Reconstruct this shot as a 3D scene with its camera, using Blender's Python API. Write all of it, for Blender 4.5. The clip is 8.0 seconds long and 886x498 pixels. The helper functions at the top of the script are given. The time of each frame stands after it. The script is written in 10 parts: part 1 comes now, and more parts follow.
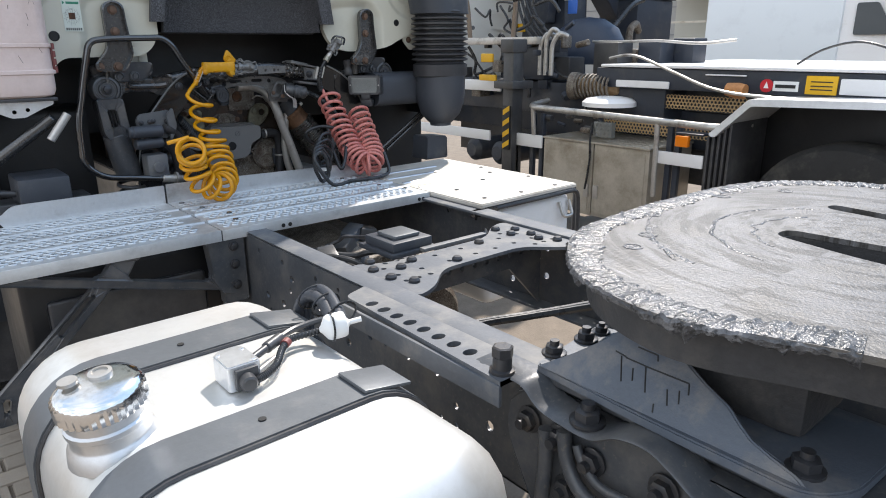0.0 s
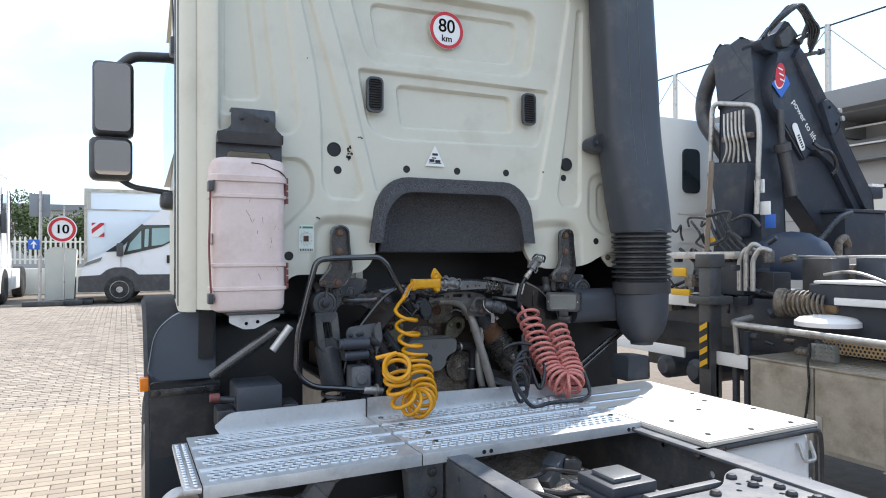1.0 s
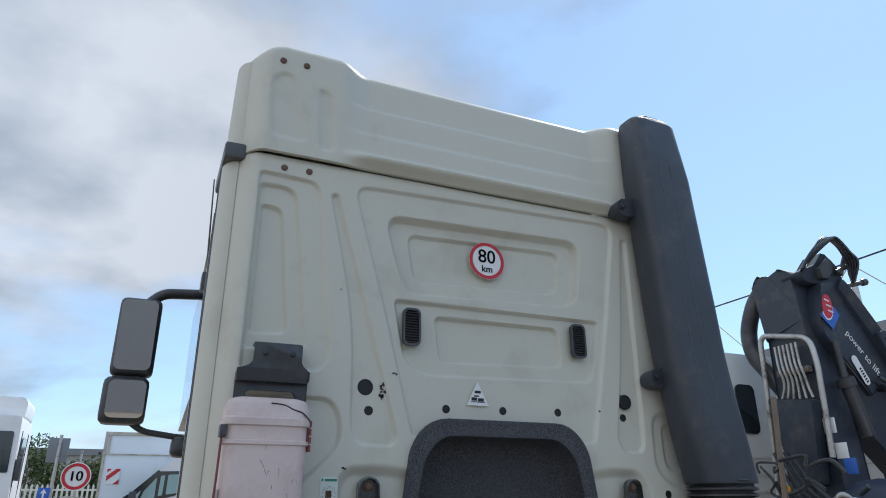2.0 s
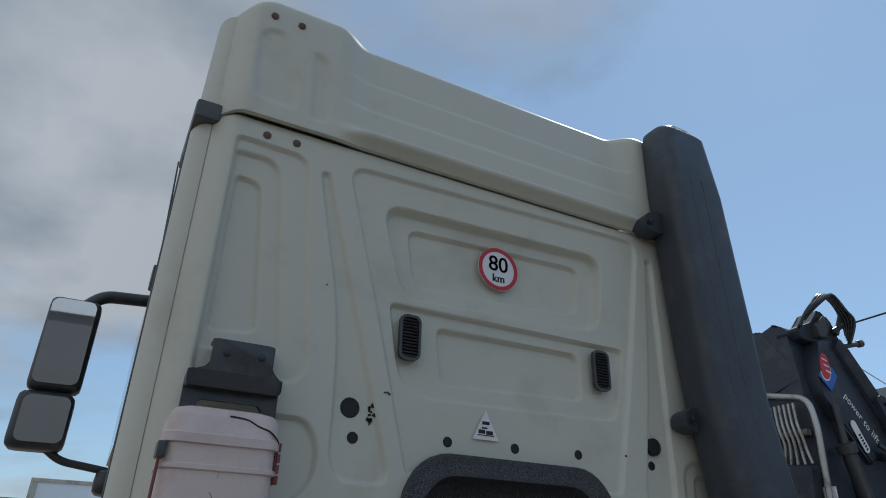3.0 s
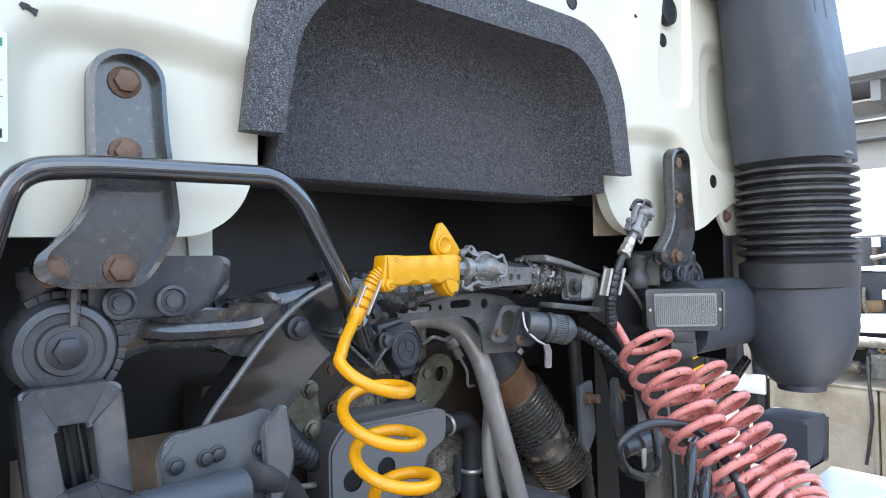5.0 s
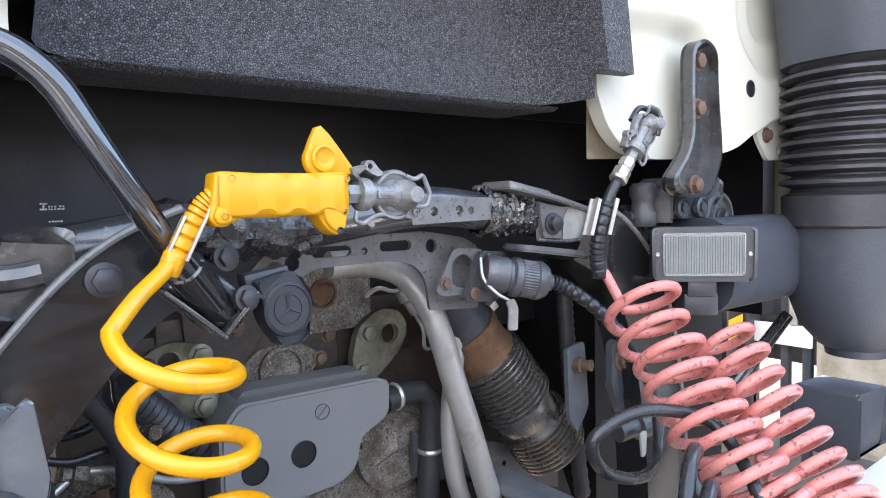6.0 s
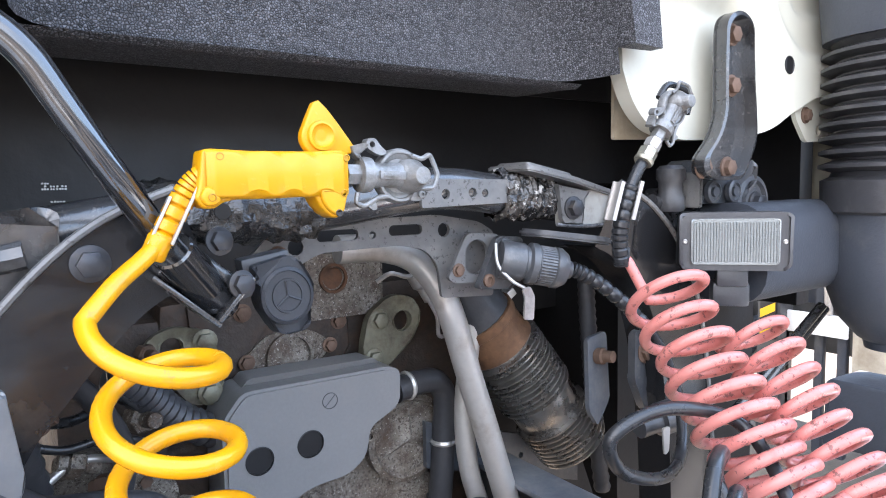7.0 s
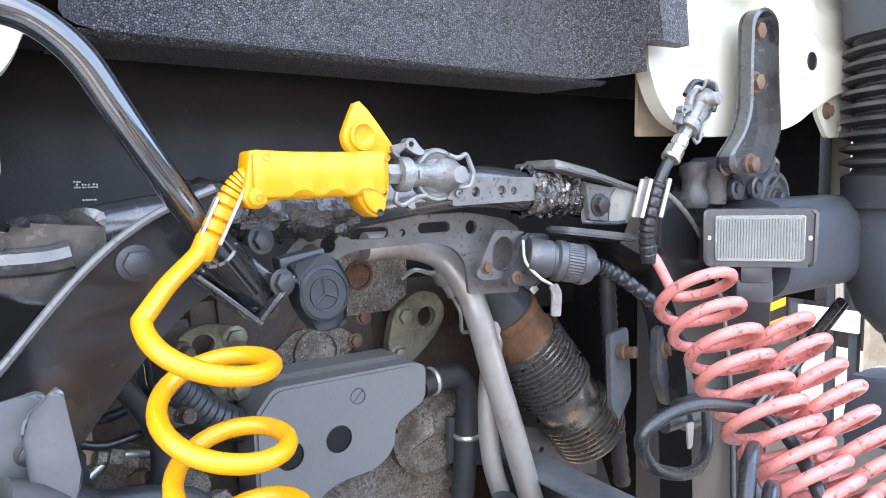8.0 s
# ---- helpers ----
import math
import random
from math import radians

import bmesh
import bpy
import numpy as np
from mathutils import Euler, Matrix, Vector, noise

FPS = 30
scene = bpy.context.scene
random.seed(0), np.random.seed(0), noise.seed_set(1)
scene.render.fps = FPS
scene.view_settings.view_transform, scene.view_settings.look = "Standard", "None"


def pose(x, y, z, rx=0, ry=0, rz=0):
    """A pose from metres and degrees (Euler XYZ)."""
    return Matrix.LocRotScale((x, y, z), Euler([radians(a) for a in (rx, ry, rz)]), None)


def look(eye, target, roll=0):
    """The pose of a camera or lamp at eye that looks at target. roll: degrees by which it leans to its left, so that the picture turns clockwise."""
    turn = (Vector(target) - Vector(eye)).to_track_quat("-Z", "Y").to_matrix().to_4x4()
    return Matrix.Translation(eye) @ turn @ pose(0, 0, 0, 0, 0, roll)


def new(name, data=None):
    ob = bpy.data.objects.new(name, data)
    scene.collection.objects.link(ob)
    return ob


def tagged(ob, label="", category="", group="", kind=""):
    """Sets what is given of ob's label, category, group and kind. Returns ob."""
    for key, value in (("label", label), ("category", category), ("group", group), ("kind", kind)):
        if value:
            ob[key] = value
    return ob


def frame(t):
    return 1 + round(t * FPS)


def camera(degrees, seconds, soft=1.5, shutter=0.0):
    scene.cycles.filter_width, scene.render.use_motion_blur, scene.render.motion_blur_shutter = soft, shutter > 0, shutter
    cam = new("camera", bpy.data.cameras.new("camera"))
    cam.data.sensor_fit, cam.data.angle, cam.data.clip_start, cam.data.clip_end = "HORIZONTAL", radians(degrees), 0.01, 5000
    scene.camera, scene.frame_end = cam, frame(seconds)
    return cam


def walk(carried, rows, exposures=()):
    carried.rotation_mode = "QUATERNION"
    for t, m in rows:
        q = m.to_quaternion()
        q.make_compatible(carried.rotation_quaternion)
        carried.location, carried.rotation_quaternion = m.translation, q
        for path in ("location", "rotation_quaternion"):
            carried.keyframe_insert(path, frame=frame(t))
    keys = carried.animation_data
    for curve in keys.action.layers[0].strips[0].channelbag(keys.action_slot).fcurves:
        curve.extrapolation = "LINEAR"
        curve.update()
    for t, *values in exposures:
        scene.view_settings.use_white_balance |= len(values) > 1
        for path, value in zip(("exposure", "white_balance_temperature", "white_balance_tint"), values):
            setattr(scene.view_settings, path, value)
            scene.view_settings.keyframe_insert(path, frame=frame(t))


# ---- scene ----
cam = camera(68.0, 8.0, soft=1.0)
PATH = [
    (0, (-1.268, -2.722, 1.600), (-0.031, -1.267, 1.007), -0.4),
    (0.5, (-1.304, -2.638, 1.616), (-0.322, -0.931, 1.263), -0.4),
    (0.7, (-1.309, -2.609, 1.631), (-0.388, -0.847, 1.413), -0.3),
    (1, (-1.309, -2.548, 1.641), (-0.435, -0.750, 1.659), -0.2),
    (1.5, (-1.278, -2.418, 1.668), (-0.472, -0.624, 2.035), -0.2),
    (1.7, (-1.266, -2.372, 1.678), (-0.484, -0.610, 2.211), -0.3),
    (2.8, (-1.179, -1.888, 1.665), (-0.439, -0.261, 2.562), 1.6),
    (3, (-1.178, -1.771, 1.653), (-0.362, -0.173, 2.537), 1.6),
    (3.5, (-1.120, -1.424, 1.561), (-0.086, 0.125, 2.289), -0.6),
    (4, (-1.006, -1.138, 1.533), (0.143, 0.419, 2.038), -0.6),
    (4.5, (-0.880, -0.920, 1.512), (0.390, 0.607, 1.749), -1.3),
    (5, (-0.735, -0.745, 1.532), (0.576, 0.765, 1.569), -1.3),
    (5.2, (-0.659, -0.693, 1.530), (0.661, 0.809, 1.505), -1.5),
    (6.3, (-0.389, -0.612, 1.503), (0.778, 1.005, 1.353), -1.3),
    (6.5, (-0.386, -0.604, 1.503), (0.768, 1.021, 1.342), -1.1),
    (7, (-0.380, -0.595, 1.505), (0.757, 1.041, 1.326), -1.1),
    (7.5, (-0.380, -0.590, 1.511), (0.742, 1.055, 1.324), -1.2),
    (8, (-0.410, -0.582, 1.511), (0.716, 1.059, 1.313), -1.2),
]
EXPOSURES = [(0.0, 0.72, 6650, 13), (0.5, 0.74, 6650, 13), (1.0, 0.87, 6400, 13), (1.5, 0.6, 6150, 17), (1.7, 0.4, 6100, 15), (2.8, -0.72, 6100, 9), (3.0, -0.67, 6100, 9), (3.5, -0.05, 6300, 12), (4.0, 0.72, 6450, 13), (4.5, 1.38, 6600, 13), (5.0, 2.10, 6350, 13), (6.3, 2.5, 6550, 18), (7.0, 2.70, 6500, 18), (8.0, 2.92, 6500, 18)]
walk(cam, [(t, look(eye, target, roll)) for t, eye, target, roll in PATH], EXPOSURES)

# ---- world, sun ----
SUN_TO = Vector((0.87 * math.cos(radians(50)), 0.49 * math.cos(radians(50)), math.sin(radians(50)))).normalized()
world = bpy.data.worlds.new("sky")
scene.world = world
world.use_nodes = True
wn, wl = world.node_tree.nodes, world.node_tree.links
wn.clear()


def wnode(kind, **values):
    n = wn.new(kind)
    for k, v in values.items():
        n.inputs[k].default_value = v
    return n


sky = wn.new("ShaderNodeTexSky")
sky.sky_type, sky.sun_disc = "NISHITA", False
sky.sun_elevation, sky.sun_rotation = radians(50), math.atan2(SUN_TO.x, SUN_TO.y)
sky.dust_density, sky.air_density, sky.ozone_density = 0.1, 1.0, 0.8
wco = wn.new("ShaderNodeTexCoord")
# clouds: two scales of noise on the direction, flattened towards the horizon
sep = wn.new("ShaderNodeSeparateXYZ")
wl.new(wco.outputs["Generated"], sep.inputs[0])
zadd = wn.new("ShaderNodeMath")
zadd.operation, zadd.inputs[1].default_value = "ADD", 0.28
wl.new(sep.outputs["Z"], zadd.inputs[0])
dv = wn.new("ShaderNodeVectorMath")
dv.operation = "DIVIDE"
wl.new(wco.outputs["Generated"], dv.inputs[0])
wl.new(zadd.outputs[0], dv.inputs[1])
cn = wnode("ShaderNodeTexNoise", Scale=1.15, Detail=8.0, Roughness=0.55, Distortion=0.25)
wl.new(dv.outputs[0], cn.inputs["Vector"])
cr = wn.new("ShaderNodeValToRGB")
cr.color_ramp.elements[0].position, cr.color_ramp.elements[0].color = 0.43, (0, 0, 0, 1)
cr.color_ramp.elements[1].position, cr.color_ramp.elements[1].color = 0.60, (1, 1, 1, 1)
lean = wn.new("ShaderNodeMath")
lean.operation, lean.inputs[1].default_value = "MULTIPLY_ADD", -0.20
wl.new(sep.outputs["X"], lean.inputs[0])
wl.new(cn.outputs["Fac"], lean.inputs[2])
wl.new(lean.outputs[0], cr.inputs[0])
shade = wnode("ShaderNodeTexNoise", Scale=2.4, Detail=5.0, Roughness=0.5)
wl.new(dv.outputs[0], shade.inputs["Vector"])
sr = wn.new("ShaderNodeValToRGB")
sr.color_ramp.elements[0].position, sr.color_ramp.elements[0].color = 0.36, (2.2, 2.6, 3.05, 1)
sr.color_ramp.elements[1].position, sr.color_ramp.elements[1].color = 0.62, (4.3, 4.55, 4.8, 1)
wl.new(shade.outputs["Fac"], sr.inputs[0])
wmix = wn.new("ShaderNodeMix")
wmix.data_type = "RGBA"
wl.new(cr.outputs[0], wmix.inputs["Factor"])
tone = wn.new("ShaderNodeMix")
tone.data_type, tone.blend_type = "RGBA", "MULTIPLY"
tone.inputs["Factor"].default_value, tone.inputs["B"].default_value = 1.0, (1.06, 1.20, 1.24, 1)
wl.new(sky.outputs[0], tone.inputs["A"])
# thin high veil over the blue
veil = wn.new("ShaderNodeMix")
veil.data_type = "RGBA"
veil.inputs["Factor"].default_value, veil.inputs["B"].default_value = 0.50, (3.7, 5.0, 6.4, 1)
wl.new(tone.outputs["Result"], veil.inputs["A"])
wl.new(veil.outputs["Result"], wmix.inputs["A"])
# clouds are bright where the sun lights them from the front, greyer against the light
face = wn.new("ShaderNodeVectorMath")
face.operation, face.inputs[1].default_value = "DOT_PRODUCT", (SUN_TO.x, SUN_TO.y, 0)
wl.new(wco.outputs["Generated"], face.inputs[0])
front = wn.new("ShaderNodeMapRange")
front.inputs["From Min"].default_value, front.inputs["From Max"].default_value = -0.6, 0.6
front.inputs["To Min"].default_value, front.inputs["To Max"].default_value = 1.65, 0.80
wl.new(face.outputs["Value"], front.inputs["Value"])
lit = wn.new("ShaderNodeVectorMath")
lit.operation = "SCALE"
wl.new(sr.outputs[0], lit.inputs[0])
wl.new(front.outputs[0], lit.inputs["Scale"])
wl.new(lit.outputs[0], wmix.inputs["B"])
bg = wnode("ShaderNodeBackground", Strength=0.15)
wl.new(wmix.outputs["Result"], bg.inputs["Color"])
wout = wn.new("ShaderNodeOutputWorld")
wl.new(bg.outputs[0], wout.inputs[0])

sun = new("sun", bpy.data.lights.new("sun", "SUN"))
sun.data.energy, sun.data.angle, sun.data.color = 3.7, radians(0.6), (1.0, 0.95, 0.87)
sun.matrix_world = look(SUN_TO * 30, (0, 0, 0))


# ---- materials ----
def mat(name, col, rough=0.5, metal=0.0, var=0.12, scale=6.0, fine=90.0, bump=0.15, dirt=None, dirt_amount=0.5,
        dirt_scale=5.0, spec=0.5, coat=0.0, rand=0.0, stretch=None, speck=None):
    """Principled surface: base colour with broad and fine variation, an optional dirt layer, fine relief."""
    m = bpy.data.materials.new(name)
    m.use_nodes = True
    n, l = m.node_tree.nodes, m.node_tree.links
    b = n["Principled BSDF"]
    b.inputs["Metallic"].default_value = metal
    b.inputs["Specular IOR Level"].default_value = spec
    b.inputs["Coat Weight"].default_value = coat
    co = n.new("ShaderNodeTexCoord")
    vec = co.outputs["Object"]
    if stretch:
        mp = n.new("ShaderNodeMapping")
        mp.inputs["Scale"].default_value = stretch
        l.new(vec, mp.inputs["Vector"])
        vec = mp.outputs[0]

    def noisy(s, detail=5.0, ro=0.6):
        t = n.new("ShaderNodeTexNoise")
        t.inputs["Scale"].default_value, t.inputs["Detail"].default_value, t.inputs["Roughness"].default_value = s, detail, ro
        l.new(vec, t.inputs["Vector"])
        return t.outputs["Fac"]

    def ramp(src, p0, p1, c0, c1):
        r = n.new("ShaderNodeValToRGB")
        e = r.color_ramp.elements
        e[0].position, e[0].color, e[1].position, e[1].color = p0, c0, p1, c1
        l.new(src, r.inputs[0])
        return r.outputs[0]

    def mix(a, bb, fac):
        x = n.new("ShaderNodeMix")
        x.data_type = "RGBA"
        for src, key in ((a, "A"), (bb, "B"), (fac, "Factor")):
            if isinstance(src, (tuple, float)):
                x.inputs[key].default_value = src
            else:
                l.new(src, x.inputs[key])
        return x.outputs["Result"]

    lo = tuple(max(0.0, c * (1 - var)) for c in col) + (1,)
    hi = tuple(min(1.0, c * (1 + var)) for c in col) + (1,)
    big, small = noisy(scale), noisy(fine, 3.0)
    c = ramp(big, 0.3, 0.7, lo, hi)
    c = mix(c, ramp(small, 0.3, 0.75, lo, hi), 0.4)
    if dirt:
        k = ramp(noisy(dirt_scale, 9.0, 0.68), 0.62 - 0.35 * dirt_amount, 0.78 - 0.2 * dirt_amount, (0, 0, 0, 1), (1, 1, 1, 1))
        c = mix(c, dirt + (1,), k)
    if speck:
        # sharp-edged flecks: colour, scale, share
        for fleck in (speck if isinstance(speck[0][0], tuple) else (speck,)):
            k = ramp(noisy(fleck[1], 6.0, 0.7), 0.64 - 0.3 * fleck[2], 0.67 - 0.3 * fleck[2], (0, 0, 0, 1), (1, 1, 1, 1))
            c = mix(c, fleck[0] + (1,), k)
    if rand:
        info = n.new("ShaderNodeObjectInfo")
        h = n.new("ShaderNodeHueSaturation")
        mr = n.new("ShaderNodeMapRange")
        mr.inputs["To Min"].default_value, mr.inputs["To Max"].default_value = 1 - rand, 1 + rand
        l.new(info.outputs["Random"], mr.inputs["Value"])
        l.new(mr.outputs[0], h.inputs["Value"])
        l.new(c, h.inputs["Color"])
        c = h.outputs[0]
    l.new(c, b.inputs["Base Color"])
    rr = n.new("ShaderNodeMapRange")
    rr.inputs["To Min"].default_value, rr.inputs["To Max"].default_value = max(0.03, rough - 0.12), min(1.0, rough + 0.12)
    l.new(noisy(scale * 3.1), rr.inputs["Value"])
    l.new(rr.outputs[0], b.inputs["Roughness"])
    if bump:
        bp = n.new("ShaderNodeBump")
        bp.inputs["Strength"].default_value, bp.inputs["Distance"].default_value = bump, 0.004
        l.new(small, bp.inputs["Height"])
        l.new(bp.outputs[0], b.inputs["Normal"])
    return m


def glass(name, col=(0.9, 0.95, 0.95), rough=0.02):
    m = bpy.data.materials.new(name)
    m.use_nodes = True
    b = m.node_tree.nodes["Principled BSDF"]
    b.inputs["Base Color"].default_value = (*col, 1)
    b.inputs["Roughness"].default_value = rough
    b.inputs["Transmission Weight"].default_value = 0.9
    return m


def foam_mat(name):
    """Charcoal moulded bead foam: small dark-edged cells, the light's sparkle put into their tone."""
    m = mat(name, (0.030, 0.030, 0.033), 0.55, var=0.3, scale=4, fine=60, bump=0.0)
    n, l = m.node_tree.nodes, m.node_tree.links
    b = n["Principled BSDF"]
    co = n.new("ShaderNodeTexCoord")
    v = n.new("ShaderNodeTexVoronoi")
    v.feature = "DISTANCE_TO_EDGE"
    v.inputs["Scale"].default_value = 340
    l.new(co.outputs["Object"], v.inputs["Vector"])
    r = n.new("ShaderNodeValToRGB")
    r.color_ramp.elements[0].position, r.color_ramp.elements[0].color = 0.0, (0.008, 0.008, 0.009, 1)
    r.color_ramp.elements[1].position, r.color_ramp.elements[1].color = 0.22, (0.135, 0.135, 0.145, 1)
    l.new(v.outputs["Distance"], r.inputs[0])
    v2 = n.new("ShaderNodeTexVoronoi")
    v2.inputs["Scale"].default_value = 340
    l.new(co.outputs["Object"], v2.inputs["Vector"])
    hs = n.new("ShaderNodeMix")
    hs.data_type, hs.blend_type = "RGBA", "MULTIPLY"
    hs.inputs["Factor"].default_value = 0.75
    l.new(r.outputs[0], hs.inputs["A"])
    bw = n.new("ShaderNodeRGBToBW")
    l.new(v2.outputs["Color"], bw.inputs[0])
    mr = n.new("ShaderNodeMapRange")
    mr.inputs["To Min"].default_value, mr.inputs["To Max"].default_value = 0.05, 2.3
    l.new(bw.outputs[0], mr.inputs["Value"])
    l.new(mr.outputs[0], hs.inputs["B"])
    l.new(hs.outputs["Result"], b.inputs["Base Color"])
    bp = n.new("ShaderNodeBump")
    bp.inputs["Strength"].default_value, bp.inputs["Distance"].default_value = 1.0, 0.004
    l.new(v.outputs["Distance"], bp.inputs["Height"])
    l.new(bp.outputs[0], b.inputs["Normal"])
    return m


CREAM = mat("cream_paint", (0.62, 0.60, 0.50), 0.42, var=0.03, scale=2.2, fine=40, bump=0.03, dirt=(0.50, 0.47, 0.38), dirt_amount=0.22, dirt_scale=2.5)
BLACKP = mat("black_plastic", (0.046, 0.047, 0.051), 0.36, var=0.3, bump=0.12, dirt=(0.085, 0.083, 0.08), dirt_amount=0.4, spec=0.6)
GREYP = mat("dark_grey_plastic", (0.050, 0.056, 0.068), 0.46, var=0.12, bump=0.18, fine=220, dirt=(0.10, 0.10, 0.10), dirt_amount=0.25)
CHASSIS = mat("chassis_grey", (0.062, 0.068, 0.077), 0.34, var=0.25, scale=4, bump=0.12, dirt=(0.13, 0.125, 0.12), dirt_amount=0.45, dirt_scale=7, spec=0.6, speck=((0.11, 0.105, 0.10), 90, 0.14))
DUSTY = mat("dusty_chassis", (0.092, 0.103, 0.120), 0.55, var=0.18, scale=5, bump=0.12, dirt=(0.20, 0.195, 0.185), dirt_amount=0.45, dirt_scale=7)
BLACKM = mat("black_enamel", (0.034, 0.034, 0.035), 0.24, var=0.3, bump=0.04, dirt=(0.11, 0.105, 0.10), dirt_amount=0.12, dirt_scale=7, spec=0.8, coat=0.6, speck=((0.085, 0.08, 0.075), 90, 0.12))
TUBEM = mat("black_tube", (0.016, 0.017, 0.019), 0.14, var=0.25, bump=0.03, dirt=(0.10, 0.07, 0.04), dirt_amount=0.12, dirt_scale=9, spec=0.9, coat=1.0)
CASTM = mat("cast_metal", (0.24, 0.215, 0.18), 0.6, metal=0.1, var=0.35, scale=24, bump=0.8, fine=170, dirt=(0.085, 0.055, 0.036), dirt_amount=0.60, dirt_scale=26, speck=(((0.08, 0.062, 0.048), 230, 0.34), ((0.46, 0.43, 0.38), 260, 0.13)))
ALU = mat("aluminium", (0.72, 0.73, 0.74), 0.36, metal=0.85, var=0.10, scale=3, bump=0.08, dirt=(0.42, 0.41, 0.39), dirt_amount=0.3, dirt_scale=6)
ALUDULL = mat("dull_aluminium", (0.54, 0.50, 0.43), 0.50, metal=0.55, var=0.12, scale=2.5, bump=0.06, dirt=(0.30, 0.26, 0.20), dirt_amount=0.45, dirt_scale=3)
TANKM = mat("tank_aluminium", (0.78, 0.77, 0.74), 0.34, metal=0.55, var=0.05, scale=2.0, bump=0.05, dirt=(0.56, 0.53, 0.47), dirt_amount=0.36, dirt_scale=2.6)
STEEL = mat("bare_steel", (0.52, 0.50, 0.47), 0.36, metal=0.6, var=0.15, scale=9, bump=0.1, dirt=(0.16, 0.14, 0.12), dirt_amount=0.3, dirt_scale=9)
RUST = mat("rust", (0.13, 0.060, 0.030), 0.85, var=0.4, scale=18, bump=0.5, dirt=(0.05, 0.03, 0.02), dirt_amount=0.5, dirt_scale=25)
BOLTRUST = mat("rusty_bolt", (0.16, 0.10, 0.07), 0.75, metal=0.3, var=0.35, scale=30, bump=0.4)
BOLT = mat("dark_bolt", (0.052, 0.054, 0.060), 0.42, metal=0.5, var=0.2, scale=25, bump=0.15, dirt=(0.10, 0.085, 0.07), dirt_amount=0.3, dirt_scale=30)
YELLOW = mat("yellow_plastic", (0.62, 0.295, 0.002), 0.36, var=0.05, scale=8, bump=0.04, dirt=(0.55, 0.31, 0.02), dirt_amount=0.25, dirt_scale=22, speck=((0.55, 0.32, 0.03), 140, 0.06))
YHOSE = mat("yellow_hose", (0.69, 0.305, 0.003), 0.24, var=0.05, scale=8, bump=0.03, dirt=(0.50, 0.25, 0.02), dirt_amount=0.25, dirt_scale=30, speck=((0.50, 0.24, 0.02), 110, 0.10))
REDHOSE = mat("faded_red_hose", (0.58, 0.205, 0.175), 0.30, var=0.10, scale=8, bump=0.04, dirt=(0.50, 0.13, 0.11), dirt_amount=0.35, dirt_scale=22, speck=((0.20, 0.075, 0.065), 120, 0.20))
RUBBER = mat("black_rubber", (0.040, 0.040, 0.043), 0.42, var=0.25, bump=0.2, dirt=(0.10, 0.097, 0.092), dirt_amount=0.38)
CABLE = mat("black_cable", (0.024, 0.025, 0.027), 0.28, var=0.25, bump=0.08, dirt=(0.07, 0.07, 0.07), dirt_amount=0.2)
FOAM = foam_mat("bead_foam")
# near-black: deep shade put into the colour of panels that close dark gaps
SHADEWALL = mat("shade_panel", (0.011, 0.011, 0.012), 0.42, var=0.3, bump=0.1, dirt=(0.019, 0.018, 0.018), dirt_amount=0.3)
PINKP = mat("faded_pink_plastic", (0.72, 0.585, 0.54), 0.50, var=0.07, scale=2.5, bump=0.05, dirt=(0.55, 0.42, 0.37), dirt_amount=0.42, dirt_scale=4)
REDP = mat("dark_red_plastic", (0.20, 0.060, 0.055), 0.5, var=0.15)
WHITE = mat("white_paint", (0.80, 0.80, 0.80), 0.35, var=0.03, scale=1.5, bump=0.02, dirt=(0.66, 0.65, 0.62), dirt_amount=0.2, dirt_scale=2)
WHITEBOX = mat("white_box_body", (0.74, 0.80, 0.84), 0.4, var=0.02, scale=0.6, bump=0.02, dirt=(0.66, 0.71, 0.75), dirt_amount=0.2, dirt_scale=1)
STICKER = mat("white_sticker", (0.80, 0.80, 0.78), 0.4, var=0.03, bump=0.02)
SIGNRED = mat("sign_red", (0.55, 0.02, 0.03), 0.4, var=0.05, bump=0.02)
INK = mat("black_ink", (0.015, 0.015, 0.015), 0.5, var=0.1, bump=0.0)
GREENINK = mat("green_ink", (0.03, 0.22, 0.13), 0.5, var=0.1, bump=0.0)
MINT = mat("mint_sticker", (0.66, 0.71, 0.64), 0.45, var=0.04, bump=0.02)
BLUE = mat("sign_blue", (0.03, 0.13, 0.50), 0.4, var=0.05, bump=0.02)
ORANGE = mat("amber_lens", (0.85, 0.22, 0.01), 0.25, var=0.05, bump=0.02)
MIRROR = mat("mirror_glass", (0.80, 0.82, 0.84), 0.02, metal=1.0, var=0.0, bump=0.0)
MIRROR.node_tree.nodes["Principled BSDF"].inputs["Roughness"].default_value = 0.02
for link in list(MIRROR.node_tree.links):
    if link.to_socket.name in ("Roughness", "Normal"):
        MIRROR.node_tree.links.remove(link)
GLASSD = mat("tinted_glass", (0.02, 0.028, 0.032), 0.06, var=0.1, bump=0.0, coat=0.5)
LENS = mat("lamp_lens", (0.21, 0.225, 0.22), 0.12, metal=0.35, var=0.12, scale=20, bump=0.3, fine=300, coat=0.6)
CRANEM = mat("crane_anthracite", (0.030, 0.037, 0.052), 0.42, var=0.2, scale=3, bump=0.08, dirt=(0.075, 0.075, 0.075), dirt_amount=0.3)
GREASEM = mat("greased_plate", (0.125, 0.123, 0.124), 0.46, metal=0.1, var=0.32, scale=16, bump=0.35, fine=170, dirt=(0.11, 0.10, 0.085), dirt_amount=0.40, dirt_scale=9)


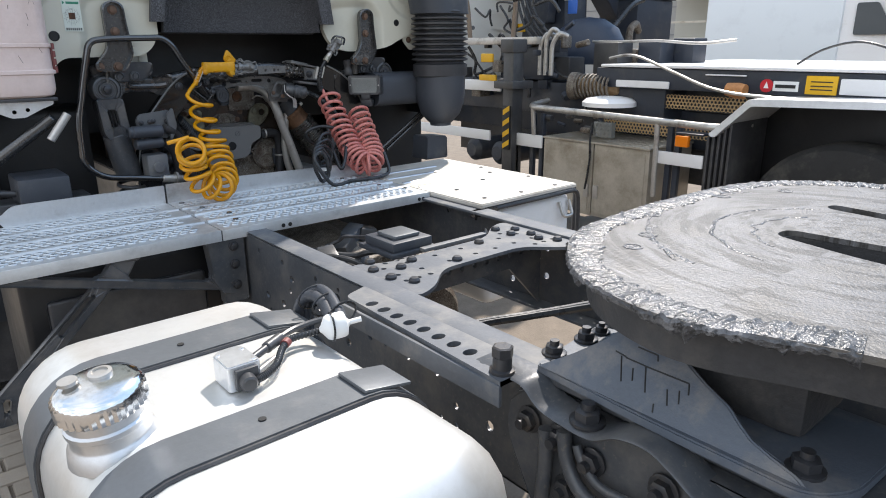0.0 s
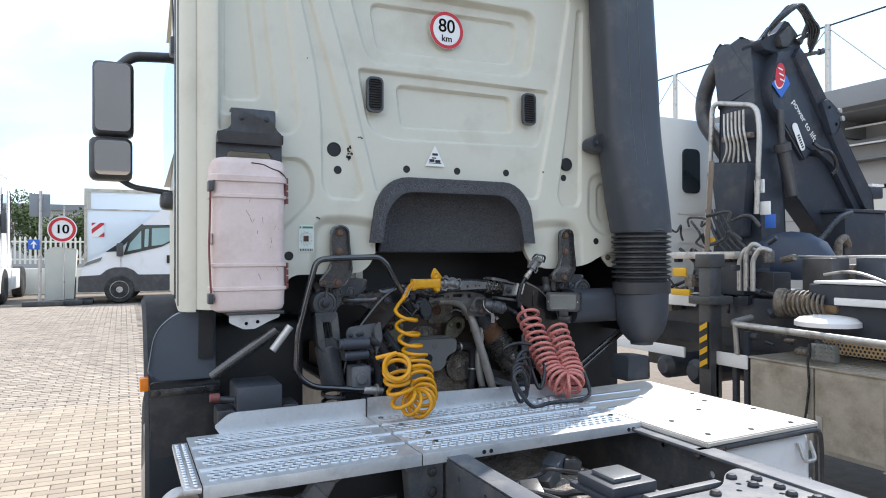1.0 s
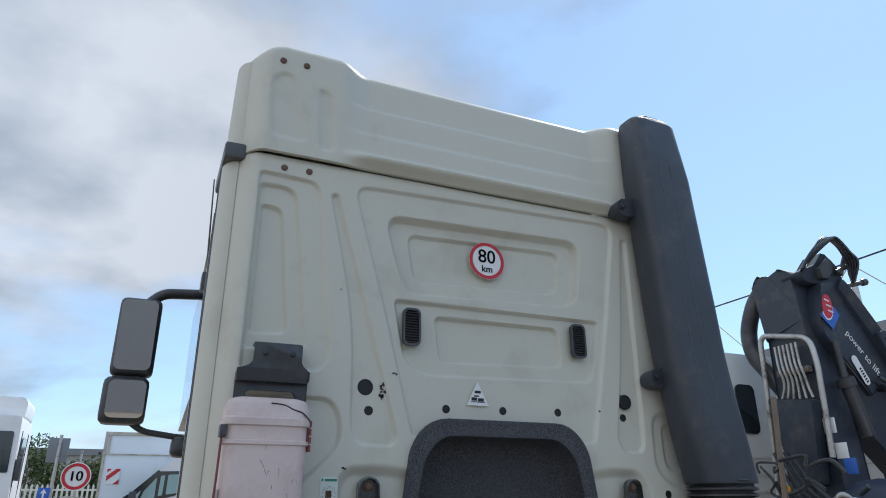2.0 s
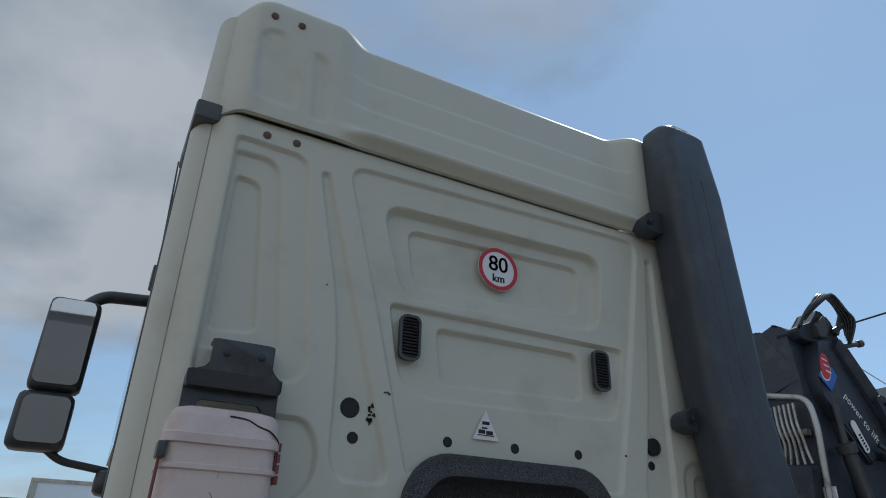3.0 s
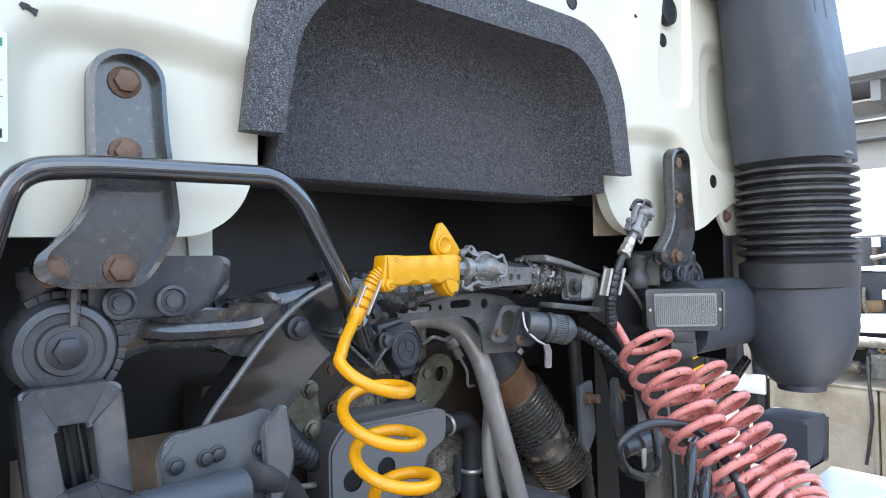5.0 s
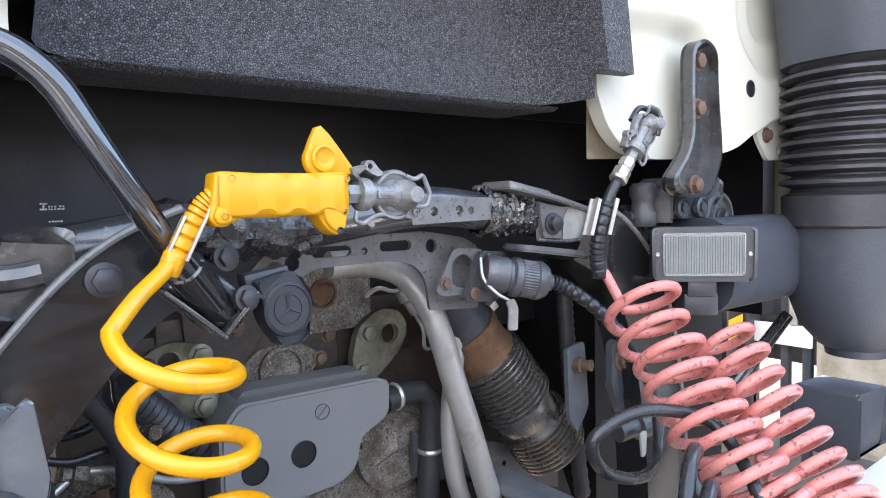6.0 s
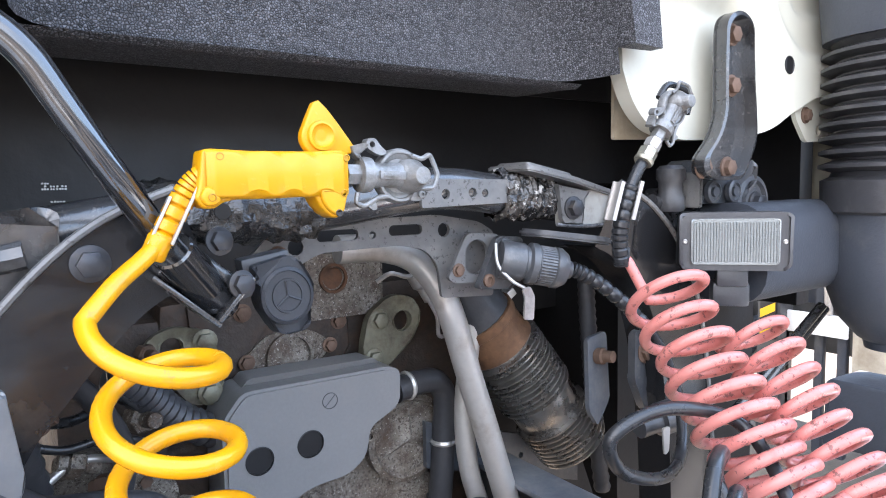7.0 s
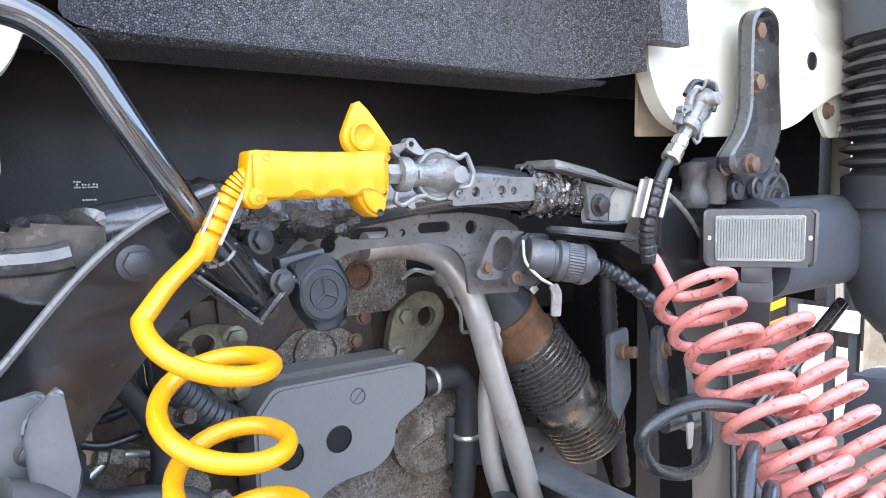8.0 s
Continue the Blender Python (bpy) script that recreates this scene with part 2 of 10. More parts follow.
def add_streaks(m, colour, rings, turns, low, high):
    """Smears that run round the origin: noise stretched along circles."""
    n, l = m.node_tree.nodes, m.node_tree.links
    b = n["Principled BSDF"]
    co, sep, comb = n.new("ShaderNodeTexCoord"), n.new("ShaderNodeSeparateXYZ"), n.new("ShaderNodeCombineXYZ")
    l.new(co.outputs["Object"], sep.inputs[0])

    def calc(op, a, c):
        k = n.new("ShaderNodeMath")
        k.operation = op
        for i, v in enumerate((a, c)):
            if isinstance(v, (int, float)):
                k.inputs[i].default_value = v
            else:
                l.new(v, k.inputs[i])
        return k.outputs[0]

    x, y = sep.outputs["X"], sep.outputs["Y"]
    r = calc("POWER", calc("ADD", calc("MULTIPLY", x, x), calc("MULTIPLY", y, y)), 0.5)
    l.new(calc("MULTIPLY", r, rings), comb.inputs[0])
    l.new(calc("MULTIPLY", calc("ARCTAN2", y, x), turns), comb.inputs[1])
    t = n.new("ShaderNodeTexNoise")
    t.inputs["Scale"].default_value, t.inputs["Detail"].default_value, t.inputs["Roughness"].default_value = 1.0, 8.0, 0.68
    l.new(comb.outputs[0], t.inputs["Vector"])
    k = n.new("ShaderNodeValToRGB")
    k.color_ramp.elements[0].position, k.color_ramp.elements[1].position = low, high
    l.new(t.outputs["Fac"], k.inputs[0])
    src = b.inputs["Base Color"].links[0].from_socket
    mx = n.new("ShaderNodeMix")
    mx.data_type = "RGBA"
    l.new(k.outputs[0], mx.inputs["Factor"])
    l.new(src, mx.inputs["A"])
    mx.inputs["B"].default_value = (*colour, 1)
    l.new(mx.outputs["Result"], b.inputs["Base Color"])


add_streaks(GREASEM, (0.050, 0.047, 0.043), 34, 1.8, 0.49, 0.56)
add_streaks(GREASEM, (0.24, 0.24, 0.245), 70, 3.0, 0.60, 0.68)
# dark flecks put the shade of the crust's crevices into the colour
GREASE = mat("grey_grease", (0.075, 0.075, 0.078), 0.30, var=0.5, scale=30, bump=1.0, fine=120, dirt=(0.20, 0.20, 0.205), dirt_amount=0.35, dirt_scale=30, speck=((0.025, 0.025, 0.025), 55, 0.30))
PLUGM = mat("black_plug", (0.010, 0.010, 0.011), 0.5, var=0.2, bump=0.05)
PAVER = mat("paver", (0.36, 0.30, 0.23), 0.9, var=0.14, scale=9, bump=0.4, fine=160, rand=0.16, dirt=(0.24, 0.20, 0.165), dirt_amount=0.3)
JOINT = mat("paver_joint_sand", (0.20, 0.165, 0.13), 0.95, var=0.25, scale=9, bump=0.4)
STRAP = mat("grey_strap", (0.135, 0.145, 0.155), 0.42, metal=0.35, var=0.12, scale=5, bump=0.08, dirt=(0.22, 0.215, 0.21), dirt_amount=0.25)
FOLIAGE = mat("foliage", (0.075, 0.11, 0.035), 0.75, var=0.45, scale=1.5, bump=0.1)
BARK = mat("bark", (0.12, 0.09, 0.06), 0.9, var=0.3, bump=0.5)
PANELM = mat("cladding", (0.40, 0.39, 0.37), 0.5, var=0.05, scale=0.5, bump=0.02)
ROOFM = mat("roof_steel", (0.22, 0.23, 0.24), 0.5, var=0.12, scale=0.6, bump=0.03)
FENCEM = mat("fence_paint", (0.78, 0.77, 0.68), 0.5, var=0.05)
WARNY = mat("warning_yellow", (0.75, 0.42, 0.01), 0.45, var=0.08, bump=0.03)
TYRE = mat("tyre", (0.022, 0.022, 0.022), 0.8, var=0.25, bump=0.3, dirt=(0.08, 0.075, 0.065), dirt_amount=0.4)


# ---- mesh helpers ----
ORIGIN = {}


def thing(name, at, label, category, group="", kind=""):
    """An Empty at a thing's base; its parts are meshes under it."""
    e = new(name)
    e.empty_display_size = 0.05
    e.location = at
    ORIGIN[e] = Vector(at)
    return tagged(e, label, category, group, kind)


def finish(bm, name, material, smooth=38):
    me = bpy.data.meshes.new(name)
    bmesh.ops.recalc_face_normals(bm, faces=bm.faces)
    bm.to_mesh(me)
    bm.free()
    for m in (material if isinstance(material, (list, tuple)) else (material,)):
        me.materials.append(m)
    if smooth:
        me.polygons.foreach_set("use_smooth", [True] * len(me.polygons))
        me.set_sharp_from_angle(angle=radians(smooth))
    return me


def part(name, bm, material, parent, label="", smooth=38):
    """Links a bmesh, built in world places, as one mesh under a thing or a part."""
    o = ORIGIN[parent]
    bmesh.ops.translate(bm, verts=bm.verts, vec=-o)
    ob = new(name, finish(bm, name, material, smooth))
    ob.parent = parent
    ORIGIN[ob] = o
    return tagged(ob, label)


def solo(name, bm, material, label, category, group="", kind="", smooth=38, at=None):
    """Links a bmesh as a top-level mesh whose origin is its lowest middle point."""
    if at is None:
        xs, ys, zs = zip(*(v.co for v in bm.verts))
        at = ((min(xs) + max(xs)) / 2, (min(ys) + max(ys)) / 2, min(zs))
    bmesh.ops.translate(bm, verts=bm.verts, vec=-Vector(at))
    ob = new(name, finish(bm, name, material, smooth))
    ob.location = at
    ORIGIN[ob] = Vector(at)
    return tagged(ob, label, category, group, kind)


def B():
    return bmesh.new()


def box(bm, x0, x1, y0, y1, z0, z1, bev=0.0, m=None, seg=2):
    t = bmesh.new()
    bmesh.ops.create_cube(t, size=1.0)
    for v in t.verts:
        v.co = Vector((x0 + (v.co.x + 0.5) * (x1 - x0), y0 + (v.co.y + 0.5) * (y1 - y0), z0 + (v.co.z + 0.5) * (z1 - z0)))
    if bev:
        bmesh.ops.bevel(t, geom=t.edges[:], offset=bev, segments=seg, profile=0.6, affect="EDGES")
    return merge(bm, t, m)


def merge(bm, t, m=None):
    if m is not None:
        bmesh.ops.transform(t, matrix=m, verts=t.verts)
    idx = [bm.verts.new(v.co) for v in t.verts]
    t.verts.index_update()
    for f in t.faces:
        try:
            g = bm.faces.new([idx[v.index] for v in f.verts])
            g.material_index = f.material_index
        except ValueError:
            pass
    t.free()
    return bm


def frame_of(axis):
    a = Vector(axis).normalized()
    u = a.cross(Vector((0, 0, 1)) if abs(a.z) < 0.9 else Vector((1, 0, 0))).normalized()
    return a, u, a.cross(u)


def lathe(bm, profile, p, axis=(0, 0, 1), seg=20, phase=0.0):
    """A turned form: rows of (radius, height along the axis from p)."""
    a, u, w = frame_of(axis)
    p = Vector(p)
    rings = []
    for r, h in profile:
        if r <= 1e-6:
            rings.append([bm.verts.new(p + a * h)])
        else:
            rings.append([bm.verts.new(p + a * h + (u * math.cos(t) + w * math.sin(t)) * r)
                          for t in (phase + 2 * math.pi * i / seg for i in range(seg))])
    for s, t in zip(rings, rings[1:]):
        for i in range(seg):
            j = (i + 1) % seg
            q = [s[i % len(s)], s[j % len(s)], t[j % len(t)], t[i % len(t)]]
            q = [v for k, v in enumerate(q) if v not in q[:k]]
            if len(q) > 2:
                bm.faces.new(q)
    for ring in (rings[0], rings[-1]):
        if len(ring) > 2:
            bm.faces.new(ring)
    return bm


def rod(bm, p, q, r, seg=14, r2=None, bev=0.0):
    p, q = Vector(p), Vector(q)
    h = (q - p).length
    r2 = r if r2 is None else r2
    prof = [(r, 0), (r2, h)] if not bev else [(r - bev, 0), (r, bev), (r2, h - bev), (r2 - bev, h)]
    return lathe(bm, prof, p, q - p, seg)


def hexbolt(bm, p, axis, r=0.012, h=0.009, washer=True, stud=0.0):
    p, a = Vector(p), Vector(axis).normalized()
    if washer:
        lathe(bm, [(r * 1.35, 0), (r * 1.35, h * 0.22), (r * 1.2, h * 0.28)], p, a, 16)
    lathe(bm, [(r, h * 0.2), (r, h * 0.9), (r * 0.82, h)], p, a, 6)
    if stud:
        lathe(bm, [(r * 0.5, h * 0.9), (r * 0.5, h + stud)], p, a, 10)
    return bm


def sweep(bm, pts, r, seg=10, closed=False, caps=True):
    """A round bar of radius r (one number, or one for each point) along points."""
    pts = [Vector(p) for p in pts]
    n = len(pts)
    rs = r if isinstance(r, (list, tuple)) else [r] * n
    tan = []
    for i in range(n):
        a, b = (pts[i - 1], pts[(i + 1) % n]) if closed else (pts[max(0, i - 1)], pts[min(n - 1, i + 1)])
        tan.append((b - a).normalized())
    _, u, _ = frame_of(tan[0])
    rings = []
    for i in range(n):
        u = (u - tan[i] * u.dot(tan[i])).normalized()
        w = tan[i].cross(u)
        rings.append([bm.verts.new(pts[i] + (u * math.cos(t) + w * math.sin(t)) * rs[i]) for t in (2 * math.pi * k / seg for k in range(seg))])
    for i in range(n if closed else n - 1):
        s, t = rings[i], rings[(i + 1) % n]
        for k in range(seg):
            bm.faces.new((s[k], s[(k + 1) % seg], t[(k + 1) % seg], t[k]))
    if caps and not closed:
        bm.faces.new(rings[0])
        bm.faces.new(rings[-1])
    return bm


def smoothed(ctrl, n=8, closed=False):
    """A Catmull-Rom line through control points."""
    c = [Vector(p) for p in ctrl]
    out, k = [], len(c)
    for i in range(k if closed else k - 1):
        if closed:
            p0, p1, p2, p3 = c[i - 1], c[i], c[(i + 1) % k], c[(i + 2) % k]
        else:
            p0, p1, p2, p3 = c[max(0, i - 1)], c[i], c[i + 1], c[min(k - 1, i + 2)]
        for j in range(n):
            t = j / n
            out.append(0.5 * ((2 * p1) + (p2 - p0) * t + (2 * p0 - 5 * p1 + 4 * p2 - p3) * t * t + (3 * p1 - p0 - 3 * p2 + p3) * t ** 3))
    if not closed:
        out.append(c[-1])
    return out


def bent(ctrl, rad, n=6):
    """A polyline with its corners rounded by arcs of about rad."""
    c = [Vector(p) for p in ctrl]
    out = [c[0]]
    for a, b, d in zip(c, c[1:], c[2:]):
        u, w = (a - b).normalized(), (d - b).normalized()
        s = min(rad, (a - b).length * 0.48, (d - b).length * 0.48)
        p, q = b + u * s, b + w * s
        for i in range(n + 1):
            t = i / n
            out.append(p * (1 - t) ** 2 + b * 2 * t * (1 - t) + q * t * t)
    out.append(c[-1])
    return out


def prism(bm, outline, d0, d1, axis="y", holes=(), bev=0.0):
    """A plate: a 2D outline (and round holes (u, v, r) or closed outlines) pulled from d0 to d1 along an axis."""
    t = bmesh.new()
    loops = [[Vector((*p, 0)) for p in outline]]
    for h in holes:
        if len(h) == 3 and not isinstance(h[0], (tuple, list)):
            u, v, r = h
            k = 14 if r > 0.012 else 10
            loops.append([Vector((u + r * math.cos(2 * math.pi * i / k), v + r * math.sin(2 * math.pi * i / k), 0)) for i in range(k)])
        else:
            loops.append([Vector((*p, 0)) for p in h])
    es = []
    for lp in loops:
        vs = [t.verts.new(p) for p in lp]
        es += [t.edges.new((vs[i], vs[(i + 1) % len(vs)])) for i in range(len(vs))]
    bmesh.ops.triangle_fill(t, use_beauty=True, use_dissolve=False, edges=es, normal=(0, 0, 1))
    ext = bmesh.ops.extrude_face_region(t, geom=t.faces[:])
    bmesh.ops.translate(t, verts=[g for g in ext["geom"] if isinstance(g, bmesh.types.BMVert)], vec=(0, 0, 1))
    for v in t.verts:
        u, w, d = v.co.x, v.co.y, d0 + v.co.z * (d1 - d0)
        v.co = {"x": Vector((d, u, w)), "y": Vector((u, d, w)), "z": Vector((u, w, d))}[axis]
    if bev:
        sharp = [e for e in t.edges if len(e.link_faces) == 2 and e.calc_face_angle(0) > 1.0]
        bmesh.ops.bevel(t, geom=sharp, offset=bev, segments=2, affect="EDGES")
    return merge(bm, t)


def rrect(x0, x1, z0, z1, r, n=4):
    out = []
    for cx, cz, a in ((x1 - r, z1 - r, 0), (x0 + r, z1 - r, 90), (x0 + r, z0 + r, 180), (x1 - r, z0 + r, 270)):
        for i in range(n + 1):
            t = radians(a + 90 * i / n)
            out.append((cx + r * math.cos(t), cz + r * math.sin(t)))
    return out


def circle(cx, cz, r, n=24, a0=0):
    return [(cx + r * math.cos(radians(a0) + 2 * math.pi * i / n), cz + r * math.sin(radians(a0) + 2 * math.pi * i / n)) for i in range(n)]


def text_mesh(bm, body, size, m, thick=0.0006):
    """Letters of the built-in font as a thin mesh, centred, laid by the matrix m (letters in its xy plane)."""
    cu = bpy.data.curves.new("letters", "FONT")
    cu.body, cu.size, cu.align_x, cu.align_y, cu.extrude = body, size, "CENTER", "CENTER", thick
    ob = bpy.data.objects.new("letters", cu)
    me = ob.to_mesh()
    t = bmesh.new()
    t.from_mesh(me)
    ob.to_mesh_clear()
    bpy.data.objects.remove(ob)
    bpy.data.curves.remove(cu)
    return merge(bm, t, m)


# a plane that faces the rear (towards -y): letters run along +x, upright in z
def rear_plane(x, y, z, turn=0):
    return pose(x, y, z, 90, 0, 0) @ pose(0, 0, 0, 0, 0, turn)


def sstep(a, b, x):
    t = min(1.0, max(0.0, (x - a) / (b - a)))
    return t * t * (3 - 2 * t)


def round_poly(pts, rad, n=5):
    """A closed outline with its corners rounded; rad: one radius or one for each corner."""
    out, k = [], len(pts)
    for i in range(k):
        r = rad[i] if isinstance(rad, (list, tuple)) else rad
        a, b, d = Vector((*pts[i - 1], 0)), Vector((*pts[i], 0)), Vector((*pts[(i + 1) % k], 0))
        u, w = (a - b).normalized(), (d - b).normalized()
        s = min(r, (a - b).length * 0.48, (d - b).length * 0.48)
        p, q = b + u * s, b + w * s
        for j in range(n + 1):
            t = j / n
            v = p * (1 - t) ** 2 + b * 2 * t * (1 - t) + q * t * t
            out.append((v.x, v.y))
    return out


def soft_plate(bm, outline, y0, y1, r, steps=3):
    """A plate in the xz plane from y0 to y1 whose rims are rounded by r."""
    n = len(outline)
    area = sum(outline[i][0] * outline[(i + 1) % n][1] - outline[(i + 1) % n][0] * outline[i][1] for i in range(n))
    s = 1 if area > 0 else -1
    nrm = []
    for i in range(n):
        a, b = outline[i - 1], outline[(i + 1) % n]
        d = math.hypot(b[0] - a[0], b[1] - a[1]) or 1
        nrm.append((-(b[1] - a[1]) / d * s, (b[0] - a[0]) / d * s))
    rows = []
    prof = [(r * (1 - math.sin(q)), y0 + r * (1 - math.cos(q))) for q in (math.pi / 2 * k / steps for k in range(steps + 1))]
    prof += [(d, y0 + y1 - y) for d, y in reversed(prof)]
    for d, y in prof:
        rows.append([bm.verts.new((p[0] + q[0] * d, y, p[1] + q[1] * d)) for p, q in zip(outline, nrm)])
    for a, b in zip(rows, rows[1:]):
        for k in range(n):
            bm.faces.new((a[k], a[(k + 1) % n], b[(k + 1) % n], b[k]))
    for row in (rows[0], rows[-1]):
        bmesh.ops.triangulate(bm, faces=[bm.faces.new(row)], ngon_method="EAR_CLIP")
    return bm


# ---- ground ----
def ground_z(x, y):
    """Level round the truck, rising gently towards the fence."""
    return 0.26 * sstep(5.0, 17.0, y)


bm = B()
xs = [-400, -120, -60, -30] + [-24 + 3 * i for i in range(25)] + [60, 120, 400]
ys = [-400, -100, -40, -15] + [-9 + 1.5 * i for i in range(34)] + [60, 120, 400]
gv = [[bm.verts.new((x, y, ground_z(x, y) - 0.012)) for y in ys] for x in xs]
for i in range(len(xs) - 1):
    for j in range(len(ys) - 1):
        bm.faces.new((gv[i][j], gv[i + 1][j], gv[i + 1][j + 1], gv[i][j + 1]))
GROUND = solo("ground", bm, JOINT, "yard of sandy beige concrete block paving", "ground", kind="structure", at=(0, 0, 0))


# ---- truck cab ----
def sd_np(X, Z, poly):
    d = np.full(X.shape, 1e9)
    inside = np.zeros(X.shape, bool)
    n = len(poly)
    for i in range(n):
        ax, az = poly[i]
        bx, bz = poly[(i + 1) % n]
        ex, ez = bx - ax, bz - az
        t = np.clip(((X - ax) * ex + (Z - az) * ez) / (ex * ex + ez * ez + 1e-12), 0, 1)
        d = np.minimum(d, np.hypot(X - ax - ex * t, Z - az - ez * t))
        if az != bz:
            inside ^= ((az > Z) != (bz > Z)) & (X < (bx - ax) * (Z - az) / (bz - az) + ax)
    return np.where(inside, -d, d)


def pressed(X, Z, poly, depth, width):
    """Depth of a pressed field: full inside the outline, fading to nothing over the given width."""
    width = max(0.0145, width * 1.3)
    t = np.clip((width / 2 - sd_np(X, Z, poly)) / width, 0, 1)
    return depth * t * t * (3 - 2 * t)


def sheet(xs, zs, yfun, cut=None, thick=0.0):
    """A pressed sheet over a grid of x and z; cut: an outline that is left open, its edge followed closely."""
    X, Z = np.meshgrid(np.array(xs), np.array(zs), indexing="ij")
    if cut is not None:
        d = np.min([sd_np(X, Z, c) for c in cut], axis=0)
        keep = d >= 0
        e = 1e-4
        step = (xs[1] - xs[0]) * 1.5
        near = (~keep) & (d > -step)
        gx = (np.min([sd_np(X + e, Z, c) for c in cut], axis=0) - d) / e
        gz = (np.min([sd_np(X, Z + e, c) for c in cut], axis=0) - d) / e
        X = np.where(near, X - gx * d, X)
        Z = np.where(near, Z - gz * d, Z)
        use = keep
    else:
        use = np.ones(X.shape, bool)
    Y = yfun(X, Z)
    t = bmesh.new()
    vs = {}

    def vert(i, j):
        if (i, j) not in vs:
            vs[i, j] = t.verts.new((X[i, j], Y[i, j], Z[i, j]))
        return vs[i, j]

    for i in range(len(xs) - 1):
        for j in range(len(zs) - 1):
            if use[i, j] or use[i + 1, j] or use[i + 1, j + 1] or use[i, j + 1]:
                t.faces.new((vert(i, j), vert(i + 1, j), vert(i + 1, j + 1), vert(i, j + 1)))
    if thick:
        rim = [e for e in t.edges if len(e.link_faces) == 1]
        ext = bmesh.ops.extrude_edge_only(t, edges=rim)
        bmesh.ops.translate(t, verts=[g for g in ext["geom"] if isinstance(g, bmesh.types.BMVert)], vec=(0, thick, 0))
    return t


def spread(a, b, step):
    n = max(1, round((b - a) / step))
    return [a + (b - a) * i / n for i in range(n + 1)]


cab = thing("truck_cab", (0, 1.0, 1.0), "cream-painted high-roof sleeper truck cab with pressed steel rear wall", "truck cab")

ARCH = round_poly([(-0.372, 1.30), (-0.370, 1.72), (-0.290, 1.925), (-0.16, 1.94), (0.18, 1.94), (0.285, 1.925), (0.362, 1.72), (0.364, 1.30)],
                  [0, 0.05, 0.12, 0.05, 0.05, 0.12, 0.05, 0])
LOWCUT = round_poly([(-0.78, 1.2), (-0.78, 1.50), (-0.72, 1.565), (-0.44, 1.567), (-0.392, 1.60), (-0.370, 1.66), (-0.3, 1.68), (0.3, 1.68), (0.356, 1.69), (0.364, 1.665), (0.384, 1.623), (0.42, 1.591), (0.488, 1.573),
                     (0.645, 1.580), (0.72, 1.600), (0.763, 1.622), (0.86, 1.66), (1.3, 1.66), (1.3, 1.2)], 0.03)
P_TRAP = round_poly([(-0.625, 2.852), (0.612, 2.882), (0.53, 2.42), (0.42, 1.90), (-0.37, 1.90), (-0.484, 2.35)], [0.07, 0.07, 0.05, 0.02, 0.02, 0.05])
P_VB = round_poly([(-0.445, 2.405), (0.49, 2.407), (0.43, 2.145), (-0.31, 2.125), (-0.40, 2.165)], [0.02, 0.02, 0.03, 0.05, 0.05])
P_UP = round_poly([(-0.488, 2.748), (0.425, 2.768), (0.382, 2.468), (-0.40, 2.440)], 0.075)
P_UPI = round_poly([(-0.385, 2.695), (0.335, 2.716), (0.308, 2.522), (-0.352, 2.500)], 0.045)
P_LOW = round_poly([(-0.272, 2.358), (0.290, 2.362), (0.302, 2.202), (-0.250, 2.182)], 0.03)
P_LEFT = round_poly([(-0.985, 2.80), (-0.85, 2.80), (-0.775, 2.20), (-0.80, 2.175), (-0.985, 2.175)], [0.02, 0.06, 0.05, 0.03, 0.02])
P_LEFTI = round_poly([(-0.970, 2.72), (-0.895, 2.715), (-0.842, 2.24), (-0.970, 2.232)], [0.02, 0.04, 0.03, 0.02])
P_LEFTO = round_poly([(-0.99, 2.845), (-0.765, 2.835), (-0.69, 2.16), (-0.72, 2.112), (-0.99, 2.105)], [0.02, 0.05, 0.06, 0.05, 0.02])
P_MID = round_poly([(-0.715, 2.795), (-0.69, 2.80), (-0.43, 1.90), (-0.445, 1.866), (-0.57, 1.868), (-0.60, 1.92), (-0.605, 2.30)], [0.02, 0.02, 0.05, 0.03, 0.04, 0.03, 0.2])
P_MIDR = round_poly([(0.655, 2.815), (0.68, 2.81), (0.665, 1.90), (0.645, 1.868), (0.56, 1.868), (0.535, 1.92), (0.60, 2.30)], [0.02, 0.02, 0.05, 0.03, 0.04, 0.03, 0.2])
P_LL = round_poly([(-0.99, 2.014), (-0.675, 2.018), (-0.635, 1.95), (-0.64, 1.86), (-0.80, 1.70), (-0.99, 1.70)], [0.02, 0.08, 0.08, 0.06, 0.05, 0.02])
P_RR = round_poly([(0.72, 2.03), (0.98, 2.03), (0.98, 1.72), (0.80, 1.73), (0.715, 1.80)], [0.07, 0.02, 0.02, 0.06, 0.06])
P_RRI = round_poly([(0.775, 1.985), (0.95, 1.985), (0.95, 1.80), (0.80, 1.80), (0.775, 1.83)], 0.04)
P_BL = round_poly([(-0.64, 1.50), (-0.635, 1.74), (-0.60, 1.782), (-0.47, 1.785), (-0.30, 1.76), (-0.30, 1.50)], [0, 0.05, 0.05, 0.05, 0, 0])
P_BR = round_poly([(0.30, 1.50), (0.30, 1.76), (0.50, 1.79), (0.61, 1.785), (0.66, 1.74), (0.665, 1.50)], [0, 0, 0.05, 0.05, 0.05, 0])


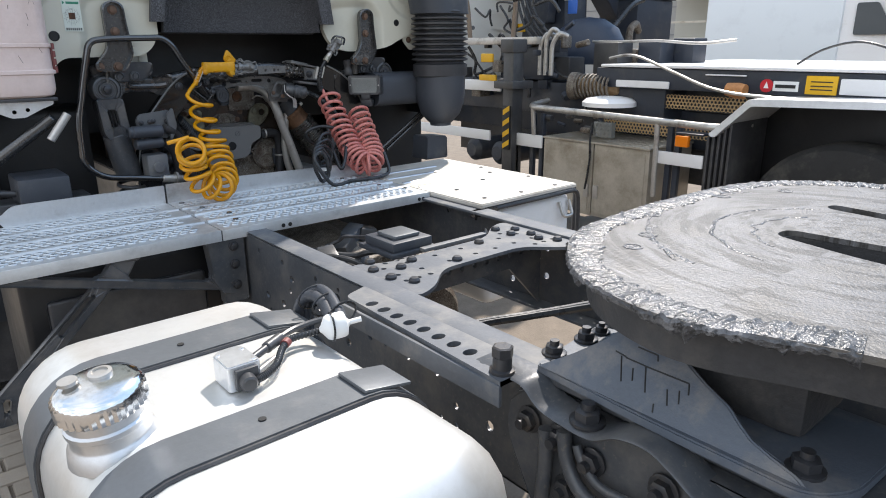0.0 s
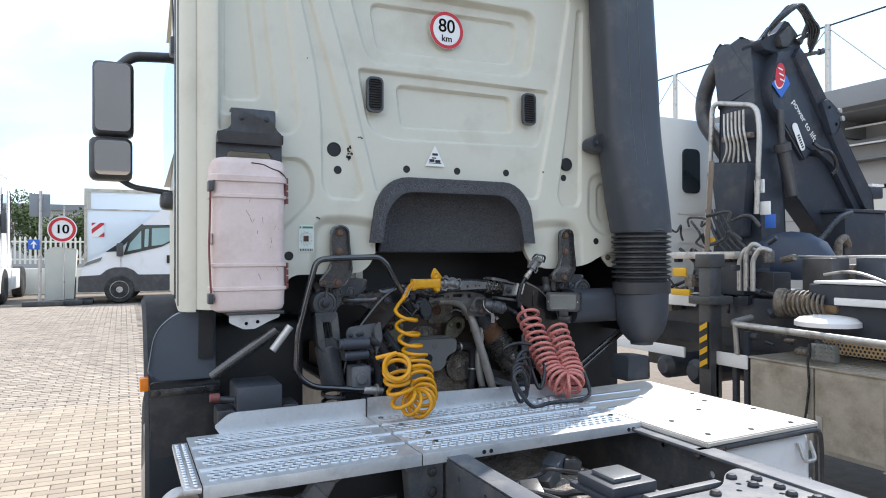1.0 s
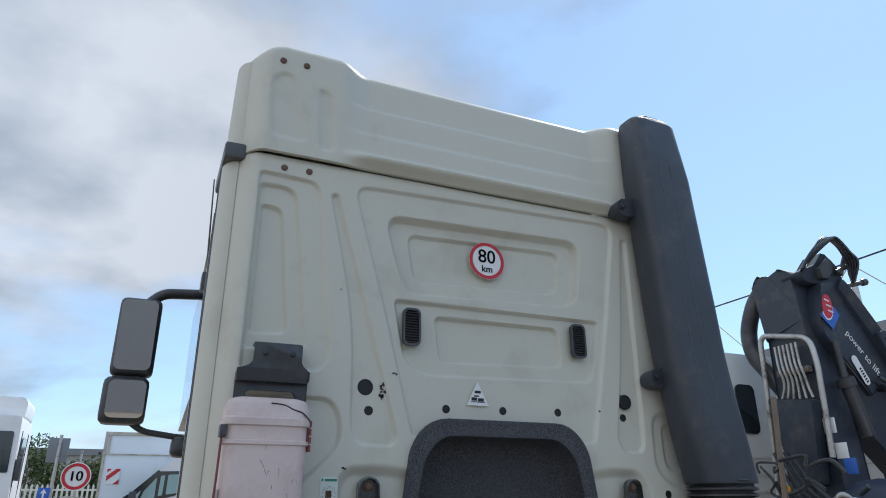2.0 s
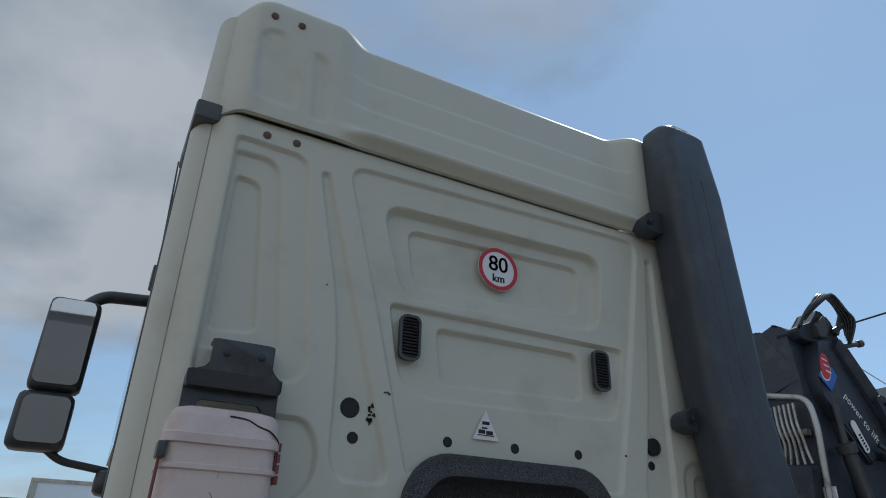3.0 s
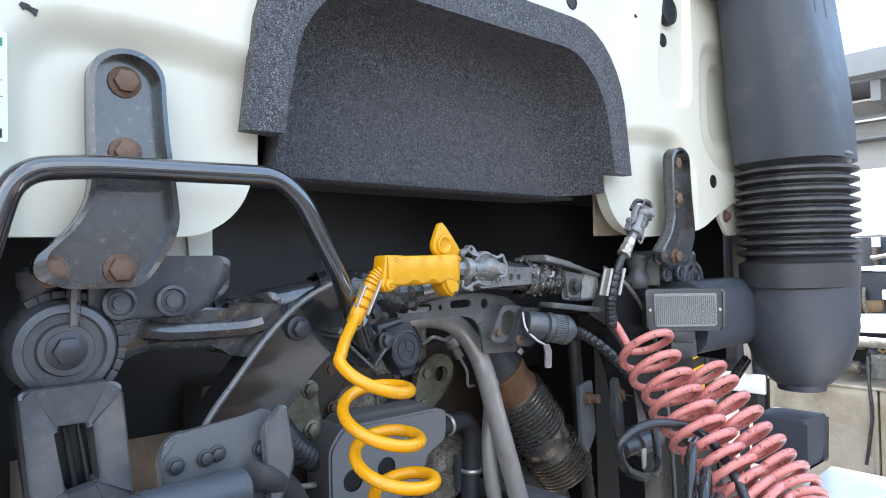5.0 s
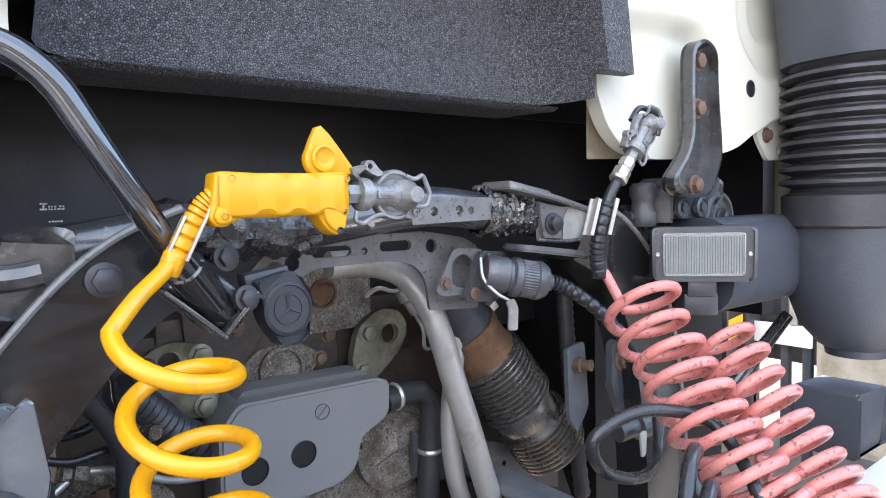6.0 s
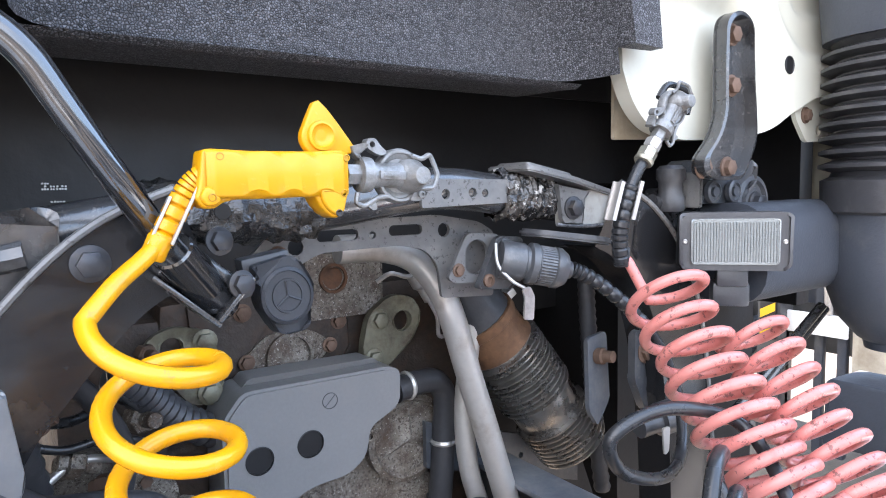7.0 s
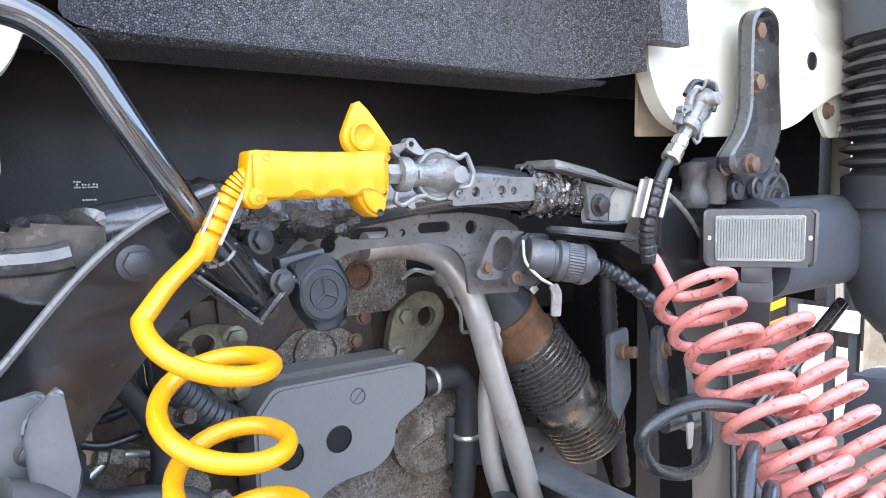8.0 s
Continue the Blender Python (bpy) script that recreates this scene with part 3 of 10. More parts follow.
def wall_y(X, Z):
    y = np.zeros(X.shape)
    y = y + pressed(X, Z, P_TRAP, 0.013, 0.009) + pressed(X, Z, P_UP, 0.034, 0.018) + pressed(X, Z, P_UPI, 0.017, 0.009)
    y = y + pressed(X, Z, P_LOW, 0.020, 0.010) + pressed(X, Z, P_LEFTO, 0.014, 0.009) + pressed(X, Z, P_LEFT, 0.016, 0.009) + pressed(X, Z, P_LEFTI, 0.015, 0.008)
    y = y + pressed(X, Z, P_MID, 0.015, 0.009) + pressed(X, Z, P_MIDR, 0.015, 0.009) + pressed(X, Z, P_LL, 0.018, 0.012) + pressed(X, Z, P_VB, 0.018, 0.011)
    y = y + pressed(X, Z, P_RR, 0.012, 0.022) + pressed(X, Z, P_RRI, 0.010, 0.018) + pressed(X, Z, P_BL, 0.026, 0.035) + pressed(X, Z, P_BR, 0.026, 0.035)
    y = y + 0.07 * np.clip((np.abs(X) - 0.99) / 0.075, 0, 1) ** 2      # rounded corners
    y = y + 0.012 * np.clip((Z - 2.885) / 0.04, 0, 1) ** 2              # lip under the roof seam
    return y


bm = sheet(spread(-1.065, 1.065, 0.0042), spread(1.44, 2.925, 0.0042), wall_y, cut=(ARCH, LOWCUT), thick=0.025)
part("rear_wall", bm, CREAM, cab)


def roof_y(X, Z):
    side = np.clip((np.abs(X + 0.02) - 0.545) / 0.15, 0, 1)
    side = side * side * (3 - 2 * side)
    mid = 1 - side
    y = -0.022 + mid * (0.010 + 0.025 * np.clip((Z - 3.0) / 0.40, 0, 1) ** 1.3)
    y = y + mid * (0.009 * np.clip((Z - 3.085) / 0.016, 0, 1) + 0.009 * np.clip((Z - 3.215) / 0.016, 0, 1))
    y = y - mid * 0.040 * np.clip((3.0 - Z) / 0.03, 0, 1) * np.clip((Z - 2.93) / 0.03, 0, 1)
    y = y + 0.13 * np.clip((Z - 3.38) / 0.09, 0, 1) ** 2.4
    y = y + 0.10 * np.clip((np.abs(X) - 0.98) / 0.085, 0, 1) ** 2
    y = y + pressed(X, Z, round_poly([(-0.985, 3.24), (-0.955, 3.28), (-0.905, 3.28), (-0.83, 2.99), (-0.965, 2.995)], 0.03), 0.010, 0.018)
    y = y + pressed(X, Z, round_poly([(-0.795, 3.25), (-0.745, 3.22), (-0.72, 2.975), (-0.775, 2.97)], 0.025), 0.011, 0.018)
    return y


bm = sheet(spread(-1.065, 1.065, 0.008), spread(2.928, 3.468, 0.007), roof_y, thick=0.02)
for v in bm.verts:
    mid = 1 - sstep(0.56, 0.70, abs(v.co.x + 0.02))
    if v.co.z > 3.2:
        v.co.z -= (0.022 * mid + 0.05 * sstep(0.93, 1.06, abs(v.co.x))) * (v.co.z - 3.2) / 0.268
part("roof_panel", bm, CREAM, cab, "cream moulded roof extension above a seam")


# sides, roof skin, front, door glass
def shell_strip(profile, z0, z1, flare=0.0):
    t = bmesh.new()
    zs = spread(z0, z1, 0.12)
    rows = [[t.verts.new((x * (1 - 0.02 * max(0.0, z - 2.9)), y, z)) for x, y in profile] for z in zs]
    for a, b in zip(rows, rows[1:]):
        for k in range(len(profile) - 1):
            t.faces.new((a[k], a[k + 1], b[k + 1], b[k]))
    return t


for s, nm in ((-1, "left"), (1, "right")):
    prof = [(s * 1.066, 0.069)] + [(s * (1.066 + 0.055 * math.sin(radians(a))), 0.069 + 0.09 * (1 - math.cos(radians(a)))) for a in range(15, 91, 15)]
    prof += [(s * 1.115, 0.32), (s * 1.10, 0.62), (s * 1.075, 1.2), (s * 1.05, 1.9), (s * 1.0, 2.12)]
    part("side_wall", shell_strip(prof, 1.43, 2.925), CREAM, cab)
    prof2 = [(x * 0.995, y) for x, y in prof]
    part("roof_side", shell_strip(prof2, 2.93, 3.36), CREAM, cab)
    bm = B()
    box(bm, s * 1.101 - 0.006, s * 1.101 + 0.006, 0.60, 0.625, 1.45, 2.9, 0.003)
    prism(bm, round_poly([(0.75, 2.15), (1.80, 2.05), (1.80, 2.70), (0.75, 2.78)], 0.06), s * 1.072 - 0.02, s * 1.072 + 0.02, "x")
    part("door_window", bm, GLASSD, cab, "dark cab door glass and seals")
bm = B()
prof = [(x, 3.33 + 0.03 * math.cos(x * 1.3)) for x in spread(-1.06, 1.06, 0.12)]
rows = [[bm.verts.new((x, y, z - 0.02 - 0.28 * sstep(1.2, 2.1, y))) for x, z in prof] for y in (0.10, 0.5, 1.0, 1.5, 2.1)]
for a, b in zip(rows, rows[1:]):
    for k in range(len(prof) - 1):
        bm.faces.new((a[k], a[k + 1], b[k + 1], b[k]))
part("roof_skin", bm, CREAM, cab)
bm = B()
box(bm, -1.0, 1.0, 2.10, 2.16, 1.0, 3.05, 0.05)
part("front_wall", bm, CREAM, cab)
bm = B()
box(bm, -0.99, 0.99, 0.47, 2.09, 1.40, 1.46, 0.01)
part("cab_floor", bm, SHADEWALL, cab)
# black gutter strip down the rear left pillar and clamp at the roof seam
bm = B()
sweep(bm, [(-1.116, 0.16, z) for z in spread(1.45, 2.90, 0.2)], 0.009, 8)
part("door_seal", bm, RUBBER, cab)
bm = B()
box(bm, -1.125, -1.045, 0.04, 0.40, 2.90, 2.965, 0.012)
part("seam_clamp", bm, BLACKP, cab, "black plastic clamp at the roof seam")

# vents
for vx in (-0.378, 0.376):
    zc = 2.303 if vx < 0 else 2.313
    bm = B()
    prism(bm, rrect(vx - 0.036, vx + 0.036, zc - 0.073, zc + 0.073, 0.022), -0.002, 0.013, "y",
          holes=[rrect(vx - 0.028, vx + 0.028, zc - 0.064, zc + 0.064, 0.016)])
    box(bm, vx - 0.03, vx + 0.03, 0.011, 0.015, zc - 0.066, zc + 0.066)
    vent = part("vent", bm, BLACKP, cab, "black louvred cab vent")
    # backing in near-black, so the gaps' shade comes from its colour
    bm = B()
    box(bm, vx - 0.029, vx + 0.029, 0.0085, 0.0105, zc - 0.065, zc + 0.065)
    part("vent_back", bm, PLUGM, vent)
    for i in range(12):
        bm = B()
        z = zc - 0.057 + i * 0.0104
        box(bm, -0.0285, 0.0285, -0.0045, 0.0045, -0.0018, 0.0018, m=pose(vx, 0.0035, z, 28))
        part("slat", bm, BLACKP, vent)

# rubber plugs and holes
for px, pz, r in ((-0.549, 2.067, 0.030), (-0.534, 1.985, 0.017), (0.588, 2.07, 0.031), (0.577, 2.006, 0.016), (-0.234, 2.004, 0.016), (0.006, 2.008, 0.016),
                  (0.256, 2.013, 0.016), (0.757, 1.705, 0.016), (-0.734, 1.639, 0.018)):
    bm = B()
    y0 = min(float(wall_y(np.array([px + dx]), np.array([pz + dz]))[0]) for dx, dz in ((0, 0), (r, 0), (-r, 0), (0, r), (0, -r))) + 0.001
    lathe(bm, [(r, 0.02), (r, 0.002), (r * 0.97, -0.002), (r * 0.84, -0.003), (r * 0.78, -0.0012), (0, -0.0012)], (px, y0, pz), (0, 1, 0), 22)
    part("plug", bm, PLUGM, cab)
for px, pz in ((-0.905, 2.872), (-0.81, 2.874), (-0.95, 3.335), (-0.856, 3.335)):
    bm = B()
    y0 = -0.024 if pz > 3 else 0.0
    lathe(bm, [(0.013, 0.004), (0.013, -0.003), (0.009, -0.005), (0, -0.005)], (px, y0, pz), (0, 1, 0), 14)
    part("rivet", bm, BOLTRUST, cab)

# paint chips
rng = random.Random(5)
for cx, cz, n, sx, sz in ((-0.487, 2.056, 14, 0.008, 0.018), (-0.452, 2.120, 3, 0.010, 0.004), (0.452, 2.02, 1, 0.003, 0.003), (-0.62, 1.78, 2, 0.01, 0.01), (-0.66, 2.42, 1, 0.003, 0.003)):
    for k in range(n):
        bm = B()
        x, z, r = cx + rng.gauss(0, sx) * 0.6, cz + rng.gauss(0, sz) * 0.8, rng.uniform(0.0025, 0.0075)
        y0 = float(wall_y(np.array([x]), np.array([z]))[0])
        prism(bm, [(x + r * rng.uniform(0.4, 1.5) * math.cos(a), z + r * rng.uniform(0.3, 1.6) * math.sin(a)) for a in (0, 1, 2.1, 3.2, 4.3, 5.3)], y0 - 0.0022, y0 - 0.0002)
        part("paint_chip", bm, INK, cab)


# stickers on the rear wall
def sticker80():
    y = 0.0435
    bm = B()
    prism(bm, circle(-0.028, 2.632, 0.0825, 40), y - 0.0015, y)
    st = part("speed_sticker", bm, STICKER, cab, "round white speed sticker with a red ring, reading 80 km")
    bm = B()
    prism(bm, circle(-0.028, 2.632, 0.0815, 40), y - 0.0026, y - 0.0015, holes=[circle(-0.028, 2.632, 0.0665, 40)])
    part("red_ring", bm, SIGNRED, st)
    bm = B()
    for dx in (-0.0008, 0, 0.0008):
        text_mesh(bm, "80", 0.083, rear_plane(-0.028 + dx, y - 0.0026, 2.648))
        text_mesh(bm, "km", 0.042, rear_plane(-0.028 + dx, y - 0.0026, 2.594))
    part("letters", bm, INK, st)


sticker80()
y = 0.0055
bm = B()
prism(bm, [(-0.152, 2.022), (-0.058, 2.022), (-0.105, 2.112)], y - 0.0015, y)
tri = part("triangle_sticker", bm, STICKER, cab, "white triangular warning sticker with small pictograms")
bm = B()
for x0, x1, z0, z1 in ((-0.118, -0.092, 2.068, 2.078), (-0.132, -0.108, 2.040, 2.052), (-0.104, -0.08, 2.038, 2.050), (-0.135, -0.075, 2.034, 2.037), (-0.12, -0.10, 2.055, 2.060)):
    box(bm, x0, x1, y - 0.0022, y - 0.0015, z0, z1)
part("pictogram", bm, INK, tri)
def sticker_part(name, bm, material, parent, label=""):
    """A piece of the inspection sticker, drawn to its true width and height."""
    bmesh.ops.transform(bm, matrix=Matrix.Translation((-0.6675, 0, 1.706)) @ Matrix.Diagonal((0.75, 1, 0.88, 1)) @ Matrix.Translation((0.6675, 0, -1.706)), verts=bm.verts)
    return part(name, bm, material, parent, label)


bm = B()
prism(bm, rrect(-0.706, -0.627, 1.648, 1.768, 0.003), -0.0025, -0.001)
dk = sticker_part("test_sticker", bm, MINT, cab, "mint inspection sticker with a month dial and a rusty square")
bm = B()
for k, n in enumerate(("12", "1", "2", "3", "4", "5", "6", "7", "8", "9", "10", "11")):
    a = radians(90 - 30 * k)
    text_mesh(bm, n, 0.0075, rear_plane(-0.667 + 0.030 * math.cos(a), -0.0025, 1.706 + 0.027 * math.sin(a)))
    sweep(bm, [(-0.667 + q * math.cos(a + 0.26), -0.0028, 1.706 + q * math.sin(a + 0.26)) for q in (0.014, 0.036)], 0.0004, 4)
for i in range(8):
    box(bm, -0.70 + i * 0.0088, -0.695 + i * 0.0088, -0.0033, -0.0025, 1.652, 1.662)
sticker_part("dial", bm, INK, dk)
bm = B()
prism(bm, [(-0.701, 1.750), (-0.701, 1.764), (-0.690, 1.757)], -0.0033, -0.0025)
box(bm, -0.686, -0.632, -0.0033, -0.0025, 1.752, 1.761)
sticker_part("heading_bar", bm, GREENINK, dk)
bm = B()
box(bm, -0.681, -0.654, -0.0035, -0.0025, 1.694, 1.719)
sticker_part("rusty_square", bm, RUST, dk)

# foam-lined recess behind the arch
def arch_line(x0, x1, z0, z1, r, n=7):
    pts = [(x0, z0)]
    for i in range(n + 1):
        a = radians(180 - 90 * i / n)
        pts.append((x0 + r + r * math.cos(a), z1 - r + r * math.sin(a)))
    for i in range(n + 1):
        a = radians(90 - 90 * i / n)
        pts.append((x1 - r + r * math.cos(a), z1 - r + r * math.sin(a)))
    pts.append((x1, z0))
    return pts


def slanted(pts, z0, z1, lean):
    """Draws the feet of an arch outwards."""
    return [(x + (1 if x > 0.01 else -1) * lean * (1 - sstep(z0, z1, z)), z) for x, z in pts]


foam = thing("sound_insulation", (0.0, 0.1, 1.66), "charcoal bead-foam lining in the arched recess of the cab wall", "insulation")
outer = slanted(arch_line(-0.372, 0.362, 1.692, 1.967, 0.135), 1.69, 1.95, 0.033)
inner = slanted(arch_line(-0.318, 0.296, 1.692, 1.906, 0.105), 1.69, 1.90, 0.038)
bm = B()
rows = []
for line, y in ((outer, 0.004), (outer, -0.016), (inner, -0.020), (inner, 0.012)):
    rows.append([bm.verts.new((x, y, z)) for x, z in line])
for a, b in zip(rows, rows[1:]):
    for k in range(len(outer) - 1):
        bm.faces.new((a[k], a[k + 1], b[k + 1], b[k]))
bm.faces.new([r[0] for r in rows])
bm.faces.new([r[-1] for r in rows])
part("arch_band", bm, FOAM, foam)
bm = B()
rows = []
low = 1.656


def dropped(line):
    """The same arch with its feet drawn down to the lower edge."""
    return [(x, low if z < 1.6921 else z) for x, z in line]


for k, (inset, y) in enumerate(((0.0, 0.006), (0.002, 0.035), (0.008, 0.062), (0.020, 0.084), (0.040, 0.098), (0.070, 0.104))):
    line = slanted(arch_line(-0.318 + inset, 0.296 - inset, 1.692, 1.906 - inset, 0.105 - inset * 0.4), 1.69, 1.90, 0.038)
    rows.append([bm.verts.new((x, y, z)) for x, z in dropped(line)])
for a, b in zip(rows, rows[1:]):
    for k in range(len(inner) - 1):
        bm.faces.new((a[k], a[k + 1], b[k + 1], b[k]))
bm.faces.new(rows[-1])
part("recess_liner", bm, FOAM, foam, smooth=60)
bm = B()
n = 24
rows = []
for z, y in ((low, 0.094), (low - 0.006, 0.104), (low - 0.004, 0.13), (low, 0.24)):
    rows.append([bm.verts.new((-0.352 + 0.705 * i / n, y, z)) for i in range(n + 1)])
for a, b in zip(rows, rows[1:]):
    for k in range(n):
        bm.faces.new((a[k], a[k + 1], b[k + 1], b[k]))
part("lower_lip", bm, FOAM, foam)
# panels that close the cab underside, deep shade put into their near-black colour
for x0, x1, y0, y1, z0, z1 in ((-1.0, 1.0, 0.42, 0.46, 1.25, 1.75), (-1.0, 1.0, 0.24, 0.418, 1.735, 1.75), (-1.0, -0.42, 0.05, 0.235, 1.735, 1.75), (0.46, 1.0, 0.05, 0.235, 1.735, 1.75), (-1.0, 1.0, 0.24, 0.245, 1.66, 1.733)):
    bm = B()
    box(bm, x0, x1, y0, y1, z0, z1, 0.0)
    part("underside_panel", bm, SHADEWALL, cab, "near-black panel under the cab, deep shade put into its colour")
rng = random.Random(14)
for k in range(26):
    bm = B()
    i, j = k % 9, k // 9
    if rng.random() < 0.85:
        x, z = -0.316 + 0.0034 * i + rng.uniform(-0.0006, 0.0006), 1.5160 + 0.0036 * j - (0.024 if k > 20 else 0)
        prism(bm, [(x + 0.0016 * rng.uniform(0.6, 1.3) * math.cos(q), z + 0.0016 * rng.uniform(0.6, 1.3) * math.sin(q)) for q in (0.3, 1.5, 2.8, 4.0, 5.2)], 0.417, 0.4195)
        part("label_fleck", bm, STICKER, cab)
    else:
        bm.free()
# near-black side panels added to hide the lit inner side walls
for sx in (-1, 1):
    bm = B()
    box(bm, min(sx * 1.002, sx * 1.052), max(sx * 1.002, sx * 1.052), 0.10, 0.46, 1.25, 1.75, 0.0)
    part("underside_panel", bm, SHADEWALL, cab)


# ---- chassis ----
RL, RR, RT = (-0.43, -0.36), (0.295, 0.368), 1.03
chassis = thing("chassis_frame", (0, -1.2, 0.72), "dark grey drilled truck chassis rails with a cross member", "truck chassis")
for nm, (a, b) in (("l", RL), ("r", RR)):
    s = 1 if a < 0 else -1
    web = a if a < 0 else b
    bm = B()
    rng = random.Random(3)
    holes = []
    for i in range(40):
        for zz in (0.985, 0.945, 0.905, 0.85, 0.80):
            if rng.random() < 0.42:
                holes.append((-0.84 - 0.052 * i + rng.choice((0, 0.012)), zz, rng.choice((0.007, 0.0085, 0.0085, 0.012))))
    prism(bm, rrect(-4.2, 1.6, 0.75, RT - 0.008, 0.004, 1), web if s > 0 else web - 0.008, web + 0.008 if s > 0 else web, "x", holes=holes)
    part("rail_web", bm, CHASSIS, chassis)
    bm = B()
    prism(bm, round_poly([(a, RT), (b, RT), (b, RT - 0.010), (a + 0.008 * (s > 0), RT - 0.010)], 0.003, 2), -4.2, 1.6, "y")
    prism(bm, round_poly([(a, 0.758), (b, 0.758), (b, 0.748), (a, 0.748)], 0.003, 2), -4.2, 1.6, "y")
    part("rail_flange", bm, DUSTY, chassis)
# cross member plate with perforations
bm = B()
holes = [(x, y, 0.008) for x in (-0.30, -0.22, -0.12, -0.02, 0.06, 0.14, 0.22) for y in (-1.335, -1.40)]
holes += [(x, y, 0.008) for x in (-0.31, -0.27, -0.23, 0.18, 0.22, 0.26) for y in (-1.30, -1.45)]
prism(bm, round_poly([(-0.36, -1.24), (-0.26, -1.30), (0.12, -1.30), (0.22, -1.22), (0.295, -1.20), (0.295, -1.56), (0.22, -1.53), (0.13, -1.44), (-0.18, -1.44), (-0.28, -1.53), (-0.36, -1.56)], 0.05),
      1.012, 1.022, "z", holes=holes)
cm = part("cross_member", bm, DUSTY, chassis)
bm = B()
prism(bm, [(-0.36, 1.015), (0.295, 1.015), (0.295, 0.78), (0.15, 0.93), (-0.2, 0.93), (-0.36, 0.78)], -1.375, -1.365, "y",
      holes=[(-0.3 + 0.05 * i, 0.975, 0.009) for i in range(12)])
part("cross_web", bm, CHASSIS, cm)
for x, y in ((-0.30, -1.27), (-0.33, -1.33), (-0.30, -1.47), (-0.26, -1.36), (-0.20, -1.33), (-0.33, -1.41), (0.2, -1.26), (0.25, -1.30), (0.25, -1.37), (0.20, -1.33), (0.26, -1.47), (0.06, -1.33), (-0.1, -1.41), (0.23, -1.42)):
    bm = B()
    lathe(bm, [(0.015, 0), (0.015, 0.006), (0.010, 0.012), (0, 0.013)], (x, y, 1.022), (0, 0, 1), 14)
    part("rivet", bm, BOLT, cm)

# ---- catwalk ----
def oval(cx, cy, a, b, n=10):
    return [(cx + a * math.cos(2 * math.pi * k / n), cy + b * math.sin(2 * math.pi * k / n)) for k in range(n)]


def tread(x0, x1, y0, y1, z, parent):
    """Anti-slip plate: four perforated bands with raised collars between smooth ribs, folded edges."""
    band, holes = (y1 - y0 - 0.03) / 4, []
    for i in range(4):
        for k in range(int((x1 - x0 - 0.05) / 0.030)):
            for j, dy in enumerate((-0.0335, -0.011, 0.011, 0.0335)):
                holes.append((x0 + 0.030 + 0.030 * k + 0.012 * (j % 2), y0 + 0.018 + band * (i + 0.46) + dy))
    bm = B()
    prism(bm, [(x0, y0), (x1, y0), (x1, y1), (x0, y1)], z - 0.004, z - 0.001, "z", holes=[oval(hx, hy, 0.0095, 0.0048, 8) for hx, hy in holes])
    part("sheet", bm, TREADM, parent)
    bm = B()
    for hx, hy in holes:
        o, i_ = oval(hx, hy, 0.0128, 0.0078, 8), oval(hx, hy, 0.0097, 0.0050, 8)
        ra = [bm.verts.new((px, py, z - 0.001)) for px, py in o]
        rb = [bm.verts.new((px, py, z + 0.0022)) for px, py in i_]
        for k in range(8):
            bm.faces.new((ra[k], ra[(k + 1) % 8], rb[(k + 1) % 8], rb[k]))
    tagged(part("pressed_collar", bm, TREADM, parent, smooth=0), kind="stuff")
    for i in range(3):
        yy = y0 + 0.018 + band * (i + 0.96)
        bm = B()
        prism(bm, round_poly([(yy - 0.0145, z - 0.002), (yy - 0.009, z + 0.006), (yy + 0.009, z + 0.006), (yy + 0.0145, z - 0.002)], 0.003, 3), x0 + 0.004, x1 - 0.004, "x")
        part("rib", bm, TREADM, parent)
    bm = B()
    box(bm, x0, x1, y0 - 0.003, y0 + 0.001, z - 0.036, z - 0.001, 0.001)
    part("front_lip", bm, TREADM, parent)


TREADM = mat("tread_aluminium", (0.60, 0.62, 0.63), 0.40, metal=0.5, var=0.10, scale=3, bump=0.08, dirt=(0.36, 0.37, 0.38), dirt_amount=0.35, dirt_scale=5)
deckA = thing("catwalk_plate", (-0.82, -0.55, 1.05), "ribbed silver aluminium catwalk plate on a dark bracket", "catwalk", group="catwalk plates")
tread(-1.125, -0.512, -0.757, -0.255, 1.05, deckA)
bm = B()
prism(bm, round_poly([(-1.02, 1.045), (-0.512, 1.045), (-0.512, 1.115), (-0.99, 1.115), (-1.04, 1.075)], [0.004, 0.004, 0.004, 0.02, 0.01]), -0.256, -0.250, "y")
part("kick_plate", bm, ALU, deckA)
bm = B()
box(bm, -1.172, -1.127, -0.757, -0.30, 1.030, 1.046, 0.004)
for i in range(18):
    for j in range(2):
        lathe(bm, [(0.007, 0), (0.005, 0.003), (0, 0.003)], (-1.16 + 0.02 * j, -0.735 + 0.024 * i, 1.046), (0, 0, 1), 8)
part("side_step_edge", bm, ALU, deckA, "studded grey aluminium edge strip")
deckB = thing("catwalk_plate", (-0.13, -0.55, 1.05), "ribbed silver aluminium catwalk plate between the chassis rails", "catwalk", group="catwalk plates")
tread(-0.508, 0.335, -0.757, -0.255, 1.05, deckB)
bm = B()
prism(bm, round_poly([(-0.505, 1.045), (0.335, 1.045), (0.335, 1.10), (-0.47, 1.118), (-0.505, 1.118)], 0.004), -0.256, -0.250, "y")
part("kick_plate", bm, ALU, deckB)
for x in (-0.30, -0.275, 0.28, 0.30):
    bm = B()
    lathe(bm, [(0.007, 0), (0.007, 0.0015), (0, 0.0015)], (x, -0.7605, 1.028), (0, -1, 0), 10)
    part("slot", bm, INK, deckB)
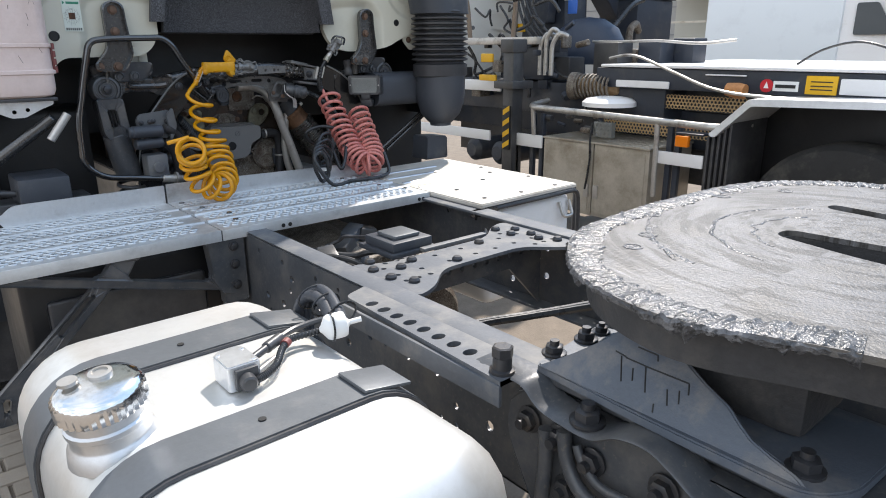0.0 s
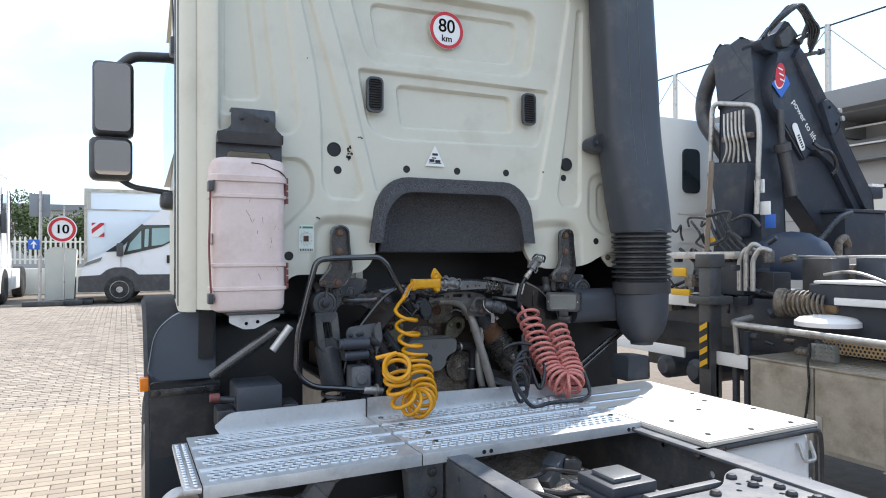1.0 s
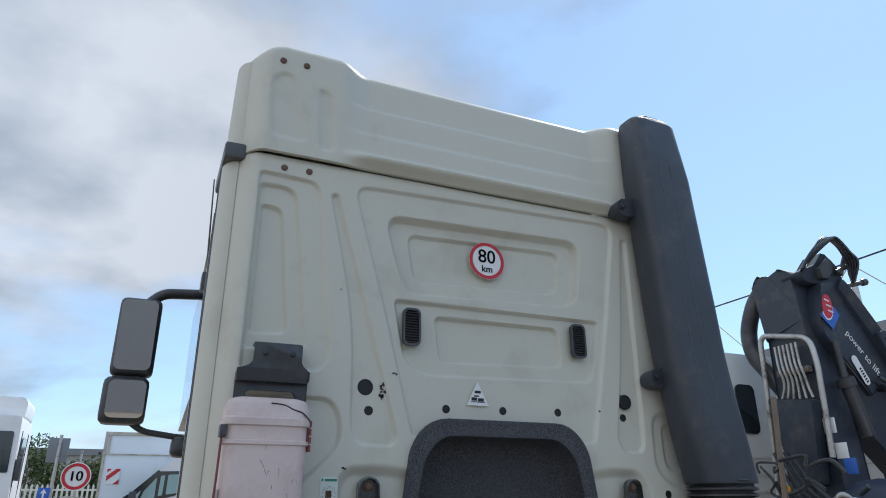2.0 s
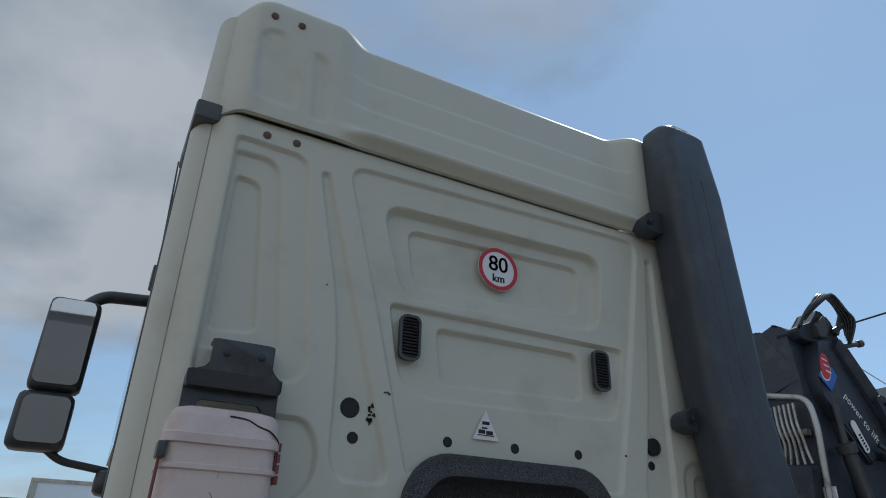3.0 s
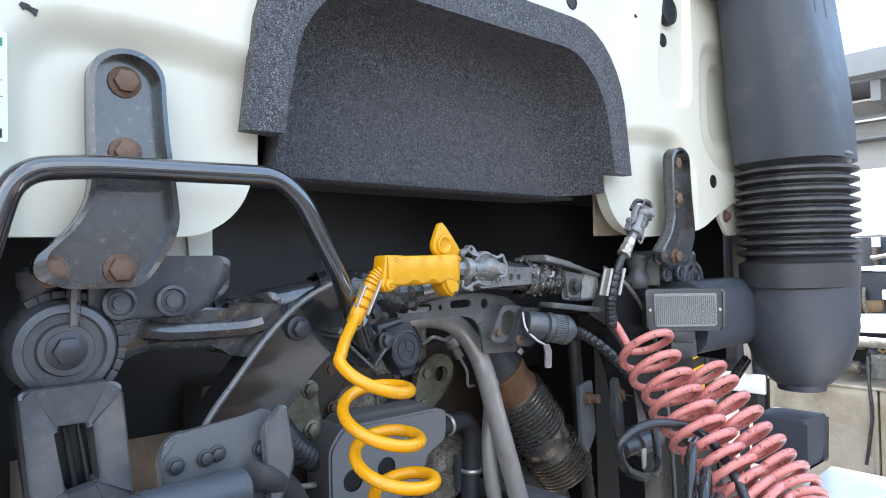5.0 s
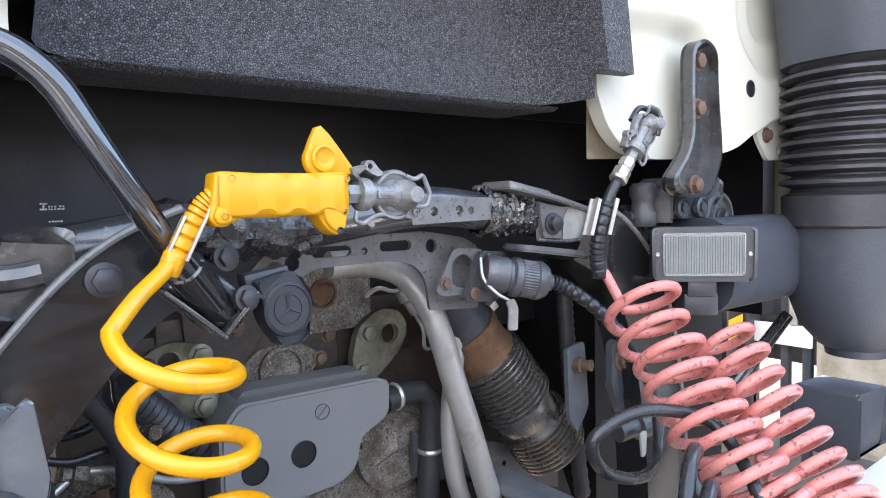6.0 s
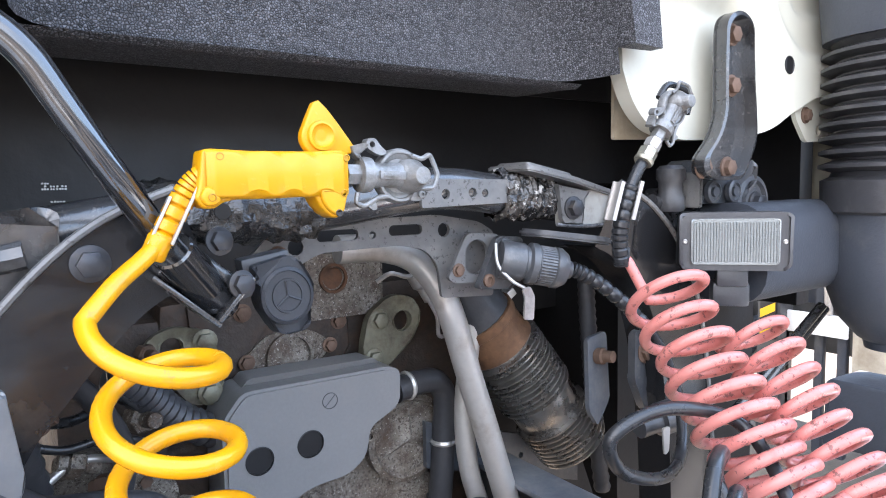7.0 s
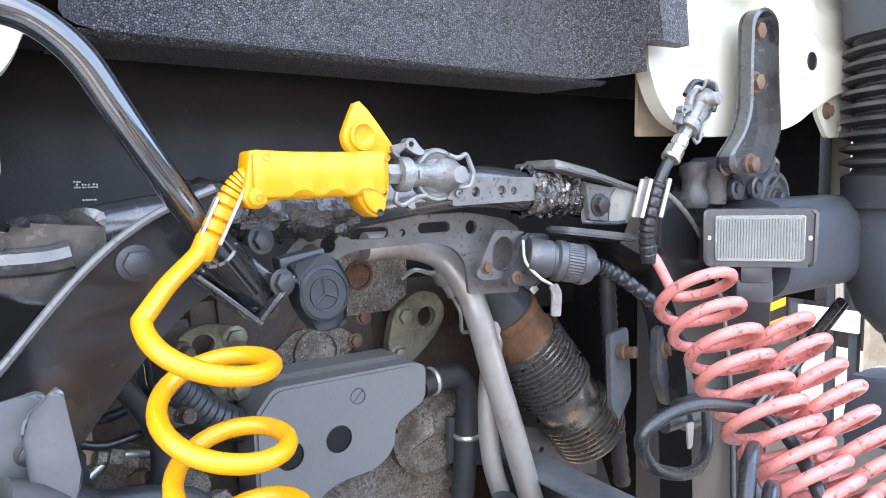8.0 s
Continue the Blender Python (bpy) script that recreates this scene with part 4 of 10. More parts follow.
for x, y in ((-0.47, -0.30), (-0.44, -0.42), (-0.40, -0.56), (-0.42, -0.66), (0.28, -0.36), (0.26, -0.52), (0.30, -0.64), (0.22, -0.30)):
    bm = B()
    lathe(bm, [(0.010, 0), (0.009, 0.004), (0, 0.005)], (x, y, 1.050), (0, 0, 1), 10)
    part("bolt_head", bm, BLACKM, deckB)
lid = thing("battery_box", (0.64, -0.62, 0.70), "white aluminium box lid half in shade, with small screws", "battery box")
bm = B()
prism(bm, [(0.340, -1.05), (0.900, -1.035), (0.905, -0.18), (0.340, -0.20)], 1.030, 1.048, "z", bev=0.004)
part("lid", bm, mat("lid_paint", (0.66, 0.63, 0.57), 0.4, metal=0.25, var=0.06, scale=3, bump=0.06, dirt=(0.50, 0.46, 0.40), dirt_amount=0.35, dirt_scale=4), lid)
for i in range(4):
    bm = B()
    yy = -0.33 - 0.11 * i
    prism(bm, round_poly([(yy - 0.012, 1.047), (yy - 0.006, 1.052), (yy + 0.006, 1.052), (yy + 0.012, 1.047)], 0.002, 2), 0.36, 0.72 - 0.03 * i, "x")
    part("bead", bm, ALU, lid)
for x, y in ((0.42, -0.98), (0.60, -1.0), (0.80, -1.0), (0.86, -0.8), (0.86, -0.5), (0.44, -0.8), (0.66, -0.72), (0.62, -0.45), (0.8, -0.62)):
    bm = B()
    lathe(bm, [(0.010, 0), (0.008, 0.003), (0, 0.003)], (x, y, 1.048), (0, 0, 1), 12)
    part("screw", bm, BOLT, lid)
bm = B()
box(bm, 0.40, 0.90, -1.015, -0.22, 0.62, 1.012, 0.05, seg=3)
part("body", bm, WHITE, lid, "dirty white box body")
bm = B()
sweep(bm, bent([(0.36, -1.045, 1.022), (0.905, -1.035, 1.022), (0.935, -1.02, 0.94), (0.935, -1.02, 0.60)], 0.06), 0.010, 8)
sweep(bm, bent([(0.90, -1.0, 1.035), (0.945, -0.99, 1.02), (0.95, -0.99, 0.6)], 0.05), 0.008, 8)
part("rubber_seal", bm, RUBBER, lid)
bm = B()
box(bm, 0.30, 0.42, -1.055, -1.03, 1.005, 1.030, 0.004)
part("hinge", bm, BLACKM, lid)
for x, z in ((0.52, 0.93), (0.84, 0.95), (0.84, 0.82)):
    bm = B()
    sweep(bm, bent([(x - 0.03, -1.02, z + 0.03), (x - 0.03, -1.045, z - 0.03), (x + 0.03, -1.045, z - 0.03), (x + 0.03, -1.02, z + 0.03)], 0.02), 0.007, 8)
    part("latch", bm, STEEL, lid)

# triangular bracket under the left plate
br = thing("catwalk_bracket", (-0.75, -0.74, 0.45), "dark cast bracket with triangular openings under the catwalk", "bracket")
bm = B()
prism(bm, round_poly([(-1.13, 1.010), (-0.52, 0.850), (-0.52, 0.800), (-0.44, 0.800), (-0.44, 1.040), (-1.10, 1.040), (-1.14, 1.028)], 0.012), -0.752, -0.722, "y",
      holes=[round_poly([(-0.760, 1.018), (-0.560, 1.018), (-0.548, 0.900), (-0.565, 0.888), (-0.805, 0.950)], 0.018), round_poly([(-0.830, 1.018), (-1.030, 1.018), (-1.020, 1.006), (-0.872, 0.968)], 0.012)], bev=0.004)
part("web", bm, CHASSIS, br)
bm = B()
prism(bm, round_poly([(-0.835, 0.945), (-0.885, 0.958), (-1.175, 0.690), (-1.180, 0.610), (-1.130, 0.610), (-1.120, 0.665)], 0.012), -0.748, -0.726, "y", holes=[round_poly([(-0.885, 0.925), (-0.905, 0.930), (-1.005, 0.835), (-0.990, 0.820)], 0.006), round_poly([(-1.135, 0.690), (-1.155, 0.690), (-1.160, 0.640), (-1.145, 0.640)], 0.006)], bev=0.003)
part("diagonal_strut", bm, CHASSIS, br)
for x, z in ((-0.475, 0.99), (-0.475, 0.93), (-0.475, 0.86)):
    bm = B()
    hexbolt(bm, (x, -0.752, z), (0, -1, 0), 0.012, 0.010)
    part("bolt", bm, BOLT, br)
bm = B()
sweep(bm, bent([(-1.10, -0.70, 1.012), (-1.19, -0.72, 1.030), (-1.222, -0.73, 1.000), (-1.226, -0.74, 0.40)], 0.05), 0.017, 12)
part("tube_rail", bm, STEEL, br, "bent grey steel tube")
# added box: the dark under the catwalk is put into its colour
dark_fill = thing("shade_box", (-0.78, -0.40, 0.42), "near-black box added to fill the shade under the catwalk", "box")
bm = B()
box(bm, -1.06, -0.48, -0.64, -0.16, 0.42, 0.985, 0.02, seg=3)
part("body", bm, SHADEWALL, dark_fill)
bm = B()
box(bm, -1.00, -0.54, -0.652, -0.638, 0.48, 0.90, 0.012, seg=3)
part("lid", bm, BLACKP, dark_fill)

# ---- fuel tank ----
tank = thing("fuel_tank", (-0.90, -1.95, 0.35), "polished aluminium diesel tank with grey straps and a filler cap", "fuel tank")
TX0, TX1, TY0, TY1, TZ0, TZ1 = -1.182, -0.650, -2.20, -1.355, 0.42, 1.080


def tank_outline(grow=0.0):
    return [(x, z) for x, z in rrect(TX0 - grow, TX1 + grow, TZ0 - grow, TZ1 + grow, max(0.03, 0.125 + grow), 8)]


bm = B()
ol = tank_outline()
rings = []
ER = 0.10
turn_ = [radians(15 * k) for k in range(7)]
for y, q in [(TY0 + ER * (1 - math.sin(q)), q) for q in reversed(turn_)] + [(TY1 - ER * (1 - math.sin(q)), q) for q in turn_]:
    rings.append([bm.verts.new((x, y, z)) for x, z in tank_outline(-ER * (1 - math.cos(q)))])
for a, b in zip(rings, rings[1:]):
    for k in range(len(ol)):
        bm.faces.new((a[k], a[(k + 1) % len(ol)], b[(k + 1) % len(ol)], b[k]))
bm.faces.new(rings[0])
bm.faces.new(rings[-1])
part("shell", bm, TANKM, tank)
for y0, y1 in ((-1.640, -1.548), (-1.965, -1.878)):
    bm = B()
    o1, o0 = tank_outline(0.008), tank_outline(0.001)
    k = len(o1)
    for i in range(k):
        j = (i + 1) % k
        for q in ([(o1[i], y0), (o1[j], y0), (o1[j], y1), (o1[i], y1)], [(o1[i], y0), (o1[j], y0), (o0[j], y0), (o0[i], y0)], [(o1[i], y1), (o1[j], y1), (o0[j], y1), (o0[i], y1)]):
            bm.faces.new([bm.verts.new((p[0], yy, p[1])) for p, yy in q])
    bmesh.ops.remove_doubles(bm, verts=bm.verts, dist=0.0001)
    st = part("strap", bm, STRAP, tank)
    bm = B()
    box(bm, -0.045, 0.045, y0 + 0.004, y1 - 0.004, -0.003, 0.003, 0.002, m=pose(-0.735, 0, TZ1 + 0.0045, 0, 10, 0))
    part("strap_lap", bm, STRAP, st)
    bm = B()
    lathe(bm, [(0.006, 0), (0.006, 0.002), (0, 0.002)], (-0.93, (y0 + y1) / 2, TZ1 + 0.008), (0, 0, 1), 10)
    part("slot", bm, INK, st)
    bm = B()
    sweep(bm, [(x, y0 - 0.003, z) for x, z in tank_outline(0.002)], 0.004, 6, closed=True)
    part("rubber_edge", bm, RUBBER, st)
CHROME = mat("polished_aluminium", (0.80, 0.81, 0.82), 0.14, metal=1.0, var=0.06, scale=8, bump=0.04, dirt=(0.55, 0.53, 0.49), dirt_amount=0.25, dirt_scale=14)
# filler neck and cap
bm = B()
lathe(bm, [(0.064, -0.02), (0.060, 0.0), (0.055, 0.006), (0.0535, 0.010), (0.0535, 0.024), (0.0565, 0.027), (0.0565, 0.034), (0.053, 0.037), (0.052, 0.050)], (-1.10, -1.80, TZ1 - 0.004), (-0.12, -0.05, 1), 28)
neck = part("filler_neck", bm, ALU, tank)
bm = B()
prof_ = [(0.054, 0.050), (0.058, 0.054), (0.058, 0.078), (0.054, 0.086), (0.044, 0.090), (0.0, 0.094)]
lathe(bm, prof_, (-1.10, -1.80, TZ1 - 0.004), (-0.12, -0.05, 1), 72)
a_, u_, w_ = frame_of((-0.12, -0.05, 1))
for v in bm.verts:
    q = v.co - Vector((-1.10, -1.80, TZ1 - 0.004))
    h = q.dot(a_)
    flat = q - a_ * h
    if flat.length > 0.0565 and round(math.atan2(flat.dot(w_), flat.dot(u_)) / (2 * math.pi) * 72) % 2:
        v.co += flat.normalized() * 0.0028
part("filler_cap", bm, CHROME, neck, "shiny knurled aluminium cap with a lock")
bm = B()
lathe(bm, [(0.016, 0.093), (0.016, 0.099), (0.011, 0.1), (0.011, 0.097), (0, 0.097)], (-1.09, -1.79, TZ1 - 0.004), (-0.12, -0.05, 1), 18)
lathe(bm, [(0.013, 0.092), (0.013, 0.097), (0, 0.097)], (-1.13, -1.785, TZ1 - 0.004), (-0.12, -0.05, 1), 16)
part("lock", bm, STEEL, neck)
# level sender
bm = B()
prism(bm, round_poly([(-0.932, -1.812), (-0.877, -1.812), (-0.877, -1.752), (-0.888, -1.740), (-0.916, -1.740), (-0.932, -1.752)], 0.006), TZ1 + 0.002, TZ1 + 0.046, "z", bev=0.002)
for x, y in ((-0.925, -1.758), (-0.885, -1.758), (-0.885, -1.804)):
    lathe(bm, [(0.004, 0), (0.003, 0.0015), (0, 0.0015)], (x, y, TZ1 + 0.046), (0, 0, 1), 8)
snd = part("level_sender", bm, ALU, tank, "grey cast box with a cable plug")
bm = B()
rod(bm, (-0.905, -1.814, TZ1 + 0.022), (-0.908, -1.838, TZ1 + 0.020), 0.0135, 16, bev=0.003)
box(bm, -0.922, -0.885, -1.820, -1.811, TZ1 + 0.005, TZ1 + 0.040, 0.002)
part("plug", bm, BLACKP, snd)
bm = B()
lead_ = smoothed([(-0.897, -1.826, TZ1 + 0.020), (-0.875, -1.818, TZ1 + 0.018), (-0.845, -1.800, TZ1 + 0.020), (-0.815, -1.762, TZ1 + 0.024), (-0.785, -1.735, TZ1 + 0.024), (-0.735, -1.732, TZ1 + 0.022), (-0.690, -1.742, TZ1 + 0.026)], 14)
sweep(bm, lead_, [0.0070 if i % 2 else 0.0056 for i in range(len(lead_))], 10)
part("corrugated_lead", bm, CABLE, snd)
bm = B()
rod(bm, (-0.878, -1.775, TZ1 + 0.030), (-0.840, -1.752, TZ1 + 0.030), 0.007, 10)
rod(bm, (-0.840, -1.752, TZ1 + 0.030), (-0.800, -1.728, TZ1 + 0.030), 0.010, 12, bev=0.002)
sweep(bm, smoothed([(-0.800, -1.728, TZ1 + 0.030), (-0.765, -1.712, TZ1 + 0.030), (-0.720, -1.715, TZ1 + 0.034), (-0.690, -1.730, TZ1 + 0.036)]), 0.006, 8)
part("fuel_line", bm, BLACKP, snd)
bm = B()
rod(bm, (-0.878, -1.795, TZ1 + 0.014), (-0.830, -1.765, TZ1 + 0.014), 0.005, 10)
part("return_pipe", bm, STEEL, snd)
bm = B()
lathe(bm, [(0.0085, -0.007), (0.0085, 0.007)], (-0.800, -1.746, TZ1 + 0.025), (0.7, 0.6, 0), 12)
part("red_tape", bm, REDP, snd)


# ---- air intake ----
duct = thing("air_intake", (0.86, -0.16, 1.22), "tall anthracite plastic air intake with a ribbed bellows", "air intake")
bm = B()
# (z, x0, x1): front outline of the shaft
SH = [(3.425, 0.712, 0.875), (3.415, 0.690, 0.908), (3.38, 0.68, 0.928), (3.1, 0.675, 0.972), (2.6, 0.70, 1.005), (2.2, 0.72, 1.035), (1.90, 0.765, 1.062), (1.745, 0.80, 1.078)]
rings = []


def duct_front(z):
    return -0.185 - 0.045 * sstep(2.35, 1.78, z) + 0.03 * sstep(3.36, 3.43, z)


for z in [3.425, 3.415, 3.38] + spread(1.745, 3.1, 0.085)[::-1]:
    a, b = (float(np.interp(z, [q[0] for q in SH[::-1]], [q[k] for q in SH[::-1]])) for k in (1, 2))
    r = 0.05 + 0.045 * sstep(2.5, 1.80, z)
    rings.append([bm.verts.new((x, y, z)) for x, y in rrect(a, b, duct_front(z), -0.008 + 0.012 * sstep(2.2, 1.8, z), r, 6)])
for s, t in zip(rings, rings[1:]):
    for k in range(len(s)):
        bm.faces.new((s[k], s[(k + 1) % len(s)], t[(k + 1) % len(s)], t[k]))
bm.faces.new(rings[0])
bm.faces.new(rings[-1])
shaft = part("shaft", bm, GREYP, duct)
for dx in (0.09, 0.155):
    bm = B()
    sweep(bm, [(0.685 + dx + 0.0485 * (3.15 - z), duct_front(z) + 0.002, z) for z in spread(2.06, 3.15, 0.08)], 0.004, 6)
    part("groove", bm, BLACKP, shaft)
for x, z, y in ((0.620, 2.945, -0.03), (0.700, 2.167, -0.06)):
    bm = B()
    prism(bm, round_poly([(x - 0.035, z - 0.03), (x + 0.03, z - 0.045), (x + 0.09, z - 0.03), (x + 0.09, z + 0.05), (x + 0.01, z + 0.04), (x - 0.035, z + 0.02)], 0.018), -0.085, -0.02, "y", bev=0.006)
    lug = part("mounting_lug", bm, GREYP, duct)
    bm = B()
    hexbolt(bm, (x - 0.005, -0.086, z), (0, -1, 0), 0.012, 0.012)
    part("bolt", bm, BOLT, lug)
bm = B()
cx, cy = 0.94, -0.112
prof = [(0.130, 1.765), (0.136, 1.755), (0.130, 1.745)]
n = 9
for i in range(n):
    z = 1.735 - i * (0.215 / n)
    prof += [(0.122, z), (0.146, z - 0.008), (0.146, z - 0.014), (0.122, z - 0.021)]
prof += [(0.126, 1.515), (0.142, 1.508), (0.140, 1.455), (0.130, 1.45)]
lathe(bm, prof, (cx, cy, 0), (0, 0, 1), 40)
for v in bm.verts:
    v.co.y = cy + (v.co.y - cy) * 0.9
part("bellows", bm, RUBBER, duct, "black ribbed rubber bellows")
bm = B()
lathe(bm, [(0.126, 1.46), (0.124, 1.36), (0.118, 1.32), (0.098, 1.265), (0.065, 1.228), (0.055, 1.222), (0.052, 1.208), (0, 1.206)], (cx, cy, 0), (0, 0, 1), 36)
part("water_trap", bm, GREYP, duct, "grey plastic bowl-shaped lower housing")
bm = B()
prism(bm, rrect(1.315, 1.475, -0.075, 0.075, 0.05, 5), 0.60, 0.90, "x")
for v in bm.verts:
    v.co = Vector((v.co.x, v.co.z + cy + 0.13, v.co.y + 0.0))
part("side_pipe", bm, GREYP, duct)

# ---- pink water canister ----
SCUFF = mat("scuff_mark", (0.16, 0.11, 0.10), 0.8, var=0.3, bump=0.0)
can = thing("canister", (-0.915, -0.13, 1.44), "faded pink plastic canister box hung on the cab wall", "canister")
bm = B()
PX0, PX1, PY0, PY1 = -1.030, -0.777, -0.145, 0.0


def can_ring(z, grow=0.0, r=0.035):
    return [(x, y, z) for x, y in rrect(PX0 - grow, PX1 + grow, PY0 - grow, PY1 + grow, r, 4)]


def can_shell(bm, rows):
    rg = [[bm.verts.new(p) for p in can_ring(z, g)] for z, g in rows]
    for s, t in zip(rg, rg[1:]):
        for k in range(len(s)):
            bm.faces.new((s[k], s[(k + 1) % len(s)], t[(k + 1) % len(s)], t[k]))
    bm.faces.new(rg[0])
    bm.faces.new(rg[-1])
    return bm


can_shell(bm, [(1.44, -0.02), (1.448, -0.006), (1.465, 0.0), (1.515, 0.001), (1.518, 0.007), (1.528, 0.007), (1.531, 0.001), (1.600, 0.001), (1.603, 0.006),
               (1.612, 0.006), (1.615, 0.001), (1.845, 0.001), (1.848, 0.007), (1.858, 0.007), (1.861, 0.001), (1.905, 0.001)])
part("body", bm, PINKP, can)
bm = B()
can_shell(bm, [(1.903, 0.004), (1.905, 0.008), (1.925, 0.008), (1.93, 0.004), (1.965, 0.003), (1.985, -0.008), (1.992, -0.025), (1.995, -0.05)])
lidc = part("lid", bm, PINKP, can, "pink lid with a dark crack")
bm = B()
sweep(bm, smoothed([(-0.90, -0.146, 1.972), (-0.86, -0.147, 1.968), (-0.83, -0.148, 1.955), (-0.80, -0.148, 1.945), (-0.777, -0.14, 1.925), (-0.772, -0.11, 1.915)]), 0.0022, 5)
part("crack", bm, INK, lidc)
for z, m_, w in ((1.87, REDP, 0.05), (1.56, REDP, 0.05), (1.70, PINKP, 0.02)):
    bm = B()
    if m_ is REDP:
        box(bm, PX1, PX1 + 0.007, -0.125, -0.085, z - w * 0.8, z + w * 0.8, 0.002)
        for q in (-0.8, -0.3, 0.2, 0.7):
            rod(bm, (PX1 + 0.008, -0.126, z + w * q), (PX1 + 0.008, -0.126, z + w * (q + 0.4)), 0.005, 8)
    else:
        box(bm, PX0 - 0.014, PX0, -0.13, -0.09, z - w, z + w, 0.004)
    part("hinge", bm, m_, can)
rng = random.Random(41)
for k in range(12):
    bm = B()
    x, z, q = rng.uniform(-0.92, -0.79), rng.uniform(1.47, 1.88), rng.uniform(-0.6, 0.6)
    h = rng.uniform(0.004, 0.014)
    rod(bm, (x - h * math.sin(q), -0.1462, z - h * math.cos(q)), (x + h * math.sin(q), -0.1462, z + h * math.cos(q)), rng.uniform(0.0004, 0.0009), 5)
    part("scuff", bm, SCUFF, can)
for z in (1.885, 1.49):
    bm = B()
    box(bm, PX0 - 0.016, PX0 + 0.002, -0.15, -0.10, z - 0.018, z + 0.018, 0.004)
    part("catch", bm, BLACKP, can)
bm = B()
sweep(bm, smoothed([(PX0 - 0.008, -0.138, 1.87), (PX0 - 0.010, -0.138, 1.76), (PX0 - 0.012, -0.138, 1.66), (PX0 - 0.006, -0.138, 1.51)]), 0.004, 6)
part("cord", bm, REDP, can)
bk = thing("canister_bracket", (-0.88, -0.05, 2.0), "black sheet bracket that holds the canister on the wall", "bracket")
bm = B()
prism(bm, round_poly([(-0.955, 2.185), (-0.795, 2.185), (-0.795, 2.112), (-0.772, 2.100), (-0.772, 1.98), (-0.812, 1.98), (-0.812, 2.025), (-0.97, 2.025), (-0.97, 1.98), (-1.008, 1.98), (-1.008, 2.090), (-0.955, 2.112)], 0.012), -0.048, -0.040, "y", bev=0.002)
part("plate", bm, BLACKP, bk)
bm = B()
prism(bm, round_poly([(-1.008, 2.092), (-0.772, 2.092), (-0.772, 2.05), (-1.008, 2.05)], 0.01), -0.075, -0.048, "y", bev=0.004)
part("shelf_fold", bm, BLACKP, bk)
bm = B()
box(bm, -0.955, -0.795, -0.040, 0.002, 2.176, 2.187, 0.002)
part("top_fold", bm, BLACKP, bk)
for x in (-0.918, -0.828):
    bm = B()
    hexbolt(bm, (x, -0.048, 2.150), (0, -1, 0), 0.009, 0.008)
    part("bolt", bm, BOLT, bk)
bm = B()
prism(bm, round_poly([(-0.97, 1.438), (-0.79, 1.438), (-0.79, 1.415), (-0.83, 1.40), (-0.88, 1.375), (-0.92, 1.375), (-0.97, 1.40)], 0.008), -0.10, -0.092, "y", holes=[(-0.87, 1.40, 0.007), (-0.91, 1.395, 0.007)])
part("foot_plate", bm, ALU, bk)
bm = B()
box(bm, -0.98, -0.78, -0.13, 0.01, 1.428, 1.440, 0.003)
part("foot_shelf", bm, BLACKP, bk)


